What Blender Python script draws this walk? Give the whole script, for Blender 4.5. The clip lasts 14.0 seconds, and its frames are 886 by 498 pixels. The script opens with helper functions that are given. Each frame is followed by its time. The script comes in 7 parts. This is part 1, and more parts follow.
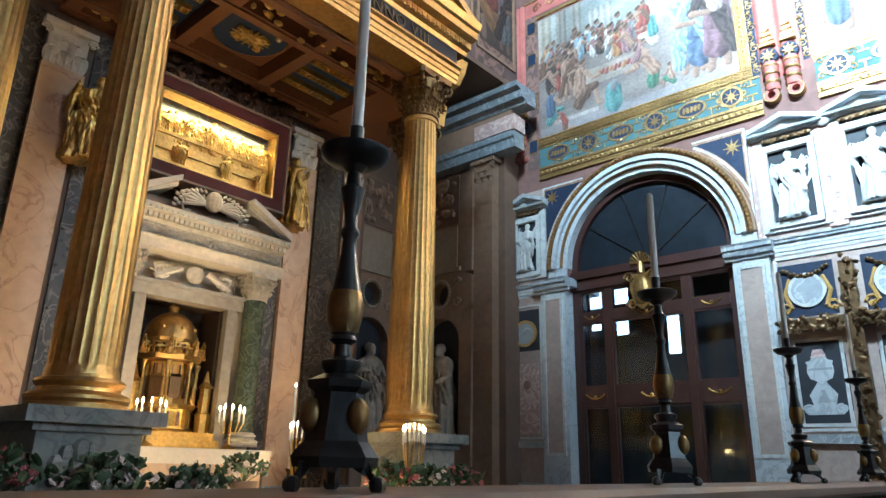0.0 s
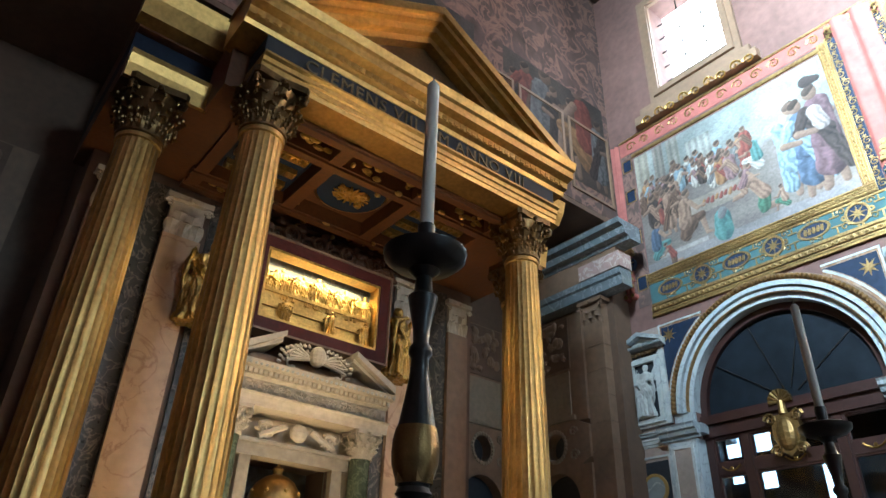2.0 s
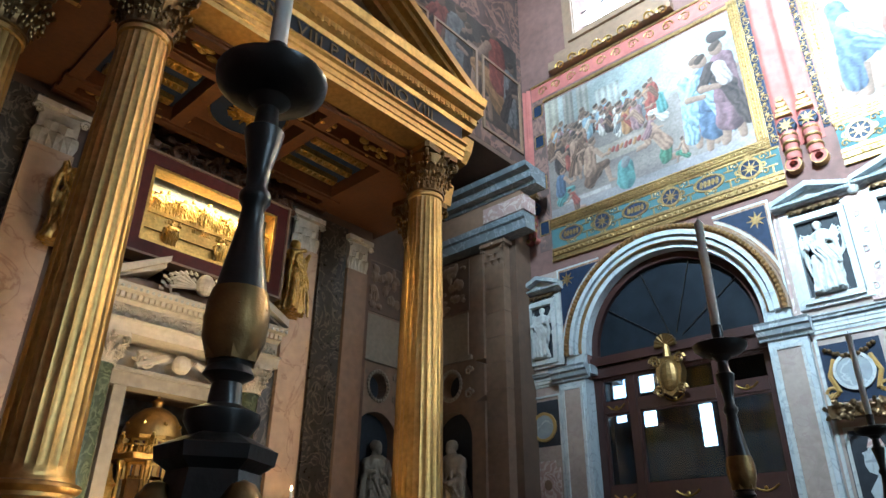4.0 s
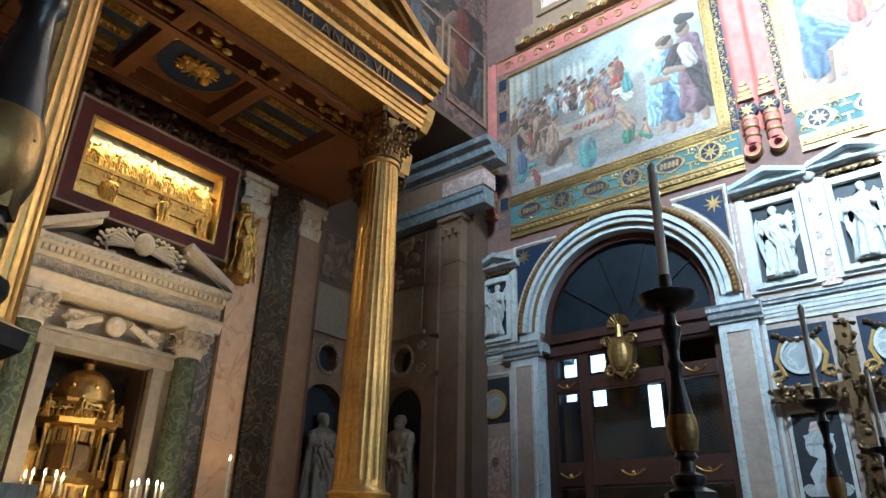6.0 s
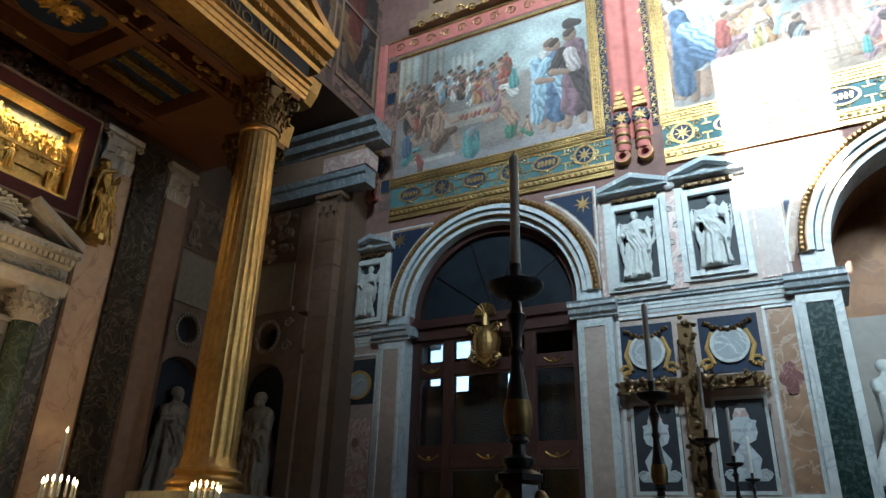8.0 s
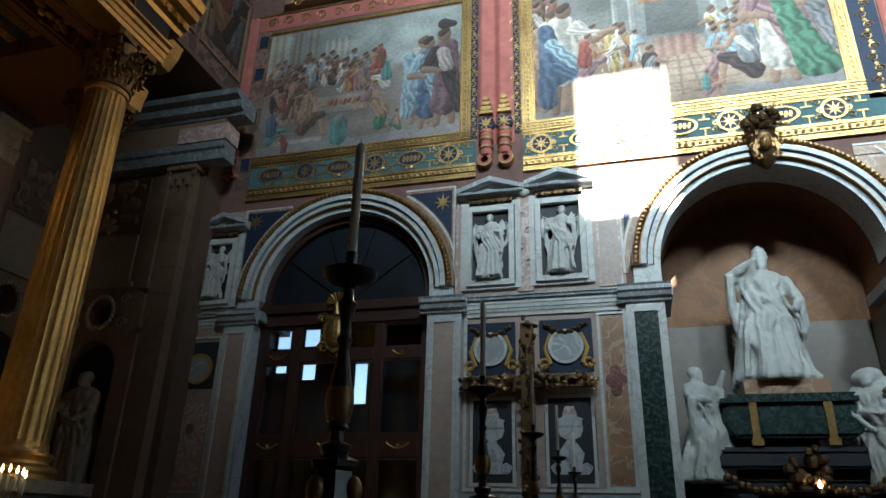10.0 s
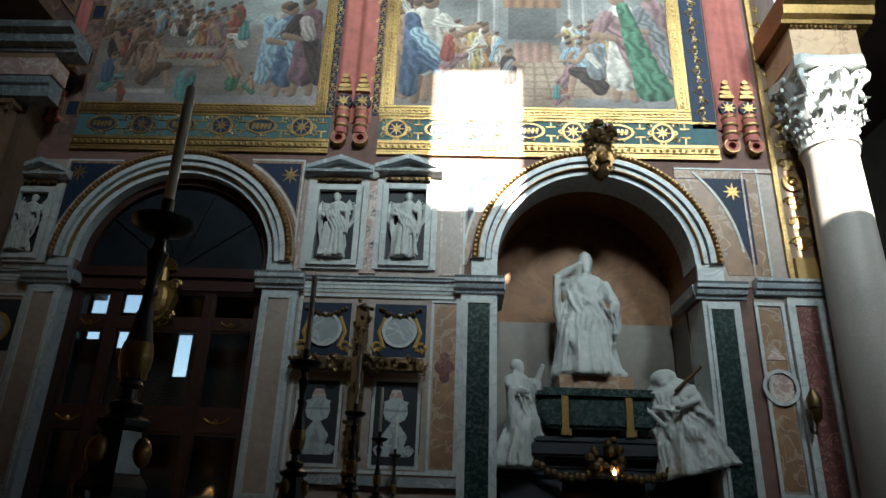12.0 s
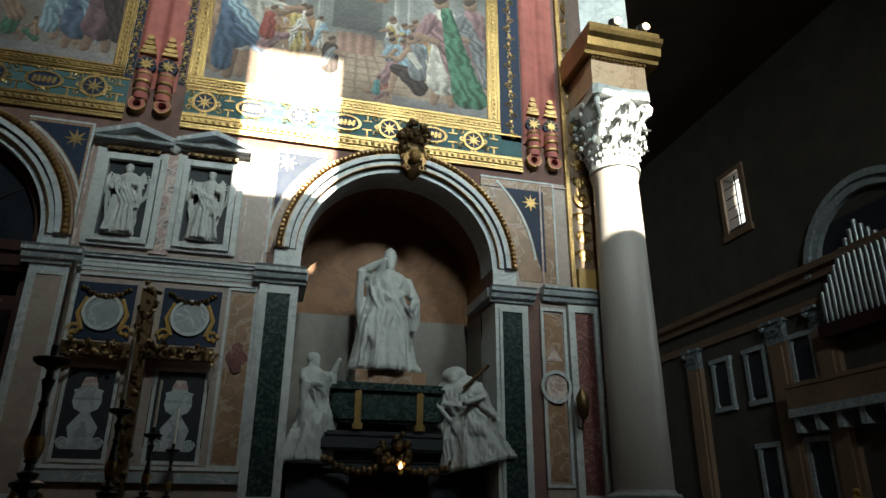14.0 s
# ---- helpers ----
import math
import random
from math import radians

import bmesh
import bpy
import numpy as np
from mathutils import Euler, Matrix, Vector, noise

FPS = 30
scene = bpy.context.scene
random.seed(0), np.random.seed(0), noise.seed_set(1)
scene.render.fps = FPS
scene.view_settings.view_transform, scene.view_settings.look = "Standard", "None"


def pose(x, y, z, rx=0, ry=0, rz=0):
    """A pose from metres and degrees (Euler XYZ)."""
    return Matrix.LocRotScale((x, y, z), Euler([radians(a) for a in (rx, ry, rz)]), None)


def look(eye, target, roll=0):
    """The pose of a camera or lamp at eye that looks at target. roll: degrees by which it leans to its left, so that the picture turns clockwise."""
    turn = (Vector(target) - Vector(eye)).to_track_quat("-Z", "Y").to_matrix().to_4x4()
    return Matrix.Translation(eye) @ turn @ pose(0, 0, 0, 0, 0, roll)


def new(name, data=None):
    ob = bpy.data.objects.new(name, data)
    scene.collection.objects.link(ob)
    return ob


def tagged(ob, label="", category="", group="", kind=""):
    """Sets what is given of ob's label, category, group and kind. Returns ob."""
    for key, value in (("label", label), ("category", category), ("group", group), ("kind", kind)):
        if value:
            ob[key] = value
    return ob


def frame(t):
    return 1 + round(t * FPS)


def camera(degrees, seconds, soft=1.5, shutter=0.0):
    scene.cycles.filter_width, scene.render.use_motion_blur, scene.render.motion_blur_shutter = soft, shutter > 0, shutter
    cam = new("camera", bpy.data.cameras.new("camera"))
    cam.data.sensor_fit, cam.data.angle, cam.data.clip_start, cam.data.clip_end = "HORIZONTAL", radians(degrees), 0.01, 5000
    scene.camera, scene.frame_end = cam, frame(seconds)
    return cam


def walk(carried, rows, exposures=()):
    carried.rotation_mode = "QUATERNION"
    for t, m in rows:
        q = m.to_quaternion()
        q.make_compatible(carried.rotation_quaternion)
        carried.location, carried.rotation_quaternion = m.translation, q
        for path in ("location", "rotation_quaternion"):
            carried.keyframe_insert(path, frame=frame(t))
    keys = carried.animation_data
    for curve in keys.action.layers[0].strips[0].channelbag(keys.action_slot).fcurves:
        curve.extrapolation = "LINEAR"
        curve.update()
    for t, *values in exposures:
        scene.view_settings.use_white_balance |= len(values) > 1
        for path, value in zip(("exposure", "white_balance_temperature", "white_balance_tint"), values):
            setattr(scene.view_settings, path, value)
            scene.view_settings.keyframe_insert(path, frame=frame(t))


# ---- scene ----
cam = camera(66.3, 14.0)
PATH = [
    (0, (0.261, 2.357, 1.482), (-1.008, 3.779, 2.086), 1.3),
    (0.5, (0.123, 2.458, 1.522), (-1.061, 3.902, 2.237), 1.8),
    (1, (-0.028, 2.549, 1.539), (-1.177, 3.952, 2.382), 0.6),
    (1.5, (-0.078, 2.665, 1.554), (-1.28, 3.931, 2.53), 1.8),
    (2, (-0.107, 2.836, 1.564), (-1.47, 3.903, 2.566), 2.0),
    (2.5, (-0.194, 2.928, 1.545), (-1.609, 3.954, 2.517), 1.9),
    (3, (-0.35, 3.057, 1.554), (-1.652, 4.237, 2.51), -0.5),
    (3.2, (-0.408, 3.116, 1.552), (-1.655, 4.369, 2.488), -0.7),
    (5.3, (-0.475, 3.651, 1.513), (-1.7, 4.999, 2.338), 2.5),
    (5.5, (-0.511, 3.717, 1.503), (-1.701, 5.094, 2.333), 2.4),
    (6, (-0.611, 3.789, 1.492), (-1.772, 5.197, 2.312), 1.5),
    (6.5, (-0.595, 3.865, 1.516), (-1.722, 5.311, 2.315), 1.0),
    (7, (-0.582, 3.905, 1.496), (-1.621, 5.412, 2.302), 1.1),
    (7.5, (-0.552, 3.903, 1.487), (-1.522, 5.466, 2.271), 2.0),
    (8, (-0.538, 3.912, 1.491), (-1.416, 5.529, 2.274), 1.7),
    (8.2, (-0.551, 3.884, 1.499), (-1.398, 5.518, 2.281), 1.6),
    (10.3, (-0.399, 3.955, 1.465), (-0.844, 5.749, 2.229), 1.8),
    (10.5, (-0.408, 3.941, 1.462), (-0.813, 5.747, 2.22), 2.0),
    (11, (-0.382, 3.975, 1.467), (-0.692, 5.802, 2.221), 2.1),
    (11.5, (-0.347, 4.022, 1.459), (-0.519, 5.873, 2.198), 1.7),
    (12, (-0.324, 4.056, 1.411), (-0.391, 5.91, 2.158), 2.1),
    (12.5, (-0.214, 4.055, 1.452), (-0.154, 5.908, 2.202), 2.3),
    (13, (-0.211, 4.07, 1.574), (0.014, 5.915, 2.311), 1.1),
    (13.5, (-0.131, 4.064, 1.598), (0.202, 5.894, 2.332), 0.7),
    (14, (-0.067, 4.051, 1.588), (0.4, 5.856, 2.312), 0.5),
]
EXPOSURES = [(0, 5.85, 5600, 4), (1.0, 5.72, 5600, 4), (1.5, 5.12, 5850, 4), (2.3, 5.62, 5800, 4), (3, 5.62, 5750, 4), (5.5, 5.47, 5700, 4), (7, 5.08, 5800, 4), (8, 4.48, 6050, 4), (10.3, 3.4, 6500, 6), (12, 3.13, 6850, 6), (14, 2.6, 7300, 5)]
walk(cam, [(t, look(eye, target, roll)) for t, eye, target, roll in PATH], EXPOSURES)

# ---- light, sky and exposure ----
SUN_DIR = Vector((-2.0, 20.6, -10.05)).normalized()
world = bpy.data.worlds.new("sky")
world.use_nodes = True
scene.world = world
wn = world.node_tree.nodes
sky = wn.new("ShaderNodeTexSky")
sky.sky_type, sky.sun_disc = "NISHITA", False
sky.sun_elevation = math.asin(-SUN_DIR.z)
sky.sun_rotation = math.atan2(-SUN_DIR.x, -SUN_DIR.y)
world.node_tree.links.new(sky.outputs[0], wn["Background"].inputs[0])
wn["Background"].inputs[1].default_value = 0.06

sun = new("sun", bpy.data.lights.new("sun", "SUN"))
sun.data.energy, sun.data.angle, sun.data.color = 5.0, radians(0.5), (1.0, 0.97, 0.9)
sun.rotation_euler = SUN_DIR.to_track_quat("-Z", "Y").to_euler()


def window_light(name, at, aim, sx, sz, watts, color):
    ob = new(name, bpy.data.lights.new(name, "AREA"))
    ob.data.shape, ob.data.size, ob.data.size_y = "RECTANGLE", sx, sz
    ob.data.energy, ob.data.color = watts, color
    ob.matrix_world = look(at, aim)
    return ob


def spot(name, at, aim, watts, color, cone=60, blend=0.6, size=0.15):
    ob = new(name, bpy.data.lights.new(name, "SPOT"))
    ob.data.energy, ob.data.color, ob.data.spot_size, ob.data.spot_blend = watts, color, radians(cone), blend
    ob.data.shadow_soft_size = size
    ob.matrix_world = look(at, aim)
    return ob


DAY = (0.72, 0.9, 1.0)
WARM = (1.0, 0.69, 0.36)
for _i, _x in enumerate((1.9, 11.6)):
    window_light("window_daylight", (_x, -0.7, 21.0), (_x - 1.0, 20, 18.2), 2.3, 4.0, 178, DAY).data.spread = radians(79)
# added fill from an assumed, unseen window at the transept's far end
window_light("window_daylight", (39.8, 10, 15.0), (0, 9, 6), 5.0, 6.0, 70, DAY)
# warm fill spots, added at floor level round the altar to brighten it
FILL_SPOTS = [((-8.9, 11.6, 0.75), (-11.8, 4.6, 7.0), 23, 92), ((-8.3, 10.3, 0.75), (-10.2, 13.1, 9.6), 12, 42), ((-8.9, 8.0, 0.75), (-12.4, 12.0, 9.6), 12, 80),
          ((-11.2, 11.85, 0.75), (-13.6, 9.2, 6.5), 1.7, 95), ((-11.0, 7.0, 0.75), (-14.4, 13.6, 7.6), 5.4, 95)]
for _at, _aim, _w, _c in FILL_SPOTS:
    spot("floodlight_beam", _at, _aim, _w, WARM, _c)
window_light("reliquary_lamp", (-13.32, 9.6, 9.22), (-13.75, 9.6, 7.6), 2.6, 0.08, 1.75, (1.0, 0.78, 0.4))


# ---- materials ----
def mat(name, base, rough=0.6, metal=0.0, vary=0.25, grain=9.0, bump=0.15, coarse=0.7, stain=None, vein=None, vein_scale=1.2, vein_width=0.06, spec=0.5):
    """A surface with fine grain, broad stains, an optional vein pattern and relief."""
    m = bpy.data.materials.new(name)
    m.use_nodes = True
    t = m.node_tree
    n, l = t.nodes, t.links
    p = n["Principled BSDF"]
    p.inputs["Roughness"].default_value, p.inputs["Metallic"].default_value = rough, metal
    p.inputs["Specular IOR Level"].default_value = spec
    co = n.new("ShaderNodeTexCoord")
    fine, broad = n.new("ShaderNodeTexNoise"), n.new("ShaderNodeTexNoise")
    fine.inputs["Scale"].default_value, fine.inputs["Detail"].default_value = grain, 6
    broad.inputs["Scale"].default_value, broad.inputs["Detail"].default_value = coarse, 4
    for q in (fine, broad):
        l.new(co.outputs["Object"], q.inputs["Vector"])
    dark = stain or tuple(c * (1 - vary) for c in base)
    light = tuple(min(1, c * (1 + vary * 0.5)) for c in base)
    r1 = n.new("ShaderNodeValToRGB")
    r1.color_ramp.elements[0].position, r1.color_ramp.elements[1].position = 0.3, 0.72
    r1.color_ramp.elements[0].color, r1.color_ramp.elements[1].color = (*dark, 1), (*light, 1)
    mixf = n.new("ShaderNodeMath")
    mixf.operation = "MULTIPLY_ADD"
    mixf.inputs[1].default_value = 0.5
    half = n.new("ShaderNodeMath")
    half.operation = "MULTIPLY"
    half.inputs[1].default_value = 0.5
    l.new(broad.outputs[0], half.inputs[0])
    l.new(fine.outputs[0], mixf.inputs[0])
    l.new(half.outputs[0], mixf.inputs[2])
    l.new(mixf.outputs[0], r1.inputs[0])
    colour = r1.outputs[0]
    if vein:
        warp = n.new("ShaderNodeTexNoise")
        warp.inputs["Scale"].default_value, warp.inputs["Detail"].default_value, warp.inputs["Distortion"].default_value = vein_scale, 8, 1.6
        l.new(co.outputs["Object"], warp.inputs["Vector"])
        sub = n.new("ShaderNodeMath")
        sub.operation = "SUBTRACT"
        sub.inputs[1].default_value = 0.5
        ab = n.new("ShaderNodeMath")
        ab.operation = "ABSOLUTE"
        l.new(warp.outputs[0], sub.inputs[0])
        l.new(sub.outputs[0], ab.inputs[0])
        vr = n.new("ShaderNodeMapRange")
        vr.inputs[1].default_value, vr.inputs[2].default_value, vr.inputs[3].default_value, vr.inputs[4].default_value = 0.0, vein_width, 1.0, 0.0
        l.new(ab.outputs[0], vr.inputs[0])
        mx = n.new("ShaderNodeMix")
        mx.data_type = "RGBA"
        mx.inputs[7].default_value = (*vein, 1)
        l.new(vr.outputs[0], mx.inputs[0])
        l.new(colour, mx.inputs[6])
        colour = mx.outputs[2]
    l.new(colour, p.inputs["Base Color"])
    rr = n.new("ShaderNodeMapRange")
    rr.inputs[3].default_value, rr.inputs[4].default_value = max(0.03, rough - 0.12), min(1, rough + 0.15)
    l.new(fine.outputs[0], rr.inputs[0])
    l.new(rr.outputs[0], p.inputs["Roughness"])
    if bump:
        b = n.new("ShaderNodeBump")
        b.inputs["Strength"].default_value, b.inputs["Distance"].default_value = bump, 0.03
        l.new(fine.outputs[0], b.inputs["Height"])
        l.new(b.outputs[0], p.inputs["Normal"])
    return m


def glow(name, color, strength):
    m = bpy.data.materials.new(name)
    m.use_nodes = True
    p = m.node_tree.nodes["Principled BSDF"]
    p.inputs["Base Color"].default_value = (*color, 1)
    p.inputs["Emission Color"].default_value, p.inputs["Emission Strength"].default_value = (*color, 1), strength
    return m


def painted(name, rough=0.75, worn=0.22):
    """Fresco paint: pigment from the mesh's own colour layer, mottled and worn."""
    m = mat(name, (1, 1, 1), rough, vary=worn, grain=14, bump=0.08, coarse=2.2)
    t = m.node_tree
    p = t.nodes["Principled BSDF"]
    src = p.inputs["Base Color"].links[0].from_socket
    a = t.nodes.new("ShaderNodeAttribute")
    a.attribute_name = "pigment"
    mx = t.nodes.new("ShaderNodeMix")
    mx.data_type, mx.blend_type = "RGBA", "MULTIPLY"
    mx.inputs[0].default_value = 1.0
    t.links.new(src, mx.inputs[6])
    t.links.new(a.outputs["Color"], mx.inputs[7])
    t.links.new(mx.outputs[2], p.inputs["Base Color"])
    return m


GOLD = mat("worn_gilding", (0.7, 0.44, 0.13), 0.34, 1.0, 0.5, 14, 0.25, 1.6)
WALLGOLD = mat("dull_wall_gilding", (0.48, 0.32, 0.125), 0.38, 0.82, 0.65, 15, 0.45, 1.0, stain=(0.16, 0.09, 0.04))
GILT_BRONZE = mat("gilt_bronze", (0.62, 0.38, 0.13), 0.4, 1.0, 0.42, 10, 0.2, 1.1)
BRONZE = mat("dark_bronze", (0.16, 0.1, 0.05), 0.4, 0.9, 0.4, 16, 0.25)
IRON = mat("blackened_wood_and_bronze", (0.02, 0.018, 0.016), 0.32, 0.2, 0.3, 20, 0.1)
WHITE = mat("pale_grey_marble", (0.54, 0.56, 0.55), 0.4, 0, 0.25, 7, 0.06, 0.8, vein=(0.36, 0.38, 0.4), vein_scale=1.1, vein_width=0.03)
PALEGREY = mat("pale_blue_grey_marble", (0.46, 0.5, 0.52), 0.4, 0, 0.2, 7, 0.06, 0.9, vein=(0.3, 0.32, 0.34), vein_scale=1.2, vein_width=0.03)
STATUE = mat("white_statuary_marble", (0.48, 0.49, 0.475), 0.5, 0, 0.22, 6, 0.1, 1.2)
AGED = mat("aged_cream_marble", (0.52, 0.45, 0.36), 0.55, 0, 0.3, 8, 0.15)
PINK = mat("pinkish_yellow_marble", (0.52, 0.34, 0.21), 0.35, 0, 0.22, 5, 0.04, 0.5, vein=(0.35, 0.2, 0.12), vein_scale=0.9, vein_width=0.02)
ROSE = mat("rose_veined_marble", (0.45, 0.3, 0.27), 0.4, 0, 0.25, 7, 0.05, 1.5, vein=(0.62, 0.54, 0.5), vein_scale=2.0, vein_width=0.05)
ORANGE = mat("orange_breccia", (0.31, 0.17, 0.095), 0.4, 0, 0.5, 3.5, 0.05, 1.1, vein=(0.4, 0.29, 0.22), vein_scale=1.3, vein_width=0.035)
RED = mat("dark_red_marble", (0.16, 0.055, 0.05), 0.35, 0, 0.4, 9, 0.04, 2, vein=(0.32, 0.17, 0.15), vein_scale=3, vein_width=0.03)
GREEN = mat("dark_green_marble", (0.014, 0.034, 0.032), 0.25, 0, 0.5, 10, 0.03, 2.5, vein=(0.07, 0.105, 0.095), vein_scale=4.5, vein_width=0.025)
GREENCOL = mat("mottled_green_marble", (0.06, 0.075, 0.05), 0.14, 0, 0.45, 8, 0.02, 2.5, vein=(0.11, 0.13, 0.085), vein_scale=3, vein_width=0.06)
BLUE = mat("dark_blue_stone", (0.018, 0.03, 0.062), 0.55, 0, 0.45, 9, 0.03, spec=0.25)
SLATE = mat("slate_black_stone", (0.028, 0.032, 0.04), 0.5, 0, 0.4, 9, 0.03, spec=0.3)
GREY = mat("blue_grey_marble", (0.3, 0.33, 0.35), 0.4, 0, 0.25, 6, 0.05, 0.9, vein=(0.5, 0.52, 0.53), vein_scale=1.3, vein_width=0.025)
DARKSTONE = mat("dark_brown_stone", (0.15, 0.09, 0.06), 0.65, 0, 0.35, 5, 0.2)
BROWNSTONE = mat("brown_aged_marble", (0.25, 0.155, 0.1), 0.5, 0, 0.35, 5, 0.12)
PLASTER = mat("reddish_painted_plaster", (0.19, 0.1, 0.084), 0.8, 0, 0.45, 4, 0.12, 0.6)
OCHRE = mat("ochre_inlay", (0.45, 0.27, 0.08), 0.5, 0, 0.3, 9, 0.05)
WOOD = mat("dark_reddish_walnut", (0.042, 0.015, 0.012), 0.4, 0, 0.45, 11, 0.12)
CEILWOOD = mat("brown_gilded_wood", (0.14, 0.054, 0.021), 0.45, 0.15, 0.45, 10, 0.2)
PURPLE = mat("purple_red_marble", (0.085, 0.014, 0.011), 0.5, 0, 0.4, 8, 0.03, spec=0.25)
CURTAIN = mat("painted_red_drapery", (0.4, 0.12, 0.1), 0.8, 0, 0.35, 5, 0.1, 1.6)
TEAL = mat("painted_teal_ground", (0.055, 0.13, 0.14), 0.75, 0, 0.4, 6, 0.08)
FRESCO = painted("fresco_paint")
DARKFRESCO = mat("dark_brown_fresco", (0.12, 0.075, 0.065), 0.8, 0, 0.65, 2.2, 0.1, 0.9, vein=(0.24, 0.13, 0.1), vein_scale=1.1, vein_width=0.07)
WAX = mat("candle_wax", (0.62, 0.6, 0.52), 0.45, 0, 0.12, 7, 0.03)
FLAME = glow("candle_flame", (1.0, 0.62, 0.25), 2.0)
LAMPGLOW = glow("floodlight_glass", (1.0, 0.72, 0.35), 3.0)
FLOORM = mat("worn_marble_floor", (0.11, 0.095, 0.09), 0.3, 0, 0.3, 5, 0.03)
LEAF = mat("flower_foliage", (0.045, 0.085, 0.03), 0.55, 0, 0.5, 20, 0.1)
PETAL = mat("pale_petals", (0.62, 0.5, 0.46), 0.6, 0, 0.3, 20, 0.05)
REDPETAL = mat("pink_petals", (0.5, 0.12, 0.12), 0.6, 0, 0.3, 20, 0.05)
PIPE = mat("tin_organ_pipe", (0.34, 0.36, 0.37), 0.4, 0.8, 0.25, 5, 0.03)
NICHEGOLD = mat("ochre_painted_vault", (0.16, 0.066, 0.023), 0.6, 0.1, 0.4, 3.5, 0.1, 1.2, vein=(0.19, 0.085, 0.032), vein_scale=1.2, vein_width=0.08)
CLOTH = mat("white_altar_cloth", (0.6, 0.52, 0.42), 0.8, 0, 0.15, 12, 0.1)
PAINTDARK = mat("dark_altar_painting", (0.11, 0.12, 0.125), 0.3, 0, 0.7, 2.5, 0.02, 1.4, vein=(0.16, 0.18, 0.2), vein_scale=0.9, vein_width=0.1)
# opaque fanlight glass, dark and matte so that it shows no window reflection
DARKPANE = mat("matte_dark_glass", (0.012, 0.016, 0.022), 0.5, 0, 0.5, 3, 0.02, spec=0.12)
DULLGOLD = mat("dull_gold_letters", (0.2, 0.15, 0.08), 0.55, 0.6, 0.4, 12, 0.1)
DARKVEIN = mat("dark_veined_brown_marble", (0.05, 0.043, 0.038), 0.3, 0, 0.5, 8, 0.03, 1.8, vein=(0.17, 0.14, 0.11), vein_scale=2.2, vein_width=0.04)
# darker tan statue marble, with the recess's shade mixed into the base colour
SHADESTONE = mat("shaded_statue_marble", (0.3, 0.235, 0.17), 0.55, 0, 0.35, 7, 0.12)
PALEROSE = mat("pale_rose_marble", (0.4, 0.315, 0.27), 0.4, 0, 0.3, 7, 0.05, 1.0, vein=(0.33, 0.24, 0.22), vein_scale=1.6, vein_width=0.035)
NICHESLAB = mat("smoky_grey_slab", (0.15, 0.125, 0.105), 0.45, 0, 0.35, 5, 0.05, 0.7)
CHOIRDARK = mat("dark_choir_stone", (0.08, 0.066, 0.055), 0.7, 0, 0.4, 3, 0.1)
BEADGOLD = mat("coppery_bead_gilding", (0.34, 0.19, 0.075), 0.42, 0.7, 0.5, 14, 0.25, 1.2)
KEYBRONZE = mat("gilded_dark_bronze", (0.28, 0.17, 0.06), 0.42, 0.8, 0.6, 14, 0.25)
CORNICE = mat("dark_blue_grey_marble", (0.17, 0.195, 0.215), 0.38, 0, 0.3, 6, 0.05, 1.0, vein=(0.3, 0.33, 0.35), vein_scale=1.4, vein_width=0.03)
PEDGREY = mat("greenish_grey_marble", (0.19, 0.19, 0.17), 0.42, 0, 0.35, 7, 0.06, 1.2, vein=(0.1, 0.1, 0.09), vein_scale=1.4, vein_width=0.04)
DARKCEIL = mat("dark_ceiling_wood", (0.05, 0.028, 0.018), 0.6, 0, 0.45, 8, 0.2)
GLASS = bpy.data.materials.new("dark_door_glass")
GLASS.use_nodes = True
_p = GLASS.node_tree.nodes["Principled BSDF"]
_p.inputs["Base Color"].default_value = (0.26, 0.29, 0.3, 1)
_p.inputs["Roughness"].default_value, _p.inputs["Transmission Weight"].default_value = 0.05, 1.0


# ---- mesh helpers ----
def thing(name, label, category, group="", kind="", at=(0, 0, 0)):
    ob = new(name)
    ob.empty_display_size = 0.1
    ob.location = at
    return tagged(ob, label, category, group, kind)


def finish(bm, smooth):
    bmesh.ops.recalc_face_normals(bm, faces=bm.faces)
    if smooth:
        for f in bm.faces:
            f.smooth = True
        for e in bm.edges:
            if len(e.link_faces) == 2 and e.calc_face_angle(0) > 0.7:
                e.smooth = False


def part(name, bm, material, parent=None, label="", smooth=False):
    """Links a bmesh as one mesh object under a thing or part."""
    finish(bm, smooth)
    me = bpy.data.meshes.new(name)
    bm.to_mesh(me)
    bm.free()
    me.materials.append(material)
    ob = new(name, me)
    if parent:
        ob.parent = parent
    return tagged(ob, label)


def solid(name, bm, material, label, category, kind="", group="", smooth=False):
    return tagged(part(name, bm, material, None, label, smooth), label, category, group, kind)


def box(bm, x0, x1, y0, y1, z0, z1):
    v = [bm.verts.new(c) for c in ((x0, y0, z0), (x1, y0, z0), (x1, y1, z0), (x0, y1, z0), (x0, y0, z1), (x1, y0, z1), (x1, y1, z1), (x0, y1, z1))]
    for f in ((0, 3, 2, 1), (4, 5, 6, 7), (0, 1, 5, 4), (1, 2, 6, 5), (2, 3, 7, 6), (3, 0, 4, 7)):
        bm.faces.new([v[i] for i in f])
    return v


def B(*args):
    bm = bmesh.new()
    for a in args:
        box(bm, *a)
    return bm


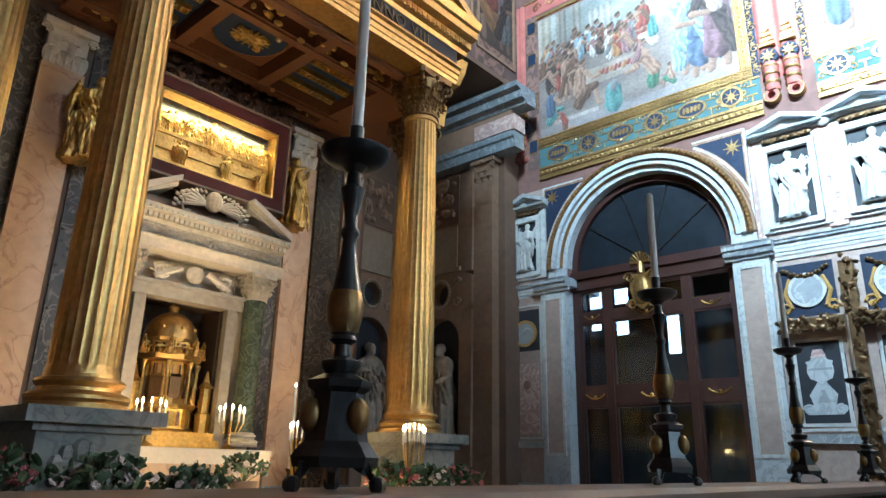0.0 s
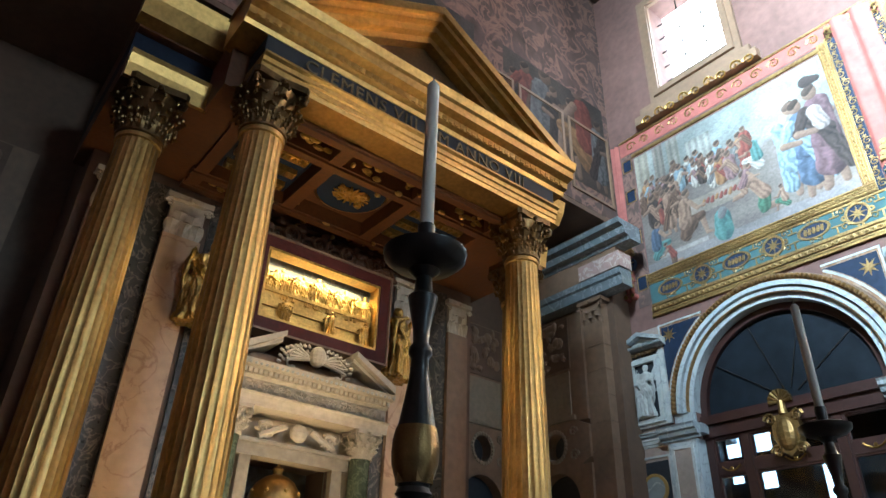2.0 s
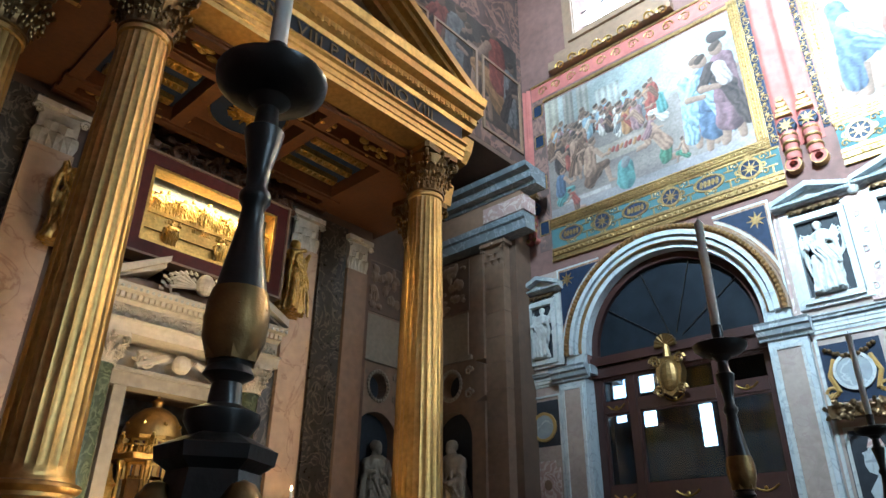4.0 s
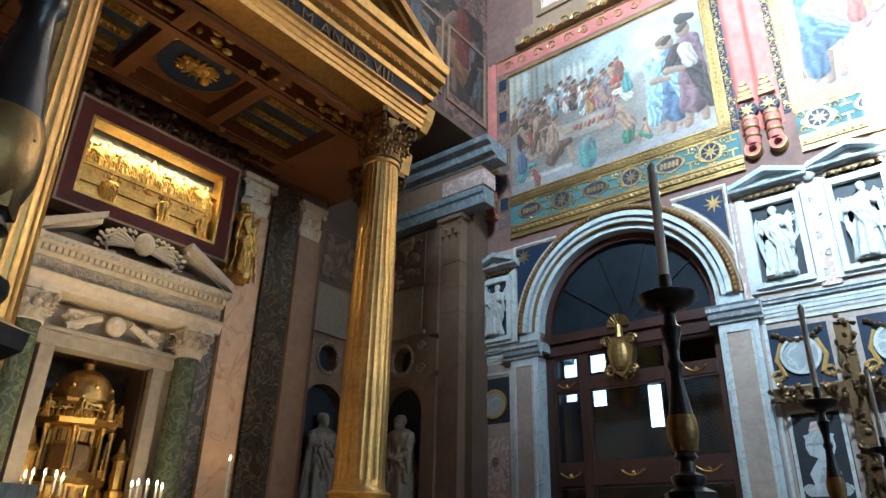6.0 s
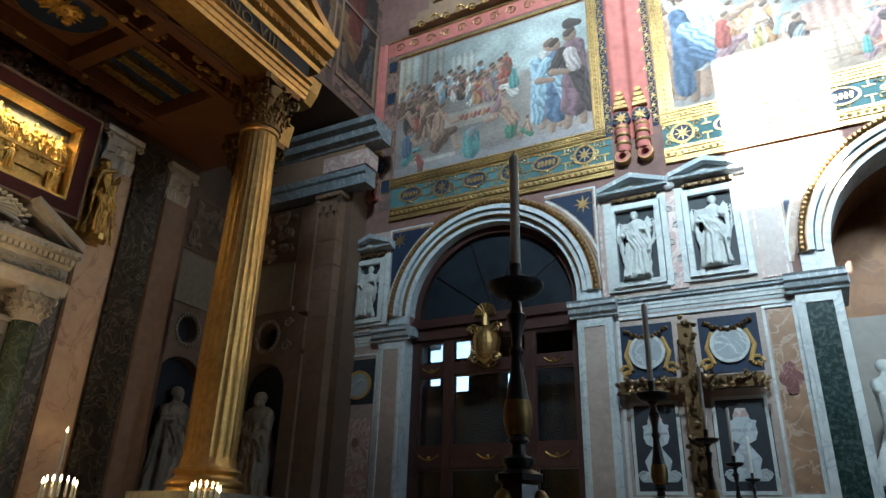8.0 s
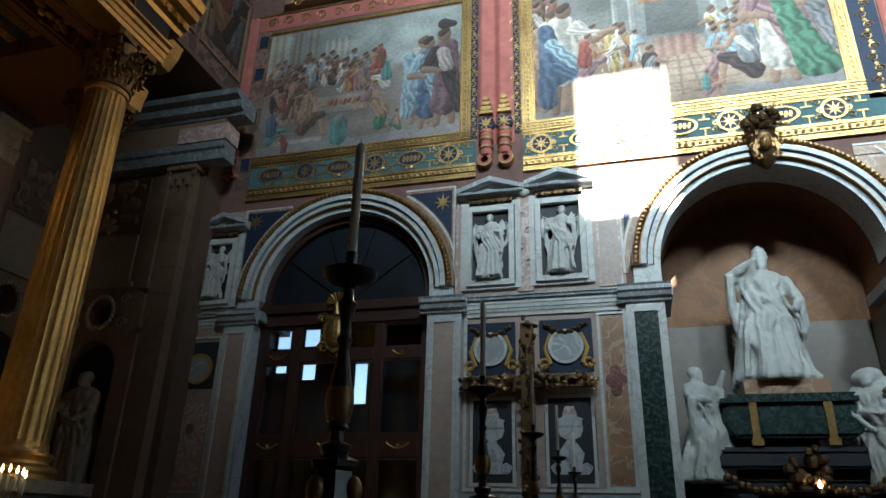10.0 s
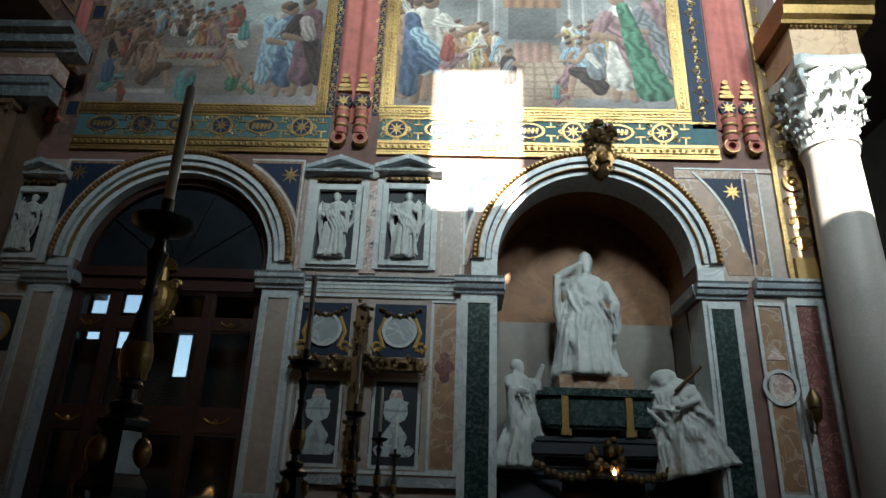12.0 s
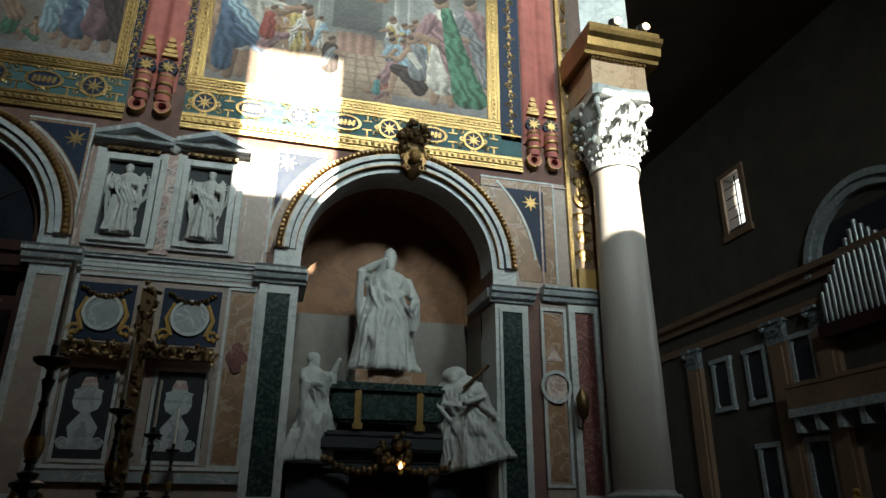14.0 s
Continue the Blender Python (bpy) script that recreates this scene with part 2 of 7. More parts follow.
def lathe(bm, prof, c=(0, 0, 0), n=24, flute=None, a0=0.0, a1=2 * math.pi):
    """Turns a profile of (radius, height) about the upright axis at c."""
    full = abs(a1 - a0 - 2 * math.pi) < 1e-6
    rows = []
    cnt = n if full else n + 1
    for r, z in prof:
        row = []
        for i in range(cnt):
            a = a0 + (a1 - a0) * i / n
            rr = r * (flute(a, z) if flute else 1)
            row.append(bm.verts.new((c[0] + rr * math.cos(a), c[1] + rr * math.sin(a), c[2] + z)))
        rows.append(row)
    for p, q in zip(rows, rows[1:]):
        for i in range(n):
            j = (i + 1) % cnt
            bm.faces.new((p[i], p[j], q[j], q[i]))
    if full:
        bm.faces.new(rows[0][::-1])
        bm.faces.new(rows[-1])
    return bm


def prism(bm, pts, f0, f1):
    """Joins two outlines of the same points, given by functions or a plane change."""
    a = [bm.verts.new(f0(*p)) for p in pts]
    b = [bm.verts.new(f1(*p)) for p in pts]
    bm.faces.new(a)
    bm.faces.new(b[::-1])
    for i in range(len(a)):
        j = (i + 1) % len(a)
        bm.faces.new((a[j], a[i], b[i], b[j]))
    return a + b


YS = 20.0


def sp(bm, pts, d0, d1):
    """A flat piece on the side wall: outline in x and height, from d0 to d1 before the wall."""
    return prism(bm, pts, lambda x, z: (x, YS - d1, z), lambda x, z: (x, YS - d0, z))


def sb(bm, x0, x1, z0, z1, d0, d1):
    return box(bm, x0, x1, YS - d1, YS - d0, z0, z1)


def SB(*args):
    bm = bmesh.new()
    for a in args:
        sb(bm, *a)
    return bm


def sframe(bm, x0, x1, z0, z1, w, d0, d1):
    sb(bm, x0, x1, z0, z0 + w, d0, d1)
    sb(bm, x0, x1, z1 - w, z1, d0, d1)
    sb(bm, x0, x0 + w, z0 + w, z1 - w, d0, d1)
    sb(bm, x1 - w, x1, z0 + w, z1 - w, d0, d1)
    return bm


def disc(cx, cz, rx, rz=None, n=20):
    rz = rz or rx
    return [(cx + rx * math.cos(2 * math.pi * i / n), cz + rz * math.sin(2 * math.pi * i / n)) for i in range(n)]


def star(cx, cz, r, n=8, inner=0.42):
    return [(cx + (r if i % 2 == 0 else r * inner) * math.sin(math.pi * i / n), cz + (r if i % 2 == 0 else r * inner) * math.cos(math.pi * i / n)) for i in range(2 * n)]


def ring_s(bm, cx, cz, r0, r1, d0, d1, n=24, a0=0.0, a1=2 * math.pi, sq=1.0):
    """A flat ring or arc of ring on the side wall."""
    full = abs(a1 - a0 - 2 * math.pi) < 1e-6
    pts = [a0 + (a1 - a0) * i / n for i in range(n + 1)]
    for p, q in zip(pts, pts[1:]):
        quad = [(cx + r * math.cos(a), cz + sq * r * math.sin(a)) for r, a in ((r0, p), (r1, p), (r1, q), (r0, q))]
        sp(bm, quad, d0, d1)
    return bm


def mould(bm, prof, p0, p1, out):
    """Runs a cornice profile of (projection, height) from p0 to p1; out is the way it projects."""
    o = Vector(out).normalized()
    a = [bm.verts.new(Vector(p0) + o * d + Vector((0, 0, z))) for d, z in prof]
    b = [bm.verts.new(Vector(p1) + o * d + Vector((0, 0, z))) for d, z in prof]
    for i in range(len(prof)):
        j = (i + 1) % len(prof)
        bm.faces.new((a[i], a[j], b[j], b[i]))
    bm.faces.new(a[::-1])
    bm.faces.new(b)
    return bm


def tube(bm, pts, r, n=6, r1=None):
    """A round bar through points, tapering from r to r1."""
    rows = []
    for i, p in enumerate(pts):
        p = Vector(p)
        d = (Vector(pts[min(i + 1, len(pts) - 1)]) - Vector(pts[max(i - 1, 0)])).normalized()
        u = d.orthogonal().normalized()
        w = d.cross(u)
        rad = r + ((r1 if r1 is not None else r) - r) * i / max(1, len(pts) - 1)
        rows.append([bm.verts.new(p + (u * math.cos(2 * math.pi * k / n) + w * math.sin(2 * math.pi * k / n)) * rad) for k in range(n)])
    for p, q in zip(rows, rows[1:]):
        for k in range(n):
            bm.faces.new((p[k], p[(k + 1) % n], q[(k + 1) % n], q[k]))
    bm.faces.new(rows[0][::-1])
    bm.faces.new(rows[-1])
    return bm


def ball(bm, c, rx, ry=None, rz=None, u=10, v=7):
    m = Matrix.Translation(c) @ Matrix.Diagonal((rx, ry or rx, rz or rx, 1))
    bmesh.ops.create_uvsphere(bm, u_segments=u, v_segments=v, radius=1, matrix=m)
    return bm


def moved(bm, m):
    bm.transform(m)
    return bm

from mathutils import noise


# ---- recurring ornaments ----
def leaf_strip(bm, m, w, h, curl, t):
    """One acanthus leaf: a thick curling blade that rises along z and bends out along y."""
    rows = []
    for k in range(6):
        s = k / 5
        z = h * (s if s < 0.8 else 0.8 + (s - 0.8) * -0.3)
        y = curl * s ** 3
        ww = w * (0.75 + 0.45 * math.sin(math.pi * min(1, s * 1.05))) * (1 if s < 0.95 else 0.5) / 2
        rows.append([bm.verts.new(m @ Vector(c)) for c in ((-ww, y - t * 0.4, z), (0, y + t, z), (ww, y - t * 0.4, z), (0, y - t, z))])
    for p, q in zip(rows, rows[1:]):
        for i in range(4):
            bm.faces.new((p[i], p[(i + 1) % 4], q[(i + 1) % 4], q[i]))
    bm.faces.new(rows[0][::-1])
    bm.faces.new(rows[-1])


def capital(parent, c, r, h, material, side=None):
    """A Corinthian capital on a shaft of radius r; side: only the leaves facing that angle, for a pilaster."""
    x, y, z = c
    cap = part("capital", lathe(bmesh.new(), [(r * 0.98, 0), (r * 1.12, 0.02 * h), (r * 1.12, 0.06 * h), (r * 0.95, 0.08 * h), (r, 0.5 * h), (r * 1.3, 0.86 * h)], c, 20), material, parent, smooth=True)
    bm = bmesh.new()
    for row, (n, hh, base, curl) in enumerate(((10, 0.36, 0.07, 0.6), (10, 0.62, 0.07, 0.72), (8, 0.8, 0.3, 0.85))):
        for i in range(n):
            a = 2 * math.pi * (i + 0.5 * row) / n
            m = Matrix.Translation((x, y, z + base * h)) @ Matrix.Rotation(a, 4, "Z") @ Matrix.Translation((0, r * 1.0, 0))
            leaf_strip(bm, m, r * 0.5, (hh - (base - 0.07)) * h, r * curl, r * 0.07)
            for q in (0.35, 0.6, 0.85):
                for sd in (-1, 1):
                    p = m @ Vector((sd * r * 0.24, r * (curl * q ** 3 + 0.05), q * (hh - base + 0.07) * h * 0.9))
                    ball(bm, p, r * 0.085, r * 0.085, r * 0.13, 6, 4)
    part("acanthus_leaves", bm, material, cap)
    for i in range(4):
        a = math.pi / 4 + math.pi / 2 * i
        pts = []
        for k in range(14):
            s = k / 13
            ang = -math.pi / 2 + s * 3.2 * math.pi
            rad = r * 0.36 * (1 - 0.8 * s)
            d = r * 1.55 + rad * math.cos(ang)
            pts.append((x + d * math.cos(a), y + d * math.sin(a), z + h * 0.76 + rad * math.sin(ang)))
        pts.insert(0, (x + r * 0.98 * math.cos(a), y + r * 0.98 * math.sin(a), z + h * 0.5))
        part("volute", tube(bmesh.new(), pts, r * 0.12, 6, r * 0.06), material, cap, smooth=True)
    pts = []
    for i in range(4):
        a = math.pi / 4 + math.pi / 2 * i
        for da, rr in ((-0.07, 1.86), (0.07, 1.86), (0.45, 1.38), (math.pi / 4, 1.28), (math.pi / 2 - 0.45, 1.38)):
            pts.append((x + rr * r * math.cos(a + da), y + rr * r * math.sin(a + da)))
    bm = bmesh.new()
    prism(bm, pts, lambda p, q: (p, q, z + 0.87 * h), lambda p, q: (p, q, z + h))
    part("abacus", bm, material, cap)
    bm = bmesh.new()
    for i in range(4):
        a = math.pi / 2 * i
        ball(bm, (x + r * 1.32 * math.cos(a), y + r * 1.32 * math.sin(a), z + 0.9 * h), r * 0.17, u=7, v=5)
    part("abacus_rosettes", bm, material, cap)
    return cap


def pilaster_capital(parent, c, w, h, out, material):
    """A flat Corinthian capital, w wide, that looks along out."""
    rot = Matrix.Translation(c) @ Matrix.Rotation(math.atan2(out[1], out[0]) + math.pi / 2, 4, "Z")
    bm = B((-w * 0.46, w * 0.46, -0.08, 0.25, 0, h * 0.86), (-w * 0.62, w * 0.62, -0.2, 0.25, h * 0.87, h))
    for row, n in ((0, 3), (1, 2)):
        for i in range(n):
            m = Matrix.Translation(((i - (n - 1) / 2) * w * 0.34, -0.06, 0.03)) @ Matrix.Rotation(math.pi, 4, "Z")
            leaf_strip(bm, m, w * 0.32, h * (0.42 + 0.28 * row), w * 0.17, 0.03)
    for s in (-1, 1):
        pts = [(s * w * (0.52 + 0.13 * (1 - k / 11) * math.cos(k * 0.85)), -0.16, h * 0.74 + w * 0.13 * (1 - k / 11) * math.sin(k * 0.85)) for k in range(12)]
        tube(bm, pts, w * 0.045, 5)
    ball(bm, (0, -0.2, h * 0.92), w * 0.09, u=7, v=5)
    return part("capital", moved(bm, rot), material, parent)


def column_base(c, r, h):
    return lathe(bmesh.new(), [(r * 1.42, 0), (r * 1.42, 0.16 * h), (r * 1.36, 0.18 * h), (r * 1.45, 0.28 * h), (r * 1.45, 0.38 * h), (r * 1.34, 0.46 * h),
                               (r * 1.16, 0.52 * h), (r * 1.14, 0.62 * h), (r * 1.22, 0.68 * h), (r * 1.27, 0.77 * h), (r * 1.22, 0.86 * h), (r * 1.08, 0.9 * h), (r * 1.05, h)], c, 32)


def fluted_shaft(c, r0, r1, h, flutes=24):
    f = lambda a, z: 1 - 0.03 * abs(math.sin(a * flutes / 2)) ** 0.8 if 0.1 < z < h - 0.1 else 1.0
    prof = [(r0 * 1.04, 0), (r0 * 1.04, 0.06), (r0, 0.11)]
    for k in range(9):
        s = k / 8
        prof.append((r0 + (r1 - r0) * s ** 1.6, 0.14 + (h - 0.34) * s))
    prof += [(r1, h - 0.11), (r1 * 1.08, h - 0.09), (r1 * 1.08, h)]
    return lathe(bmesh.new(), prof, c, flutes * 6, f)


def figure(h, seed=0, hands_at=((-0.12, -0.1, 0.62), (0.12, -0.1, 0.6)), wide=1.0, seated=0.0, mitre=False, hood=False, wings=False, cape=False):
    """A robed marble figure h high, standing at the origin and facing -y, as one mesh."""
    rnd = random.Random(seed)
    bm = bmesh.new()
    ph = [rnd.uniform(0, 6.28) for _ in range(5)]

    def fold(a, z):
        s = z / h
        amp = 0.2 * max(0, 1 - s * 1.1) + 0.06
        return 1 + amp * (0.5 * math.sin(9 * a + ph[0] + 3 * s) + 0.35 * math.sin(14 * a + ph[1] - 5 * s) + 0.25 * math.sin(5 * a + ph[2] + 7 * s))

    prof = [(0.17, 0), (0.185, 0.02), (0.165, 0.12), (0.15, 0.28), (0.142, 0.42), (0.122, 0.56), (0.118, 0.63), (0.132, 0.72), (0.125, 0.79), (0.085, 0.825), (0.045, 0.845), (0.04, 0.87)]
    prof = [(r * h * (1 + seated * max(0, 0.75 - z)), z * h) for r, z in prof]
    prof = [tuple(p[i] + (q[i] - p[i]) * k / 3 for i in (0, 1)) for p, q in zip(prof, prof[1:]) for k in range(3)] + [prof[-1]]
    lathe(bm, prof, (0, 0, 0), 48, fold)
    for v in bm.verts:
        s = v.co.z / h
        v.co.x *= wide
        v.co.y = v.co.y * 0.8 - seated * 0.16 * h * math.exp(-((s - 0.4) / 0.2) ** 2)
        v.co.x += 0.03 * h * math.sin(s * 4 + ph[3])
    hx = 0.03 * h * math.sin(0.93 * 4 + ph[3])
    ball(bm, (hx, -0.015 * h, 0.915 * h), 0.05 * h, 0.056 * h, 0.066 * h, 12, 9)
    ball(bm, (hx, 0.015 * h, 0.93 * h), 0.058 * h, 0.055 * h, 0.06 * h, 10, 7)
    ball(bm, (hx, -0.052 * h, 0.875 * h), 0.032 * h, 0.024 * h, 0.035 * h, 8, 5)
    if mitre:
        lathe(bm, [(0.06 * h, 0), (0.064 * h, 0.02 * h), (0.055 * h, 0.03 * h), (0.058 * h, 0.05 * h), (0.047 * h, 0.06 * h), (0.046 * h, 0.08 * h), (0.02 * h, 0.1 * h), (0.008 * h, 0.115 * h)], (hx, 0, 0.945 * h), 14)
    if hood:
        ball(bm, (hx, 0.02 * h, 0.93 * h), 0.085 * h, 0.075 * h, 0.09 * h, 12, 8)
        ball(bm, (hx, 0.04 * h, 0.8 * h), 0.14 * h, 0.09 * h, 0.13 * h, 12, 8)
    for s, hand in zip((-1, 1), hands_at):
        sh = Vector((s * 0.105 * h * wide + hx, 0, 0.775 * h))
        ha = Vector(hand) * h
        el = (sh + ha) / 2 + Vector((s * 0.07 * h, 0.02 * h, -0.05 * h))
        if cape and s < 0:
            el += Vector((-0.07 * h, 0, 0.03 * h))
        pts = [sh.lerp(el, k / 3) for k in range(3)] + [el] + [el.lerp(ha, k / 3) for k in range(1, 4)]
        tube(bm, pts, 0.055 * h, 8, 0.024 * h)
        ball(bm, ha, 0.027 * h, u=7, v=5)
        for k in range(3):
            a, b = el + Vector((0, -0.01 * h * k, 0)), Vector((el.x * 0.75 + s * 0.012 * h * k, el.y + 0.02 * h, (0.42 - 0.09 * k) * h))
            tube(bm, [a, (a + b) / 2 + Vector((s * 0.025 * h, 0, 0)), b], 0.035 * h, 6, 0.015 * h)
    tube(bm, [(-0.12 * h, -0.06 * h, 0.66 * h), (0, -0.125 * h, 0.58 * h), (0.13 * h, -0.1 * h, 0.52 * h), (0.15 * h, 0, 0.4 * h)], 0.04 * h, 6, 0.025 * h)
    for k in range(5):
        x = (-0.1 + 0.05 * k) * h * wide
        tube(bm, [(x * 0.9 - 0.05 * h, -0.09 * h, 0.7 * h), (x, -0.125 * h, 0.56 * h), (x + 0.07 * h, -0.135 * h, 0.44 * h), (x * 0.8 + 0.1 * h, -0.1 * h, 0.34 * h)], 0.014 * h, 5, 0.02 * h)
    for k in range(7):
        x = rnd.uniform(-0.13, 0.13) * h * wide
        tube(bm, [(x, -0.1 * h, 0.5 * h), (x * 1.15, -0.13 * h - seated * 0.1 * h, 0.3 * h), (x * 1.35, -0.15 * h, 0.02 * h)], 0.016 * h, 5, 0.028 * h)
    if cape:
        pc = [rnd.uniform(0, 6.28) for _ in range(3)]
        cf = lambda a, z: 1 + 0.07 * math.sin(11 * a + pc[0] + 2 * z / h) + 0.05 * math.sin(19 * a + pc[1]) + 0.12 * math.sin(2 * a + pc[2])
        lathe(bm, [(r * h, z * h) for r, z in ((0.3, 0), (0.31, 0.03), (0.27, 0.15), (0.23, 0.35), (0.2, 0.52), (0.17, 0.66), (0.13, 0.77), (0.06, 0.82))], (0.0, 0.09 * h, 0), 56, cf)
        ha = Vector(hands_at[0]) * h
        sh = Vector((-0.1 * h, 0, 0.77 * h))
        for k in range(5):
            top = sh.lerp(ha, 0.35 + 0.14 * k)
            low = Vector((top.x * 1.05 - 0.03 * h, 0.03 * h, (0.62 - 0.055 * k) * h))
            tube(bm, [top, top.lerp(low, 0.4) + Vector((-0.012 * h, 0, 0)), low, low + Vector((0.02 * h, 0, -0.12 * h))], 0.03 * h, 7, 0.018 * h)
        box(bm, -0.2 * h, 0.24 * h, 0.12 * h, 0.28 * h, 0, 0.36 * h)
    off = Vector((seed * 1.7, seed * 0.3, 2.0))
    for v in bm.verts:
        if v.co.z < 0.84 * h:
            v.co += 0.02 * h * noise.noise_vector(v.co * (7 / h) + off) + 0.011 * h * noise.noise_vector(v.co * (17 / h) + off)
    if wings:
        for s in (-1, 1):
            for k in range(8):
                tube(bm, [(s * 0.07 * h, 0.07 * h, 0.72 * h), (s * (0.2 + 0.014 * k) * h, 0.1 * h, (0.96 - 0.045 * k) * h), (s * (0.27 - 0.014 * k) * h, 0.06 * h, (0.74 - 0.04 * k) * h)], 0.036 * h, 6, 0.012 * h)
    return bm


def fused(bm, cell):
    """Melts overlapping shapes into one carved skin."""
    bmesh.ops.holes_fill(bm, edges=[e for e in bm.edges if e.is_boundary], sides=80)
    bmesh.ops.recalc_face_normals(bm, faces=bm.faces)
    me = bpy.data.meshes.new("carving")
    bm.to_mesh(me)
    bm.free()
    ob = new("carving", me)
    m = ob.modifiers.new("skin", "REMESH")
    m.mode, m.voxel_size = "VOXEL", cell
    m = ob.modifiers.new("worn", "SMOOTH")
    m.factor, m.iterations = 0.4, 1
    bpy.context.view_layer.update()
    got = bpy.data.meshes.new_from_object(ob.evaluated_get(bpy.context.evaluated_depsgraph_get()))
    bpy.data.objects.remove(ob)
    out = bmesh.new()
    out.from_mesh(got)
    bpy.data.meshes.remove(got)
    out.normal_update()
    top = max(v.co.z for v in out.verts)
    low = min(v.co.z for v in out.verts)
    k = 24.0 / (top - low)
    for v in out.verts:
        s = (v.co.z - low) / (top - low)
        if s < 0.83:
            q = Vector((v.co.x * k, v.co.y * k, v.co.z * k * 0.28))
            ridge = 1 - abs(noise.noise(q)) * 2.2
            v.co += v.normal * cell * (0.95 * ridge - 0.5) * min(1.0, (0.83 - s) * 6)
    return out


def scroll(bm, to3, cx, cz, r, turns, s, w, n=14):
    """A spiral tendril in a plane that to3 maps into space."""
    pts = []
    for k in range(n):
        q = k / (n - 1)
        a = q * turns * 2 * math.pi
        rr = r * (1 - 0.82 * q)
        pts.append(to3(cx + s * rr * math.cos(a), cz + rr * math.sin(a)))
    tube(bm, pts, w, 5, w * 0.6)


# ---- setting ----
solid("floor", B((-17, 41, -1.2, 47, -0.3, 0)), FLOORM, "worn pale marble church floor", "floor", "structure")
# unseen ceiling added to close the church; coffers and dark wood are assumed
bm = B((-17.5, 41, -1.8, 20.9, 26, 26.4), (8.7, 26.8, 20.9, 46.8, 26, 26.4))
for k in range(7):
    box(bm, -12, 40, 0.4 + k * 3.2, 0.8 + k * 3.2, 25.6, 26.01)
for k in range(16):
    box(bm, -12 + k * 3.2, -11.6 + k * 3.2, -0.8, 19.9, 25.7, 26.01)
solid("ceiling", bm, DARKCEIL, "added dark ceiling with assumed coffer beams", "ceiling", "structure")

DX, DR, DZ = -7.8, 2.5, 7.35
TX, TR, TZ = 2.93, 2.47, 7.55


def arch_fill(bm, cx, zs, r, ztop, y0, y1, n=28):
    for i in range(n):
        a, b = math.pi * i / n, math.pi * (i + 1) / n
        q = [(cx + r * math.cos(a), zs + r * math.sin(a)), (cx + r * math.cos(a), ztop), (cx + r * math.cos(b), ztop), (cx + r * math.cos(b), zs + r * math.sin(b))]
        prism(bm, q, lambda x, z: (x, y0, z), lambda x, z: (x, y1, z))


def side_wall(bm, y0, y1):
    box(bm, -12.9, DX - DR, y0, y1, 0, 11)
    box(bm, DX + DR, TX - TR, y0, y1, 0, 11)
    box(bm, TX + TR, 9.5, y0, y1, 0, 11)
    arch_fill(bm, DX, DZ, DR, 11, y0, y1)
    arch_fill(bm, TX, TZ, TR, 11, y0, y1)
    box(bm, -12.9, 9.5, y0, y1, 11, 18.9)
    box(bm, -12.9, -9.6, y0, y1, 18.9, 23.2)
    box(bm, -7.0, 9.5, y0, y1, 18.9, 23.2)
    box(bm, -12.9, 9.5, y0, y1, 23.2, 26)


bm = bmesh.new()
side_wall(bm, 20.0, 20.9)
solid("wall_north", bm, PLASTER, "reddish painted church wall with an arched door and a tomb niche", "wall", "structure")

# the opposite wall, with tall windows that let the sun in
WIN = [(1.95, 1.23, 19.12, 23.67), (11.32, 1.3, 17.95, 22.1)]
bm = bmesh.new()
x_prev = -12.9
for c, w, za, zb in WIN:
    box(bm, x_prev, c - w, -1.35, -0.84, 0, 26)
    box(bm, c - w, c + w, -1.35, -0.84, 0, za)
    box(bm, c - w, c + w, -1.35, -0.84, zb, 26)
    x_prev = c + w
box(bm, x_prev, 41, -1.35, -0.84, 0, 26)
solid("wall_south", bm, PLASTER, "painted church wall with tall clear windows", "wall", "structure")

# end wall above the altar recess, and the recess itself
AY = 9.58
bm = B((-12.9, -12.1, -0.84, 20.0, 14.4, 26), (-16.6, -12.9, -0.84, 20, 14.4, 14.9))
solid("wall_west", bm, DARKFRESCO, "dark frescoed end wall above the altar recess", "wall", "structure")
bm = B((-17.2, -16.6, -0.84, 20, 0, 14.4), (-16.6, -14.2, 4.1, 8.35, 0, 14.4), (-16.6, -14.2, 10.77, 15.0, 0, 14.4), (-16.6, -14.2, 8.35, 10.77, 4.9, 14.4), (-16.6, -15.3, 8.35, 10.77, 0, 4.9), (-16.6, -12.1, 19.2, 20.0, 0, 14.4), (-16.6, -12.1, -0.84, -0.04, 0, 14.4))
solid("altar_recess_wall", bm, DARKSTONE, "dark brown stone walls of the altar recess", "wall", "structure")
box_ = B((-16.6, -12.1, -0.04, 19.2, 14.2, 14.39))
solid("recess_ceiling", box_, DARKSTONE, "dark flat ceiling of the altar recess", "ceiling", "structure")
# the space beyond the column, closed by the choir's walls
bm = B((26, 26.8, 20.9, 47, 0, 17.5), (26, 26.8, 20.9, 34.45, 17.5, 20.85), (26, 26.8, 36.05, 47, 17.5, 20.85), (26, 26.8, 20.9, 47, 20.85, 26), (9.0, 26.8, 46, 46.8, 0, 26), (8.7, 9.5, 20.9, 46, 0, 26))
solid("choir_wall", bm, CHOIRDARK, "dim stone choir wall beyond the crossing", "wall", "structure")
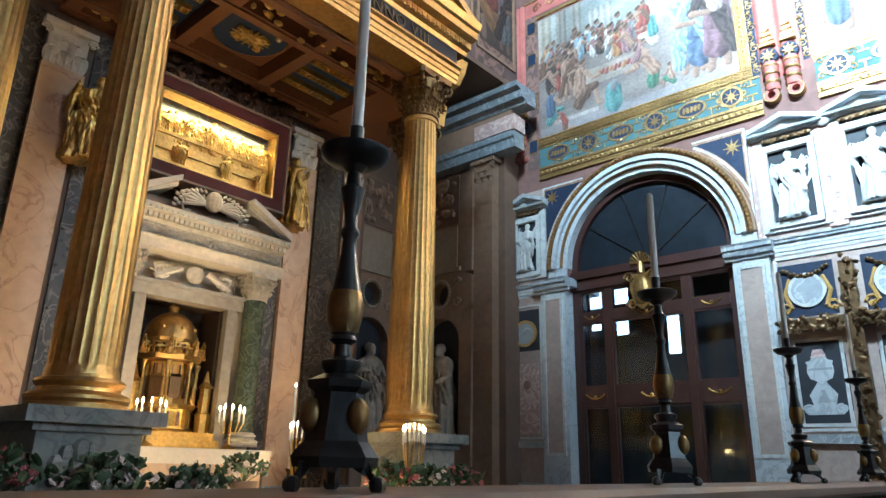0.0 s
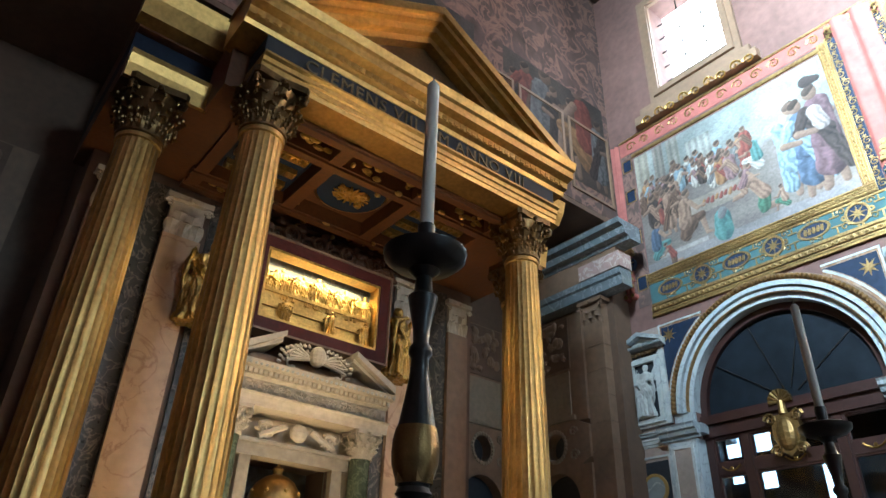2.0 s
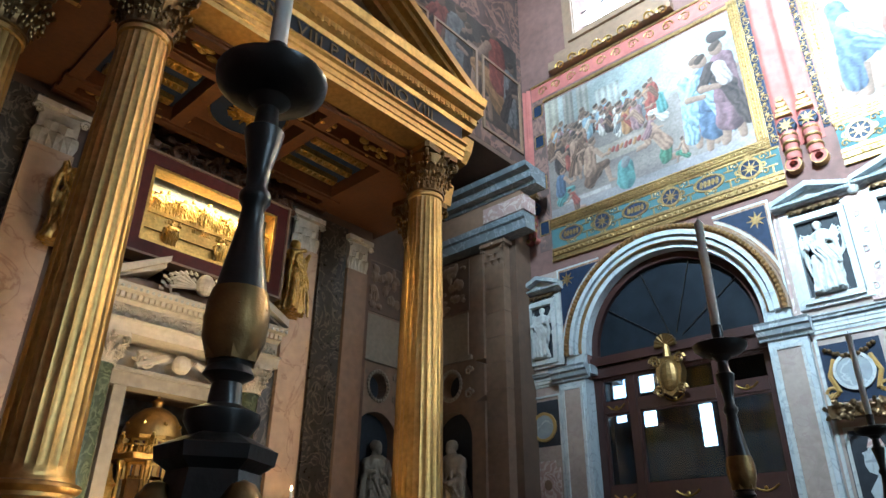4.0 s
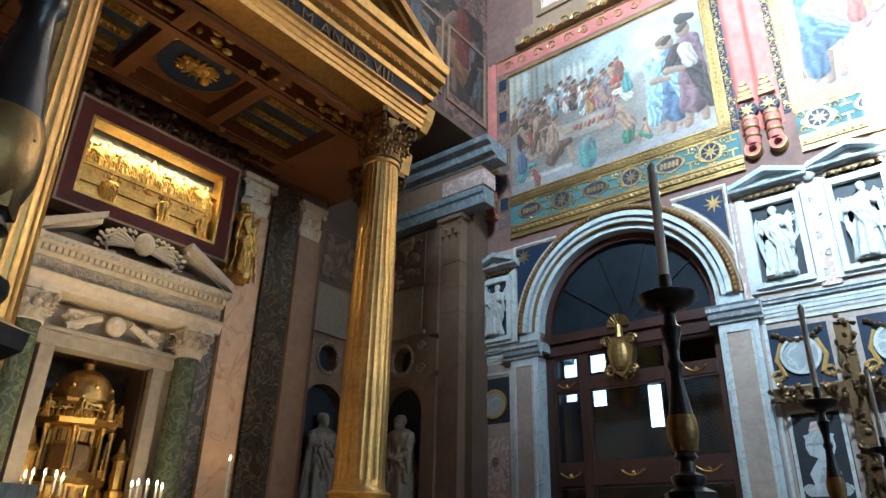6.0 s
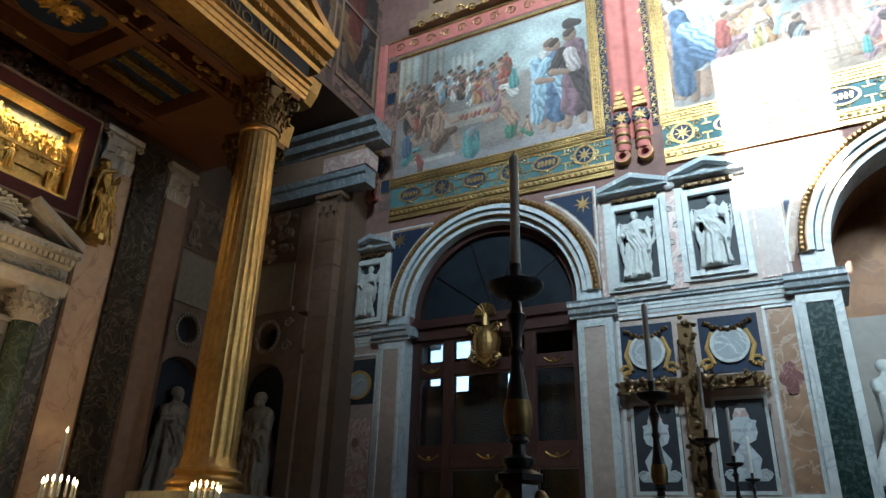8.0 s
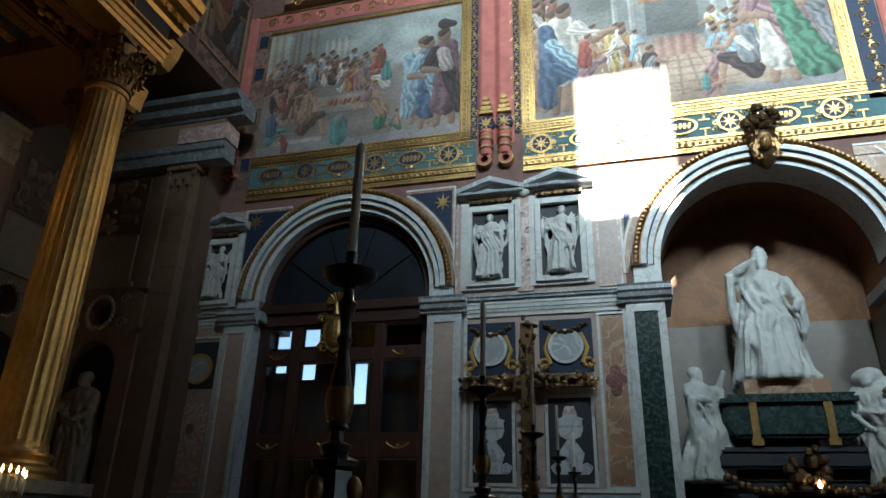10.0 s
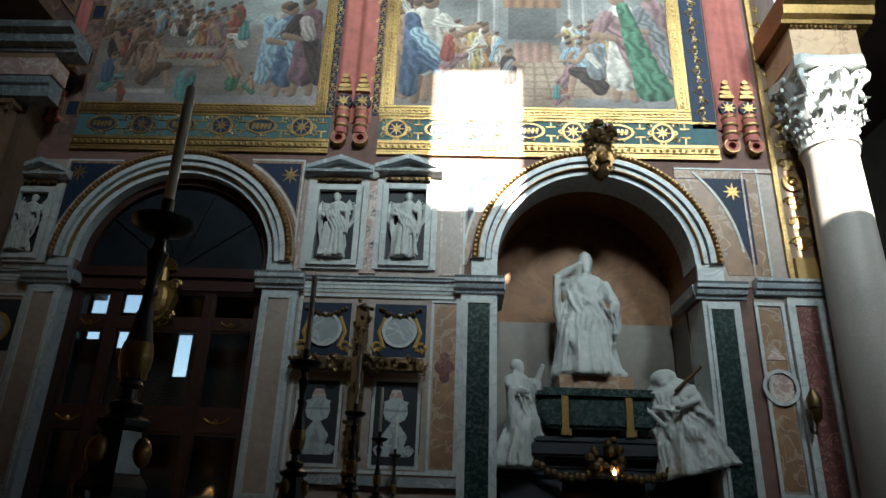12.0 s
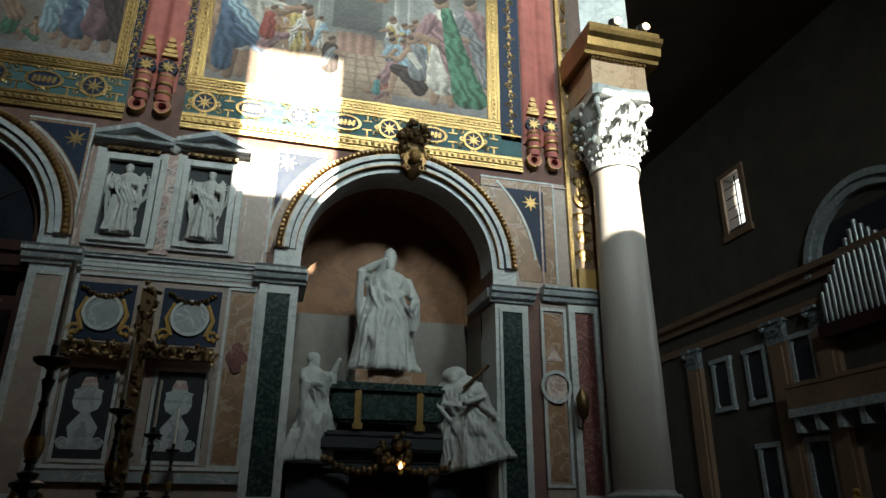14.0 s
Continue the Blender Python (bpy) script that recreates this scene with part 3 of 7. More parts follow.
# unseen wall added to close the transept, with an opening for the fill
solid("wall_east", B((40, 41, -1.3, 20.9, 0, 12), (40, 41, -1.3, 20.9, 18.1, 26), (40, 41, -1.3, 7.4, 12, 18.1), (40, 41, 12.6, 20.9, 12, 18.1), (26.8, 41, 20, 20.9, 0, 26)), DARKSTONE, "unseen far wall added to close the transept", "wall", "structure")

# window in the side wall, with its moulded and gilded frame
w1 = thing("window_1", "tall bright window in a moulded stone frame", "window", kind="structure")
part("window_frame", sframe(sframe(bmesh.new(), -10.05, -6.55, 18.45, 23.6, 0.45, 0.0, 0.14), -9.85, -6.75, 18.65, 23.4, 0.22, 0.14, 0.24), BROWNSTONE, w1)
part("window_sill", SB((-10.7, -6.1, 17.75, 18.1, 0, 0.3), (-10.5, -6.3, 18.1, 18.45, 0, 0.2)), BROWNSTONE, w1)
bm = bmesh.new()
for k in range(9):
    scroll(bm, lambda x, z: (x, YS - 0.33, z), -10.2 + k * 0.48, 17.72 + 0.08 * (k % 2), 0.2, 1.2, 1 if k % 2 else -1, 0.035)
part("gilt_scrolls", bm, GOLD, w1, "gilded scrollwork under the window")
bm = bmesh.new()
for k in range(1, 3):
    sb(bm, -9.6 + k * 0.87 - 0.02, -9.6 + k * 0.87 + 0.02, 18.9, 23.2, -0.5, -0.45)
for k in range(1, 6):
    sb(bm, -9.6, -7.0, 18.9 + k * 0.72 - 0.02, 18.9 + k * 0.72 + 0.02, -0.5, -0.46)
part("glazing_bar", bm, IRON, w1)


# ---- the arched surrounds of door and tomb ----
def archway(name, label, cx, r, zs, pier_mat, panel_mat, gilt, right_extra=0.0):
    t = thing(name, label, "archway")
    zi = 6.98
    for s in (-1, 1):
        xi, xo = cx + s * (r - 0.008), cx + s * (r + 0.88)
        a, b = min(xi, xo), max(xi, xo)
        pier = part("pier", SB((a, b, 0, 6.6, -0.9, 0.2)), pier_mat, t)
        part("pier_panel", SB((a + 0.18, b - 0.18, 1.86, 6.36, 0.2, 0.215)), panel_mat, pier)
        part("pier_frame", sframe(bmesh.new(), a + 0.1, b - 0.1, 1.78, 6.44, 0.08, 0.2, 0.245), WHITE, pier)
        imp = bmesh.new()
        mould(imp, [(0, 0), (0.06, 0), (0.08, 0.06), (0.16, 0.1), (0.2, 0.2), (0.26, 0.24), (0.26, 0.33), (0.3, 0.38), (0, 0.38)], (a - 0.16, YS - 0.2, 6.6), (b + 0.16, YS - 0.2, 6.6), (0, -1, 0))
        box(imp, min(xi - s * 0.2, xo), max(xi - s * 0.2, xo), 19.8, 21.6, 6.72, 6.98)
        part("impost", imp, GREY, t)
        part("stilt", SB((a if s > 0 else a + 0.25, b - 0.25 if s > 0 else b, zi, zs, 0, 0.1)), pier_mat, t)
    bm = bmesh.new()
    for r0, r1, d in ((r - 0.02, r + 0.13, 0.06), (r + 0.16, r + 0.28, 0.15), (r + 0.31, r + 0.44, 0.24)):
        ring_s(bm, cx, zs, r0, r1, -0.9 if r0 < r else 0, d, 40, 0, math.pi)
    part("archivolt", bm, PALEGREY, t, "pale stepped marble archivolt", smooth=False)
    bm = ring_s(bmesh.new(), cx, zs, r + 0.44, r + 0.66, 0, 0.16, 40, 0, math.pi)
    part("outer_band", bm, BROWNSTONE, t)
    # dark rings between the steps put the grooves' shade into the colour
    bm = bmesh.new()
    ring_s(bm, cx, zs, r + 0.13, r + 0.16, 0, 0.05, 40, 0, math.pi)
    ring_s(bm, cx, zs, r + 0.28, r + 0.31, 0, 0.1, 40, 0, math.pi)
    part("groove", bm, SLATE, t, "dark ring that puts shade into the recessed groove")
    bm = bmesh.new()
    for i in range(78):
        a = math.pi * (i + 0.5) / 78
        ball(bm, (cx + (r + 0.55) * math.cos(a), YS - 0.2, zs + (r + 0.55) * math.sin(a)), 0.078, 0.1, 0.078, 7, 5)
    ring_s(bm, cx, zs, r + 0.135, r + 0.15, 0, 0.2, 40, 0, math.pi)
    ring_s(bm, cx, zs, r + 0.44, r + 0.46, 0, 0.22, 40, 0, math.pi)
    part("gilt_beading", bm, gilt, t, "gilded bead moulding", smooth=False)
    return t


archway("door_surround", "pale marble door arch with gilded bead moulding", DX, DR, DZ, PALEGREY, PALEROSE, BEADGOLD)
tomb_arch = archway("tomb_surround", "pale marble tomb arch with green marble piers", TX, TR, TZ, WHITE, GREEN, BEADGOLD)

# spandrel panels with stars
def spandrel(x0, x1, z0, z1, corner, r_blue, side, top, star_at):
    """A breccia corner field over an arch with a dark blue starred triangle let into it."""
    t = thing("star_panel", "breccia corner panel, dark blue field with a gilded star", "wall panel", "star panels")
    cx, zs, r = (DX, DZ, DR) if x0 < -3.5 else (TX, TZ, TR)

    def field(xa, xb, R, zt, zl):
        low = []
        for k in range(15):
            x = xa + (xb - xa) * k / 14
            dz = R * R - (x - cx) ** 2
            low.append((x, max(zl, min(zt - 0.02, zs + math.sqrt(dz) if dz > 0 else zl))))
        return low + [(xb, zt), (xa, zt)]

    part("breccia_field", sp2(field(x0, x1, r + 0.68, z1, z0), 0, 0.035), ORANGE, t)
    xa, xb = (x0 + side, x1) if corner < 0 else (x0, x1 - side)
    part("panel", sp2(field(xa, xb, r + r_blue, z1 - top, z0 + 0.3), 0.02, 0.045), BLUE, t)
    bm = ring_s(bmesh.new(), cx, zs, r + r_blue - 0.09, r + r_blue - 0.03, 0.02, 0.05, 24, 0.1 if corner > 0 else math.pi / 2 + 0.1, math.pi / 2 - 0.1 if corner > 0 else math.pi - 0.1)
    bmesh.ops.delete(bm, geom=[v for v in bm.verts if not (x0 - 0.02 < v.co.x < x1 + 0.02 and v.co.z < z1)], context="VERTS")
    xs = x0 if corner < 0 else x1
    for q in ((x0, x1, z1 - 0.05, z1, 0.02, 0.055), (min(xs, xs - corner * 0.05), max(xs, xs - corner * 0.05), z0, z1 - 0.05, 0.02, 0.055)):
        sb(bm, *q)
    part("white_line", bm, WHITE, t, "thin white marble lines")
    bm = bmesh.new()
    sp(bm, star(star_at[0], star_at[1], 0.25, 8, 0.36), 0.045, 0.06)
    part("star", bm, WALLGOLD, t)


def sp2(pts, d0, d1):
    bm = bmesh.new()
    sp(bm, pts, d0, d1)
    return bm


spandrel(-11.1, -9.6, 8.0, 10.2, -1, 0.82, 0.1, 0.12, (-10.75, 9.8))
spandrel(-6.1, -4.66, 7.6, 10.3, 1, 0.84, 0.1, 0.12, (-5.02, 9.83))
spandrel(-0.4, 0.9, 7.4, 10.3, -1, 0.9, 0.1, 0.12, (-0.08, 9.9))
spandrel(5.1, 7.25, 7.3, 10.28, 1, 1.3, 0.33, 0.3, (6.54, 9.6))

# ---- door ----
door = thing("door_1", "tall dark wooden church door with glazed panels and a fanlight", "door", kind="structure")
YD = 20.35
def dpart(name, boxes, m, label=""):
    return part(name, B(*[(a, b, YD - d1, YD - d0, c, e) for a, b, c, e, d0, d1 in boxes]), m, door, label)
xL, xR = DX - DR, DX + DR
dpart("transom", [(xL, xR, 6.62, 6.95, -0.1, 0.18), (xL, xR, 6.95, 7.1, -0.1, 0.28), (xL, xR, 7.1, 7.22, -0.1, 0.2), (xL, xR, 6.56, 6.62, -0.1, 0.1)], WOOD)
cols = [xL, xL + 0.3, xL + 1.02, xL + 1.33, xL + 3.42, xL + 3.72, xR - 0.28, xR]
stile_x = [(cols[0], cols[1]), (cols[2], cols[3]), (cols[4], cols[5]), (cols[6], cols[7])]
for a, b in stile_x:
    dpart("stile", [(a, b, 0, 6.56, 0, 0.1), (a + 0.06, b - 0.06, 0, 6.56, 0.1, 0.14)], WOOD)
rails = [(0, 0.5), (3.1, 3.75), (5.55, 5.95), (6.52, 6.62)]
for a, b in ((cols[1], cols[2]), (cols[3], cols[4]), (cols[5], cols[6])):
    for z0, z1 in rails:
        dpart("rail", [(a, b, z0, z1, 0, 0.085), (a, b, z0 + 0.06, z1 - 0.06, 0.085, 0.12)], WOOD)
    for z0, z1 in ((0.5, 3.1), (3.75, 5.55), (5.95, 6.52)):
        g = dpart("pane", [(a, b, z0, z1, -0.02, 0.0)], GLASS)
        g.visible_shadow = False
    bm = bmesh.new()
    mx = (a + b) / 2
    for zc, wd in ((3.42, 0.3), (5.75, 0.26)):
        tube(bm, [(mx - wd + 2 * wd * k / 8, YD - 0.14, zc + 0.13 * (abs(k - 4) / 4) ** 2 - 0.06) for k in range(9)], 0.022, 5)
        ball(bm, (mx, YD - 0.14, zc), 0.05, u=7, v=5)
    part("garland", bm, GOLD, door, "small gilded garland on the rail")
bm = bmesh.new()
for k in (1, 2, 3, 4):
    a = math.pi * k / 5
    tube(bm, [(DX + 0.3 * math.cos(a), YD, 7.25 + 0.3 * math.sin(a)), (DX + 2.6 * math.cos(a), YD, 7.3 + 2.55 * math.sin(a))], 0.016, 4)
part("fanlight_bar", bm, IRON, door)
bm = ring_s(bmesh.new(), DX, DZ, DR - 0.22, DR, -0.45, -0.25, 30, 0, math.pi)
box(bm, xL, xL + 0.22, YD - 0.1, YD + 0.1, 7.2, DZ)
box(bm, xR - 0.22, xR, YD - 0.1, YD + 0.1, 7.2, DZ)
part("fanlight_frame", bm, WOOD, door)
bm = bmesh.new()
sp(bm, [(DX + (DR - 0.1) * math.cos(math.pi * k / 20), 7.2 + (DR + 0.02) * math.sin(math.pi * k / 20)) for k in range(21)], -0.42, -0.4)
part("fanlight_pane", bm, DARKPANE, door)
# gilded coat of arms on the transom
bm = bmesh.new()
cx0, cz0 = DX - 0.12, 6.3
sp(bm, [(cx0 - 0.3, cz0 + 0.5), (cx0 + 0.3, cz0 + 0.5), (cx0 + 0.36, cz0 + 0.1), (cx0 + 0.24, cz0 - 0.38), (cx0, cz0 - 0.55), (cx0 - 0.24, cz0 - 0.38), (cx0 - 0.36, cz0 + 0.1)], -0.3, 0.0)
ball(bm, (cx0, YS + 0.0, cz0), 0.26, 0.14, 0.42, 12, 8)
for s in (-1, 1):
    scroll(bm, lambda x, z: (x, YS - 0.02, z), cx0 + s * 0.34, cz0 + 0.4, 0.16, 1.4, s, 0.05)
    scroll(bm, lambda x, z: (x, YS - 0.02, z), cx0 + s * 0.3, cz0 - 0.4, 0.16, 1.4, s, 0.05)
for k in range(9):
    a = math.pi * k / 8
    tube(bm, [(cx0, YS + 0.05, cz0 + 0.82), (cx0 + 0.3 * math.cos(a), YS, cz0 + 0.84 + 0.3 * math.sin(a))], 0.03, 6, 0.06)
tube(bm, [(cx0, YS + 0.05, cz0 + 0.5), (cx0, YS + 0.05, cz0 + 0.85)], 0.12, 8, 0.08)
part("crest", bm, KEYBRONZE, door, "gilded coat of arms with a shell top")
# wall added behind the glass; its bright openings make the panes' white glare
HOLES = [(-10.25, -9.83, 6.25, 6.77), (-9.39, -8.93, 6.29, 6.79), (-10.22, -9.88, 5.55, 5.75), (-9.37, -8.97, 5.33, 5.77), (-7.77, -7.4, 4.63, 5.73)]
bm = bmesh.new()
VX = sorted({-10.6, -5.0} | {h for a in HOLES for h in a[:2]})
VZ = sorted({0.0, 11.0} | {h for a in HOLES for h in a[2:]})
for a, b in zip(VX, VX[1:]):
    for c, d in zip(VZ, VZ[1:]):
        if not any(h[0] <= (a + b) / 2 <= h[1] and h[2] <= (c + d) / 2 <= h[3] for h in HOLES):
            box(bm, a, b, 21.2, 21.26, c, d)
box(bm, -10.7, -10.3, 20.9, 21.26, 0, 11)
box(bm, -5.3, -4.9, 20.9, 21.26, 0, 11)
box(bm, -10.7, -4.9, 20.9, 21.26, 10.2, 11)
solid("vestibule_wall", bm, SLATE, "added dark wall behind the door glass with small bright openings for glare", "wall", "structure")


# ---- side wall: bands, reliefs, inlaid panels ----
def band(name, label, x0, x1, z0, z1, d, material, prof=None):
    bm = bmesh.new()
    mould(bm, [(0, 0), (d * 0.5, 0), (d * 0.6, (z1 - z0) * 0.3), (d * 0.8, (z1 - z0) * 0.35), (d * 0.85, (z1 - z0) * 0.7), (d, (z1 - z0) * 0.8), (d, z1 - z0), (0, z1 - z0)], (x0, YS, z0), (x1, YS, z0), (0, -1, 0))
    return solid(name, bm, material, label, "moulding", "structure")


band("trim", "grey marble string course", -4.26, -0.58, 6.84, 7.0, 0.22, GREY)
band("trim", "white marble string course", -4.4, -0.42, 6.6, 6.84, 0.12, WHITE)
band("trim", "grey marble string course", -12.9, -11.35, 6.84, 7.0, 0.22, GREY)
band("trim", "white marble string course", -12.9, -11.2, 6.6, 6.84, 0.12, WHITE)
band("trim", "moulded cornice above the tomb pier", 6.72, 8.45, 6.78, 7.15, 0.34, GREY)
solid("marble_cladding", SB((-4.42, -0.42, 0, 6.6, 0, 0.04), (-12.85, -11.2, 0, 6.6, 0, 0.04), (6.69, 9.4, 0, 6.8, 0, 0.04), (-4.65, -0.35, 7.0, 10.2, 0, 0.025), (-12.85, -11.1, 7.0, 10.2, 0, 0.025), (5.9, 7.75, 7.0, 10.3, 0, 0.02)), PALEROSE, "pale rose marble wall cladding", "wall cladding", "structure")
solid("baseboard", SB((-4.42, -0.42, 0, 1.0, 0.04, 0.22), (-4.42, -0.42, 2.1, 2.3, 0.04, 0.2), (-12.85, -11.2, 0, 1.0, 0.04, 0.2), (-12.85, -11.2, 2.0, 2.2, 0.04, 0.16), (6.69, 9.2, 0, 1.0, 0.04, 0.2)), GREY, "grey marble plinth course", "plinth", "structure")

bm = bmesh.new()
sframe(bm, -4.36, -0.44, 2.36, 6.54, 0.07, 0.04, 0.09)
sframe(bm, -1.12, -0.44 + 0.02, 2.42, 6.44, 0.06, 0.045, 0.085)
sframe(bm, 6.67, 7.38, 2.15, 6.6, 0.08, 0.04, 0.09)
sframe(bm, -12.4, -11.25, 2.25, 6.35, 0.06, 0.04, 0.08)
solid("trim", bm, WHITE, "thin white marble frames on the cladding", "moulding", "structure")
bm = bmesh.new()
for x0, x1 in ((-0.98, -0.42), (-4.62, -4.45), (6.8, 7.7)):
    sframe(bm, x0, x1, 7.1, 10.2, 0.05, 0.03, 0.06)
solid("trim", bm, ROSE, "narrow rose marble borders", "moulding", "structure")


def relief_niche(x, z0, z1, w, seed, label):
    """A framed relief of an angel with a small pediment over it."""
    t = thing("relief_niche", label, "wall niche", "framed angel reliefs")
    part("backing", SB((x - w / 2, x + w / 2, z0, z1, 0.03, 0.06)), SLATE, t, "dark slate backing")
    part("frame", sframe(sframe(bmesh.new(), x - w / 2 - 0.14, x + w / 2 + 0.14, z0 - 0.14, z1 + 0.14, 0.14, 0.03, 0.2), x - w / 2 - 0.3, x + w / 2 + 0.3, z0 - 0.22, z1 + 0.3, 0.14, 0.03, 0.12), WHITE, t)
    bm = bmesh.new()
    zb = z1 + 0.42
    hw = w / 2 + 0.4
    mould(bm, [(0, 0), (0.14, 0), (0.2, 0.05), (0.28, 0.06), (0.3, 0.12), (0, 0.12)], (x - hw, YS - 0.03, zb), (x + hw, YS - 0.03, zb), (0, -1, 0))
    for s in (-1, 1):
        sp(bm, [(x + s * hw, zb + 0.12), (x + s * hw, zb + 0.24), (x, zb + 0.56), (x, zb + 0.42)], 0.03, 0.33)
    part("pediment", bm, GREY, t)
    bm = bmesh.new()
    sp(bm, [(x - hw + 0.1, zb + 0.12), (x + hw - 0.1, zb + 0.12), (x, zb + 0.44)], 0.03, 0.1)
    part("tympanum", bm, STATUE, t)
    bm = SB((x - w / 2 - 0.1, x + w / 2 + 0.1, z1 + 0.2, z1 + 0.4, 0.05, 0.12))
    for k in range(7):
        ball(bm, (x - w / 2 + w * k / 6, YS - 0.14, z1 + 0.32 - 0.04 * (k % 2)), 0.06, 0.05, 0.06, 6, 4)
    part("frieze_ornament", bm, BRONZE, t)
    hh = (z1 - z0) * 0.96
    bm = figure(hh, seed, ((-0.15, -0.13, 0.6), (0.1, -0.16, 0.66)), 0.92, wings=True)
    solid("angel_relief", fused(moved(bm, Matrix.Translation((x, YS - 0.16, z0 + 0.03)) @ Matrix.Diagonal((1, 0.7, 1, 1))), 0.018), STATUE, "white marble angel relief in a slate-backed frame", "relief statue", group="framed angel reliefs", smooth=True)


relief_niche(-11.7, 7.4, 9.12, 0.78, 3, "narrow marble niche with a small pediment")
relief_niche(-3.68, 7.42, 9.36, 0.98, 5, "grey marble niche with a small pediment")
relief_niche(-1.87, 7.44, 9.42, 0.98, 8, "grey marble niche with a small pediment")
bm = SB((-2.98, -2.58, 7.1, 9.75, 0.03, 0.09))
solid("rose_marble_strip", bm, ROSE, "rose-veined marble strip between the reliefs", "wall panel")
bm = bmesh.new()
for k in range(5):
    scroll(bm, lambda x, z: (x, YS - 0.1, z), -2.78 + (0.07 if k % 2 else -0.07), 7.4 + k * 0.45, 0.11, 1.2, 1 if k % 2 else -1, 0.022)
ball(bm, (-2.78, YS - 0.14, 9.9), 0.17, 0.12, 0.2, 10, 7)
solid("strip_scroll", bm, STATUE, "white marble scroll relief on the rose strip", "relief")


def oval_panel(x0, x1, z0, z1):
    t = thing("oval_panel", "dark blue inlaid panel with a grey oval and a garland", "wall panel", "inlaid panels")
    part("ground", SB((x0, x1, z0, z1, 0.04, 0.055)), BLUE, t)
    cx, cz = (x0 + x1) / 2, z0 + 0.48 * (z1 - z0)
    bm = bmesh.new()
    for s in (-1, 1):
        scroll(bm, lambda x, z: (x, YS - 0.07, z), cx + s * 0.5, z0 + 0.2, 0.15, 1.1, s, 0.045)
        tube(bm, [(cx + s * 0.36, YS - 0.07, cz + 0.32), (cx + s * 0.5, YS - 0.07, cz - 0.05), (cx + s * 0.38, YS - 0.07, z0 + 0.22), (cx + s * 0.6, YS - 0.07, z0 + 0.12)], 0.05, 6, 0.07)
    part("ochre_scroll", bm, OCHRE, t)
    bm = bmesh.new()
    sp(bm, disc(cx, cz, 0.36, 0.38, 28), 0.06, 0.09)
    part("oval", bm, GREY, t)
    part("oval_rim", ring_s(bmesh.new(), cx, cz, 0.35, 0.42, 0.06, 0.12, 28), WHITE, t)
    bm = bmesh.new()
    for k in range(13):
        s = (k - 6) / 6
        ball(bm, (cx + 0.48 * s, YS - 0.1, z1 - 0.34 + 0.2 * s * s + 0.03 * (k % 2)), 0.06, 0.05, 0.055, 6, 4)
    part("garland", bm, BRONZE, t, "dark bronze garland")


def urn_panel(x0, x1, z0, z1):
    t = thing("urn_panel", "slate panel inlaid with a white marble urn", "wall panel", "inlaid panels")
    bm = SB((x0 + 0.1, x1 - 0.1, z0, z1, 0.04, 0.055), (x0, x0 + 0.1, z0 + 0.25, z1 - 0.3, 0.04, 0.055), (x1 - 0.1, x1, z0 + 0.25, z1 - 0.3, 0.04, 0.055))
    part("ground", bm, SLATE, t)
    bm = sframe(bmesh.new(), x0 + 0.02, x1 - 0.02, z0 - 0.08, z1 + 0.08, 0.07, 0.04, 0.075)
    part("border", bm, WHITE, t)
    cx, h = (x0 + x1) / 2, z1 - z0
    half = [(0.0, 0.1), (0.34, 0.1), (0.42, 0.14), (0.38, 0.21), (0.22, 0.22), (0.28, 0.34), (0.14, 0.45), (0.08, 0.5), (0.22, 0.54), (0.27, 0.62), (0.25, 0.72), (0.28, 0.75), (0.17, 0.77), (0.1, 0.84), (0.0, 0.9)]
    pts = [(cx + r * 1.05, z0 + s * h) for r, s in half] + [(cx - r * 1.05, z0 + s * h) for r, s in half[-2:0:-1]]
    bm = bmesh.new()
    for a, b in zip(half, half[1:]):
        if abs(b[1] - a[1]) > 0.005:
            sp(bm, [(cx - a[0] * 1.05, z0 + a[1] * h), (cx + a[0] * 1.05, z0 + a[1] * h), (cx + b[0] * 1.05, z0 + b[1] * h), (cx - b[0] * 1.05, z0 + b[1] * h)], 0.055, 0.07)
    for s in (-1, 1):
        scroll(bm, lambda x, z: (x, YS - 0.075, z), cx + s * 0.32, z0 + 0.16 * h, 0.13, 1.3, s, 0.03)
    part("urn_inlay", bm, PALEGREY, t)
    bm = bmesh.new()
    sp(bm, [(cx - 0.26, z0 + 0.64 * h), (cx + 0.26, z0 + 0.64 * h), (cx + 0.25, z0 + 0.67 * h), (cx - 0.25, z0 + 0.67 * h)], 0.071, 0.08)
    sp(bm, [(cx - 0.13, z0 + 0.24 * h), (cx + 0.13, z0 + 0.24 * h), (cx + 0.04, z0 + 0.4 * h), (cx - 0.04, z0 + 0.4 * h)], 0.071, 0.08)
    part("urn_dark_inlay", bm, GREY, t)
    bm = bmesh.new()
    sp(bm, [(cx - 0.17, z0 + 0.8 * h), (cx + 0.17, z0 + 0.8 * h), (cx + 0.1, z0 + 0.9 * h), (cx - 0.1, z0 + 0.9 * h)], 0.072, 0.08)
    part("urn_lid_inlay", bm, ROSE, t)


oval_panel(-4.3, -3.08, 5.02, 6.32)
oval_panel(-2.5, -1.24, 5.02, 6.32)
urn_panel(-4.22, -3.1, 2.55, 4.4)
urn_panel(-2.44, -1.27, 2.55, 4.42)
strip = thing("breccia_strip", "orange breccia strip with a dark red quatrefoil", "wall panel")
part("strip", SB((-1.02, -0.5, 2.5, 6.35, 0.04, 0.055)), ORANGE, strip)
bm = bmesh.new()
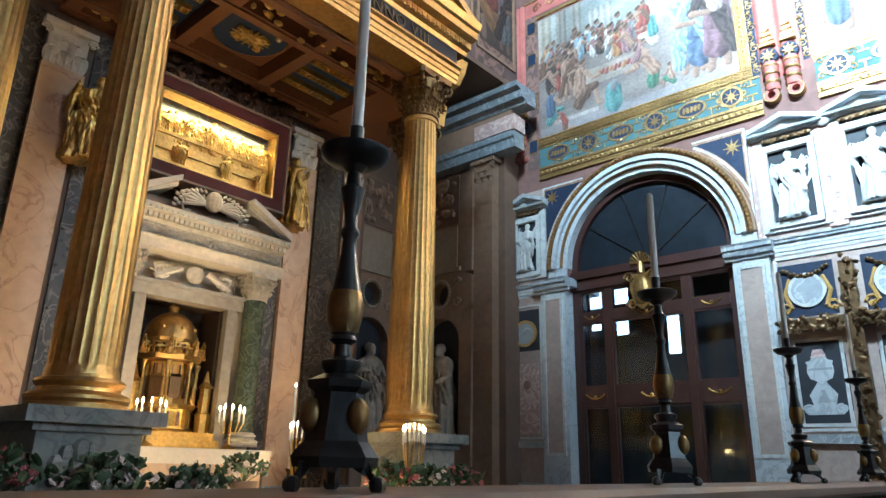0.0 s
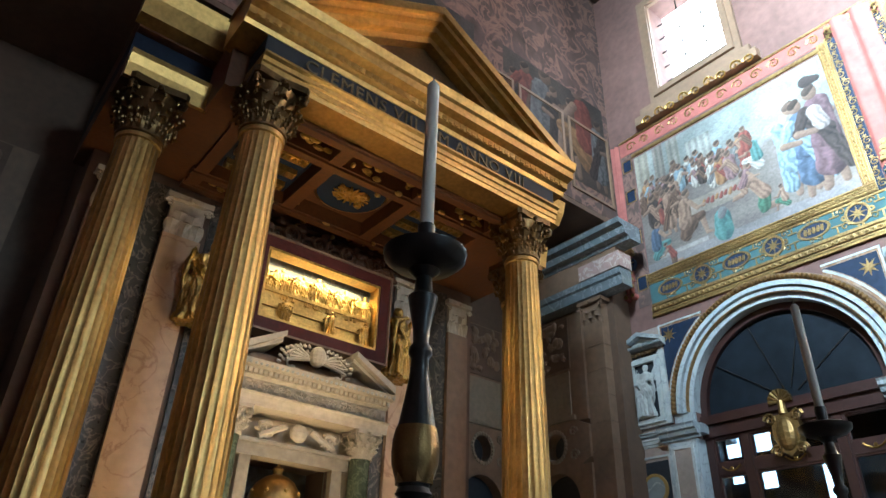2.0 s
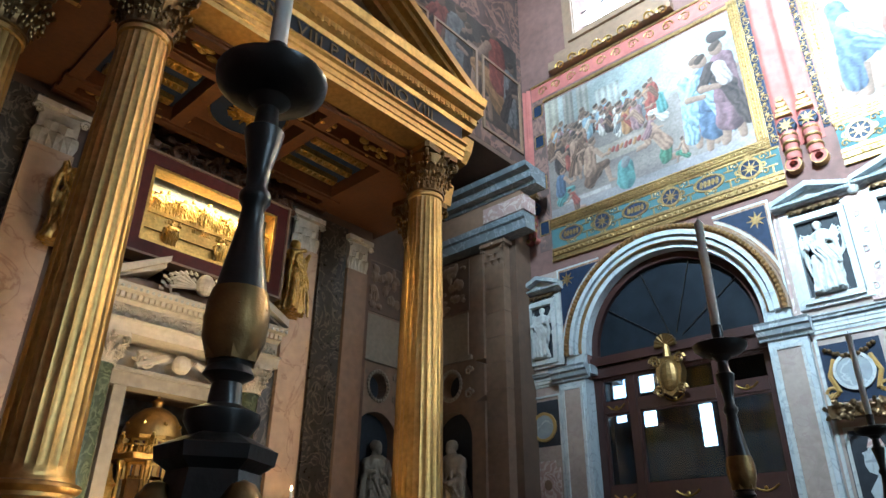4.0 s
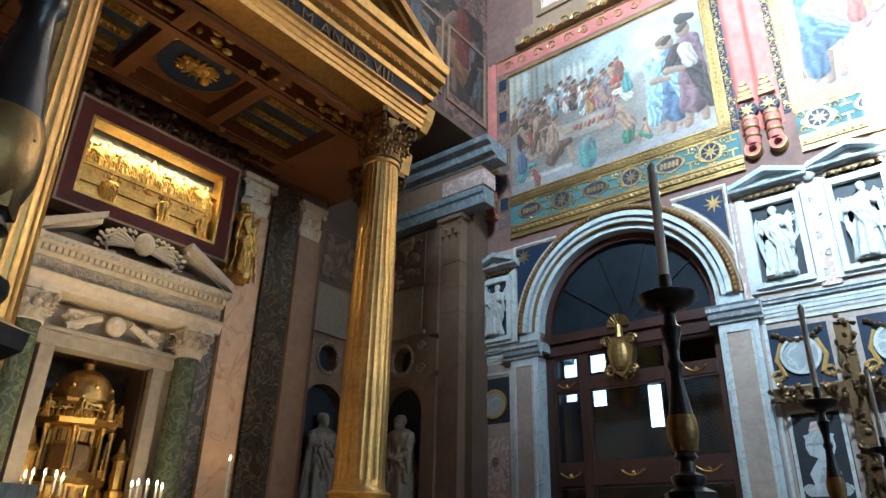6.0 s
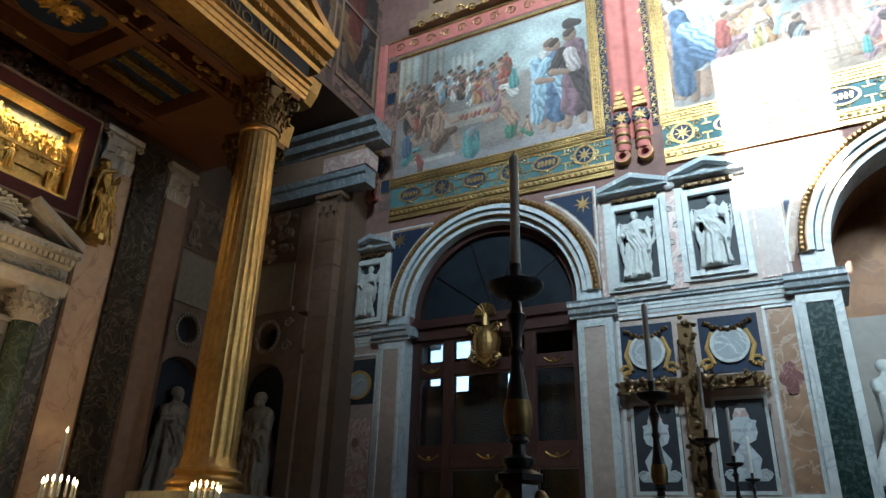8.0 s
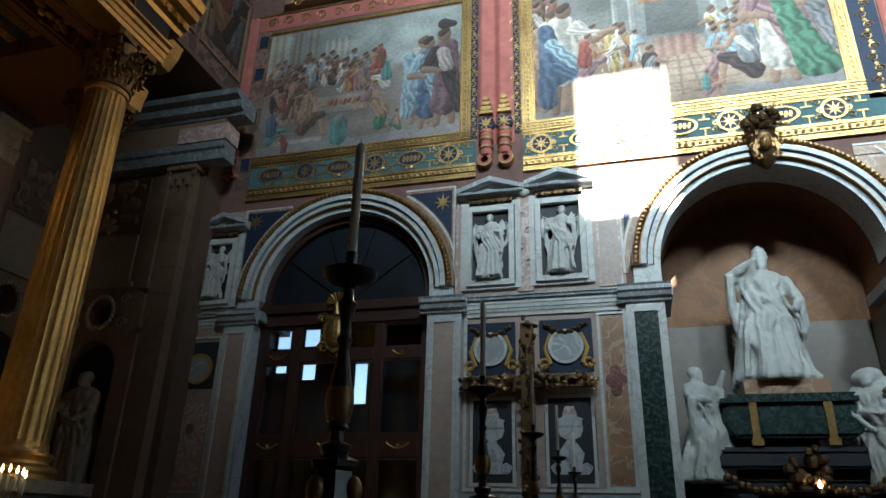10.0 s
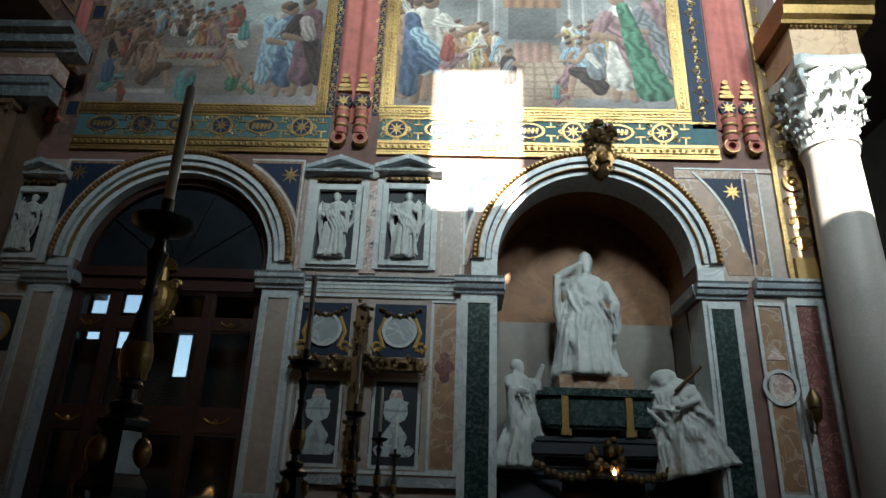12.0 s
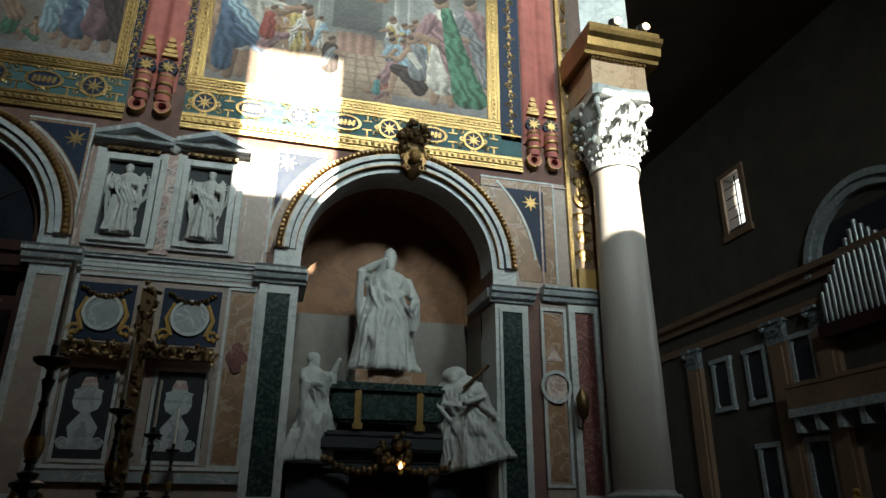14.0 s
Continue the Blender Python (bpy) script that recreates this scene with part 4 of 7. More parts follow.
for dx, dz in ((-0.11, 0), (0.11, 0), (0, 0.2), (0, -0.2)):
    sp(bm, disc(-0.76 + dx, 4.8 + dz, 0.13, 0.16, 14), 0.056, 0.07 + 0.004 * (dx > 0) + 0.008 * (dz > 0) + 0.012 * (dz < 0))
part("quatrefoil", bm, RED, strip)
# narrow panel beside the door
lp = thing("narrow_panel", "narrow grey panel with a roundel and a rose tablet", "wall panel")
part("ground", SB((-12.3, -11.35, 4.9, 6.2, 0.04, 0.055)), SLATE, lp)
bm = bmesh.new()
sp(bm, disc(-11.85, 5.45, 0.36, 0.38, 24), 0.056, 0.09)
part("roundel", bm, GREY, lp)
part("roundel_rim", ring_s(bmesh.new(), -11.85, 5.45, 0.34, 0.42, 0.056, 0.12, 24), OCHRE, lp)
part("tablet", SB((-12.25, -11.4, 2.4, 4.3, 0.04, 0.06), (-12.1, -11.55, 4.3, 4.5, 0.04, 0.06)), ROSE, lp)
bm = bmesh.new()
sp(bm, disc(-11.82, 3.85, 0.12, 0.14, 12), 0.06, 0.09)
part("tablet_boss", bm, BROWNSTONE, lp)
# strips right of the tomb
st = thing("orange_panel", "orange marble strip with a round medallion", "wall panel")
part("strip", SB((6.76, 7.26, 2.3, 6.45, 0.04, 0.06)), ORANGE, st)
bm = bmesh.new()
sp(bm, disc(7.01, 4.55, 0.34, 0.4, 24), 0.06, 0.09)
part("medallion", bm, ROSE, st)
part("medallion_rim", ring_s(bmesh.new(), 7.01, 4.55, 0.33, 0.42, 0.06, 0.13, 24), WHITE, st)
bm = bmesh.new()
sp(bm, [(6.79, 5.2), (7.23, 5.2), (7.01, 5.55)], 0.06, 0.08)
part("gable_inlay", bm, ROSE, st)
st = thing("red_panel", "dark red marble strip in a white frame", "wall panel")
part("strip", SB((7.62, 8.12, 2.0, 6.5, 0.1, 0.13)), RED, st)
part("frame", sframe(bmesh.new(), 7.42, 8.32, 1.8, 6.7, 0.18, 0.04, 0.18), WHITE, st)
sc = thing("wall_sconce", "small dark bronze wall sconce", "wall lamp")
part("bracket", tube(bmesh.new(), [(7.5, 19.9, 3.6), (7.5, 19.6, 3.5), (7.5, 19.5, 3.75)], 0.04, 6), BRONZE, sc)
part("cup", lathe(bmesh.new(), [(0.03, 0), (0.12, 0.12), (0.14, 0.3), (0.1, 0.34)], (7.5, 19.5, 3.7), 12), BRONZE, sc, smooth=True)
part("shade", lathe(bmesh.new(), [(0.14, 0), (0.16, 0.2), (0.05, 0.42)], (7.5, 19.5, 4.04), 12), BRONZE, sc, smooth=True)

# the great carved cross against the wall
cr = thing("carved_cross", "large cross overgrown with carved dark foliage against the wall", "cross")
part("upright", B((-2.9, -2.6, 19.55, 19.75, 1.0, 6.15)), BRONZE, cr)
part("crossbar", B((-4.3, -1.25, 19.56, 19.74, 4.62, 4.9)), BRONZE, cr)
rnd = random.Random(4)
for nm, fn in (("upright_foliage", lambda s: (-2.75 + rnd.uniform(-0.17, 0.17), 19.5 + rnd.uniform(-0.08, 0.1), 1.1 + s * 5.15)), ("crossbar_foliage", lambda s: (-4.35 + s * 3.15, 19.5 + rnd.uniform(-0.08, 0.1), 4.76 + rnd.uniform(-0.18, 0.18)))):
    bm = bmesh.new()
    for k in range(110):
        p = fn(rnd.random())
        m = Matrix.Translation(p) @ Euler((rnd.uniform(-1, 1), rnd.uniform(-3, 3), rnd.uniform(-1, 1))).to_matrix().to_4x4()
        leaf_strip(bm, m, 0.08, 0.15, 0.05, 0.015)
    part(nm, bm, BRONZE, cr)
part("cross_foot", B((-3.15, -2.35, 19.4, 19.78, 0, 1.0)), GREY, cr)

# ---- painted upper wall ----
def cloud(rs, h, w, cells):
    """Smooth random field between 0 and 1."""
    g = rs.rand(cells + 2, cells + 2)
    yy, xx = np.linspace(0, cells, h), np.linspace(0, cells, w)
    y0, x0 = np.floor(yy).astype(int), np.floor(xx).astype(int)
    fy, fx = (yy - y0)[:, None], (xx - x0)[None, :]
    fy, fx = fy * fy * (3 - 2 * fy), fx * fx * (3 - 2 * fx)
    a, b = g[y0][:, x0], g[y0][:, x0 + 1]
    c, d = g[y0 + 1][:, x0], g[y0 + 1][:, x0 + 1]
    return (a * (1 - fx) + b * fx) * (1 - fy) + (c * (1 - fx) + d * fx) * fy


def soft(e, s):
    return np.clip(e / s + 0.5, 0, 1)


class Wall_painting:
    """A painted wall field w by h metres: washes of colour, buildings and plain draped shapes in brushed strokes."""

    def __init__(self, w, h, seed, low, high, horizon):
        self.w, self.h, self.rs = w, h, np.random.RandomState(seed)
        self.nx, self.nz = int(w * 64), int(h * 64)
        self.U, self.V = np.meshgrid(np.linspace(0, w, self.nx), np.linspace(0, h, self.nz))
        self.c1, self.c2, self.c3, self.fine = (cloud(self.rs, self.nz, self.nx, k) for k in (4, 11, 30, 90))
        f = soft(self.V / h - horizon + 0.2 * (self.c2 - 0.5), 0.12)[..., None]
        self.img = np.array(low) * (1 - f) + np.array(high) * f
        self.img = self.img * (0.62 + 0.75 * (0.5 * self.c1 + 0.5 * self.c2))[..., None]

    def lay(self, sl, mask, col, shade):
        part_ = self.img[sl]
        self.img[sl] = part_ * (1 - mask[..., None]) + np.array(col) * (shade * mask)[..., None]

    def area(self, x0, x1, z0, z1):
        k = 64
        return (slice(max(0, int(z0 * k)), max(1, min(self.nz, int(z1 * k) + 2))), slice(max(0, int(x0 * k)), max(1, min(self.nx, int(x1 * k) + 2))))

    def block(self, x0, x1, z0, z1, col, ribs=0, lean=0.0):
        sl = self.area(min(x0, x0 + lean) - 0.1, max(x1, x1 + lean) + 0.1, z0 - 0.1, z1 + 0.1)
        u, v = self.U[sl], self.V[sl]
        u = u - lean * (v - z0) / max(0.1, z1 - z0)
        m = soft(u - x0, 0.05) * soft(x1 - u, 0.05) * soft(v - z0, 0.05) * soft(z1 - v, 0.05)
        sh = 0.75 + 0.5 * self.c2[sl]
        if ribs:
            sh = sh * (0.86 + 0.2 * np.sin((u - x0) / (x1 - x0) * ribs * 6.28))
        self.lay(sl, m * 0.9, col, sh)

    def limb(self, a, b, r0, r1, col, folds=0.0):
        (ax, az), (bx, bz) = a, b
        r = max(r0, r1) * 1.4 + 0.04
        sl = self.area(min(ax, bx) - r, max(ax, bx) + r, min(az, bz) - r, max(az, bz) + r)
        u, v = self.U[sl], self.V[sl]
        if not u.size:
            return
        dx, dz = bx - ax, bz - az
        ln = math.hypot(dx, dz) + 1e-6
        q = np.clip(((u - ax) * dx + (v - az) * dz) / (ln * ln), 0, 1)
        px, pz = u - ax - q * dx, v - az - q * dz
        rad = r0 + (r1 - r0) * q
        wob = (self.c3[sl] - 0.5) * (0.05 if folds else 0.016)
        d = np.hypot(px, pz)
        m = soft(rad + wob - d, 0.035)
        lit = (-0.55 * px + 0.75 * pz) / np.maximum(rad, 0.01)
        sh = 0.85 + 0.42 * np.clip(lit, -1.2, 1.2)
        if folds:
            across = (px * dz - pz * dx) / ln
            sh = sh + folds * np.sin(across / max(r0, r1) * 7.5 + 2.2 * q + self.c3[sl] * 5) * (0.5 + 0.5 * self.c2[sl])
        self.lay(sl, m, col, np.clip(sh, 0.25, 1.6))

    def head(self, x, z, r, skin, hair):
        self.limb((x, z), (x, z + r * 0.3), r, r, skin)
        self.limb((x - r * 0.4, z + r * 0.45), (x + r * 0.3, z + r * 0.95), r * 0.6, r * 0.5, hair)

    def draped(self, x, z, h, kind, tunic, cloak, flip=1):
        """One plain draped shape h metres high."""
        skin = np.array((0.36, 0.21, 0.14)) * self.rs.uniform(0.8, 1.25)
        hair = np.array((0.09, 0.055, 0.04)) * self.rs.uniform(0.8, 2.2)
        P_ = lambda a, b: (x + flip * a * h, z + b * h)
        L = lambda a, b, c, d, r0, r1, col, f=0.0: self.limb(P_(a, b), P_(c, d), r0 * h, r1 * h, col, f)
        if kind == "stand":
            L(-0.07, 0.02, -0.05, 0.45, 0.032, 0.06, skin)
            L(0.09, 0.0, 0.04, 0.45, 0.032, 0.06, skin)
            L(-0.12, 0.12, -0.1, 0.75, 0.07, 0.06, cloak, 0.3)
            L(0.0, 0.36, 0.0, 0.76, 0.13, 0.115, tunic, 0.28)
            L(-0.12, 0.75, -0.05, 0.34, 0.06, 0.1, cloak, 0.3)
            L(0.12, 0.75, 0.22, 0.6, 0.05, 0.042, tunic, 0.2)
            L(0.22, 0.6, 0.36, 0.68, 0.036, 0.025, skin)
            self.head(*P_(0.02, 0.9), 0.062 * h, skin, hair)
        elif kind == "robe":
            L(-0.05, 0.0, -0.04, 0.2, 0.03, 0.045, skin)
            L(0.08, 0.0, 0.05, 0.2, 0.03, 0.045, skin)
            L(0.01, 0.2, 0.0, 0.5, 0.13, 0.11, tunic, 0.36)
            L(0.0, 0.45, 0.0, 0.76, 0.11, 0.1, tunic, 0.28)
            L(-0.12, 0.14, 0.06, 0.7, 0.065, 0.05, cloak, 0.4)
            L(-0.02, 0.5, 0.1, 0.62, 0.07, 0.04, cloak, 0.4)
            L(0.11, 0.74, 0.2, 0.56, 0.055, 0.045, cloak, 0.2)
            L(0.2, 0.56, 0.06, 0.53, 0.036, 0.028, skin)
            self.head(*P_(0.03, 0.9), 0.062 * h, skin, hair)
        elif kind == "sit":
            L(0.3, 0.38, 0.36, 0.03, 0.06, 0.038, skin)
            L(0.36, 0.03, 0.45, 0.01, 0.035, 0.022, skin)
            L(-0.02, 0.34, 0.3, 0.4, 0.13, 0.085, cloak, 0.32)
            L(-0.05, 0.15, 0.1, 0.32, 0.13, 0.13, cloak, 0.32)
            L(-0.03, 0.4, 0.0, 0.78, 0.14, 0.12, tunic, 0.25)
            L(0.12, 0.76, 0.25, 0.58, 0.052, 0.042, skin)
            L(0.25, 0.58, 0.4, 0.6, 0.038, 0.027, skin)
            self.head(*P_(0.06, 0.96), 0.08 * h, skin, hair)
        elif kind == "kneel":
            L(-0.38, 0.06, -0.02, 0.08, 0.05, 0.08, skin)
            L(0.0, 0.1, -0.05, 0.42, 0.12, 0.13, cloak, 0.3)
            L(-0.05, 0.4, 0.16, 0.78, 0.14, 0.12, tunic, 0.25)
            L(0.2, 0.74, 0.36, 0.52, 0.052, 0.042, skin)
            L(0.36, 0.52, 0.55, 0.5, 0.038, 0.027, skin)
            self.head(*P_(0.27, 0.95), 0.085 * h, skin, hair)
        else:
            L(0.0, 0.05, 0.0, 0.6, 0.22, 0.2, tunic, 0.3)
            L(-0.16, 0.1, 0.08, 0.55, 0.1, 0.1, cloak, 0.3)
            L(0.16, 0.5, 0.34, 0.42, 0.07, 0.05, skin)
            self.head(*P_(0.02, 0.84), 0.11 * h, skin, hair)

    def crowd(self, x0, x1, z0, z1, h, n, colours):
        spots = sorted(((self.rs.uniform(x0, x1), self.rs.uniform(z0, z1)) for _ in range(n)), key=lambda q: -q[1])
        for x, z in spots:
            a, b = colours[self.rs.randint(len(colours))], colours[self.rs.randint(len(colours))]
            self.draped(x, z, h * self.rs.uniform(0.8, 1.2), "bust", P[a], P[b], self.rs.choice((-1, 1)))

    def hang(self, name, label, x0, z0, end_wall=False, dim=1.0):
        stroke = cloud(self.rs, self.nz, self.nx, 170)
        img = self.img * (0.74 + 0.26 * self.fine + 0.26 * stroke)[..., None]
        grey = img.mean(2, keepdims=True)
        img = np.clip((img * 0.8 + grey * np.array((0.2, 0.19, 0.17))) * dim * (0.8 + 0.35 * self.c1)[..., None], 0, 1)
        X, Z = self.U + x0, self.V + z0
        plane = [np.full_like(X, -12.085), X, Z] if end_wall else [X, np.full_like(X, YS - 0.012), Z]
        co = np.stack(plane, -1).reshape(-1, 3)
        idx = np.arange(self.nx * self.nz).reshape(self.nz, self.nx)
        quads = np.stack([idx[:-1, :-1], idx[:-1, 1:], idx[1:, 1:], idx[1:, :-1]], -1).reshape(-1, 4)
        me = bpy.data.meshes.new(name)
        me.from_pydata(co.tolist(), [], quads.tolist())
        at = me.color_attributes.new("pigment", "FLOAT_COLOR", "POINT")
        at.data.foreach_set("color", np.concatenate([img.reshape(-1, 3), np.ones((self.nx * self.nz, 1))], 1).astype(np.float32).ravel())
        me.materials.append(FRESCO)
        tagged(new(name, me), label, "wall painting", "frescoes")


P = {"b": (0.09, 0.14, 0.23), "lb": (0.26, 0.38, 0.46), "r": (0.34, 0.07, 0.05), "o": (0.42, 0.2, 0.07), "g": (0.07, 0.2, 0.12), "w": (0.56, 0.5, 0.44), "br": (0.18, 0.095, 0.06), "p": (0.32, 0.17, 0.18), "y": (0.5, 0.36, 0.12), "t": (0.1, 0.28, 0.27), "s": (0.4, 0.23, 0.15), "gy": (0.22, 0.22, 0.23), "dk": (0.07, 0.045, 0.04)}

# the crowded outdoor meal
wp = Wall_painting(6.55, 4.7, 7, (0.26, 0.21, 0.19), (0.34, 0.37, 0.36), 0.6)
wp.block(0.0, 0.55, 2.6, 4.7, (0.4, 0.34, 0.26), 2)
wp.block(0.75, 1.15, 2.6, 4.7, (0.3, 0.25, 0.21), 2)
wp.block(1.3, 1.75, 2.7, 4.7, (0.36, 0.32, 0.27), 2)
wp.block(2.0, 2.9, 3.0, 4.2, (0.42, 0.4, 0.36), 4)
wp.block(0.0, 6.55, 0.0, 0.35, (0.28, 0.25, 0.26), 0)
wp.block(0.3, 2.2, 0.38, 0.52, (0.42, 0.38, 0.35), 0)
wp.crowd(0.1, 3.3, 2.35, 2.85, 0.85, 26, ("br", "r", "o", "gy", "p", "w", "dk", "lb"))
wp.crowd(2.6, 4.1, 2.15, 2.6, 0.85, 14, ("r", "w", "o", "p", "s", "gy"))
wp.crowd(0.1, 1.4, 1.7, 2.2, 1.0, 8, ("br", "r", "dk", "s"))
wp.block(1.7, 3.9, 1.35, 1.95, (0.36, 0.29, 0.24), 0)
for k in range(11):
    wp.limb((2.25 + 0.15 * k, 1.62 + 0.05 * (k % 2)), (2.3 + 0.15 * k, 1.75), 0.07, 0.05, P["r"] if k % 3 else P["o"])
wp.draped(1.05, 1.15, 1.75, "robe", P["s"], P["br"], 1)
wp.draped(0.45, 0.35, 1.35, "sit", P["b"], P["t"], 1)
wp.draped(0.95, 0.05, 0.8, "kneel", P["r"], P["br"], -1)
wp.draped(1.6, 0.6, 1.75, "sit", P["s"], P["br"], 1)
wp.limb((2.75, 0.45), (2.75, 0.95), 0.32, 0.26, P["t"], 0.2)
wp.limb((2.75, 1.0), (2.8, 1.12), 0.13, 0.15, P["gy"])
wp.draped(4.15, 1.9, 1.25, "sit", P["t"], P["w"], -1)
wp.draped(3.95, 2.85, 0.85, "bust", P["r"], P["br"], -1)
wp.draped(4.05, 0.5, 1.55, "kneel", P["s"], P["g"], -1)
wp.draped(3.6, 1.3, 0.95, "kneel", P["p"], P["s"], 1)
wp.draped(4.65, 0.35, 0.75, "sit", P["s"], P["g"], -1)
wp.draped(5.3, 0.55, 3.2, "stand", (0.4, 0.36, 0.33), P["lb"], 1)
wp.draped(5.62, 0.4, 3.3, "robe", P["b"], P["lb"], -1)
wp.draped(6.12, 0.45, 3.5, "robe", (0.2, 0.1, 0.12), P["dk"], -1)
wp.limb((6.0, 2.95), (6.12, 2.45), 0.2, 0.22, (0.45, 0.36, 0.34), 0.3)
wp.limb((6.3, 4.0), (6.0, 4.05), 0.12, 0.2, P["dk"])
wp.hang("fresco_banquet", "faded wall painting of a crowded outdoor meal", -11.15, 12.0, False, 0.8)

# the gathering before a throne
wp = Wall_painting(7.8, 5.2, 11, (0.36, 0.25, 0.18), (0.27, 0.26, 0.25), 0.4)
wp.block(0.0, 7.8, 2.2, 5.2, (0.25, 0.245, 0.235), 3)
for xx in (2.3, 2.75, 4.95, 5.35):
    wp.block(xx, xx + 0.14, 2.7, 3.9, (0.42, 0.4, 0.37), 1)
wp.block(3.2, 4.6, 2.4, 4.2, (0.13, 0.125, 0.12), 0)
wp.block(3.05, 4.75, 3.55, 3.85, (0.34, 0.16, 0.08), 5)
wp.block(3.35, 4.45, 1.6, 2.3, (0.42, 0.22, 0.17), 4)
for k in range(5):
    wp.block(2.6, 5.4, 0.45 + 0.24 * k, 0.5 + 0.24 * k, (0.27, 0.18, 0.13), 0)
    wp.block(2.9 + 0.5 * k, 2.97 + 0.5 * k, 0.3, 1.6, (0.27, 0.18, 0.13), 0, 0.25 * (k - 2) * -1)
wp.block(0.0, 2.4, 0.0, 0.35, (0.3, 0.27, 0.25), 0)
wp.block(5.0, 7.8, 0.0, 0.42, (0.24, 0.23, 0.24), 0)
wp.crowd(1.5, 2.6, 1.5, 2.1, 1.0, 12, ("r", "p", "o", "w", "br"))
wp.crowd(0.0, 1.0, 2.4, 3.4, 1.1, 6, ("w", "r", "br"))
wp.crowd(4.7, 6.2, 1.5, 2.1, 0.95, 14, ("y", "lb", "w", "gy", "p", "o"))
wp.draped(2.2, 1.2, 1.7, "robe", P["y"], P["w"], 1)
wp.draped(2.85, 1.5, 1.2, "robe", P["w"], P["lb"], 1)
wp.draped(3.2, 1.0, 1.1, "bust", P["dk"], P["gy"], 1)
wp.draped(0.55, 0.35, 3.6, "stand", P["w"], P["s"], 1)
wp.draped(0.85, 0.2, 3.9, "stand", P["w"], P["b"], 1)
wp.limb((0.55, 2.6), (1.2, 1.75), 0.2, 0.2, P["lb"], 0.4)
wp.limb((0.7, 1.8), (1.3, 1.3), 0.16, 0.2, P["b"], 0.4)
wp.limb((1.15, 3.0), (1.9, 2.75), 0.16, 0.1, P["w"], 0.3)
wp.limb((1.9, 2.75), (2.35, 2.85), 0.08, 0.06, P["s"])
wp.draped(1.5, 1.2, 1.5, "sit", P["r"], P["p"], 1)
wp.draped(4.75, 0.35, 1.35, "kneel", P["p"], P["r"], 1)
wp.draped(4.55, 0.15, 0.8, "sit", P["t"], P["p"], 1)
wp.draped(5.3, 1.0, 1.3, "kneel", P["lb"], P["w"], -1)
wp.draped(5.65, 0.5, 2.0, "sit", P["gy"], P["dk"], -1)
wp.limb((5.5, 1.85), (5.75, 1.5), 0.12, 0.1, P["w"], 0.25)
wp.draped(6.5, 0.4, 3.9, "robe", P["w"], P["p"], -1)
wp.draped(7.4, 0.8, 3.6, "robe", P["p"], P["gy"], -1)
wp.limb((6.55, 3.6), (7.15, 0.75), 0.2, 0.42, P["g"], 0.4)
wp.limb((6.8, 2.4), (7.45, 0.7), 0.3, 0.34, P["g"], 0.4)
wp.hang("fresco_audience", "faded wall painting of figures gathered before a throne", -2.44, 12.0, False, 0.92)

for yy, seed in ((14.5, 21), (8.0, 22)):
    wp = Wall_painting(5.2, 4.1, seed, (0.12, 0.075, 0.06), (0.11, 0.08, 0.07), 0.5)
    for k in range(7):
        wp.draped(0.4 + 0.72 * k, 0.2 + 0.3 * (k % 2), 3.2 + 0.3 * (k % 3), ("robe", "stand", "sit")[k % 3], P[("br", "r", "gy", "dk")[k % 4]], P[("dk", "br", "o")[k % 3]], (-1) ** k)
    wp.hang("dark_fresco", "dark brown and red painting of large robed shapes", yy, 15.3, True, 0.5)

# gilded frames and ornamental bands round the paintings
def gilt_frame(x0, x1, z0, z1, w):
    t = thing("painting_frame", "broad worn gilded frame moulding", "picture frame", "painting frames")
    for nm, a in (("bottom_rail", (x0, x1, z0, z0 + w)), ("left_rail", (x0, x0 + w, z0 + w, z1)), ("right_rail", (x1 - w, x1, z0 + w, z1))):
        if nm == "left_rail" and x0 < -11:
            continue
        xa, xb, za, zb = a
        bm = SB((xa, xb, za, zb, 0, 0.05))
        if xb - xa > zb - za:
            for k in range(4):
                sb(bm, xa, xb, za + w * (0.08 + 0.23 * k), za + w * (0.18 + 0.23 * k), 0.05, 0.075)
            for k in range(int((xb - xa) / 0.16)):
                ball(bm, (xa + 0.08 + k * 0.16, YS - 0.06, za + w * 0.5), 0.05, 0.03, 0.05, 5, 4)
        else:
            for k in range(4):
                sb(bm, xa + w * (0.08 + 0.23 * k), xa + w * (0.18 + 0.23 * k), za, zb, 0.05, 0.075)
            for k in range(int((zb - za) / 0.16)):
                ball(bm, ((xa + xb) / 2, YS - 0.06, za + 0.08 + k * 0.16), 0.05, 0.03, 0.05, 5, 4)
        part(nm, bm, WALLGOLD, t)


gilt_frame(-11.2, -4.28, 11.74, 17.0, 0.3)
gilt_frame(-2.8, 5.72, 11.7, 17.4, 0.38)


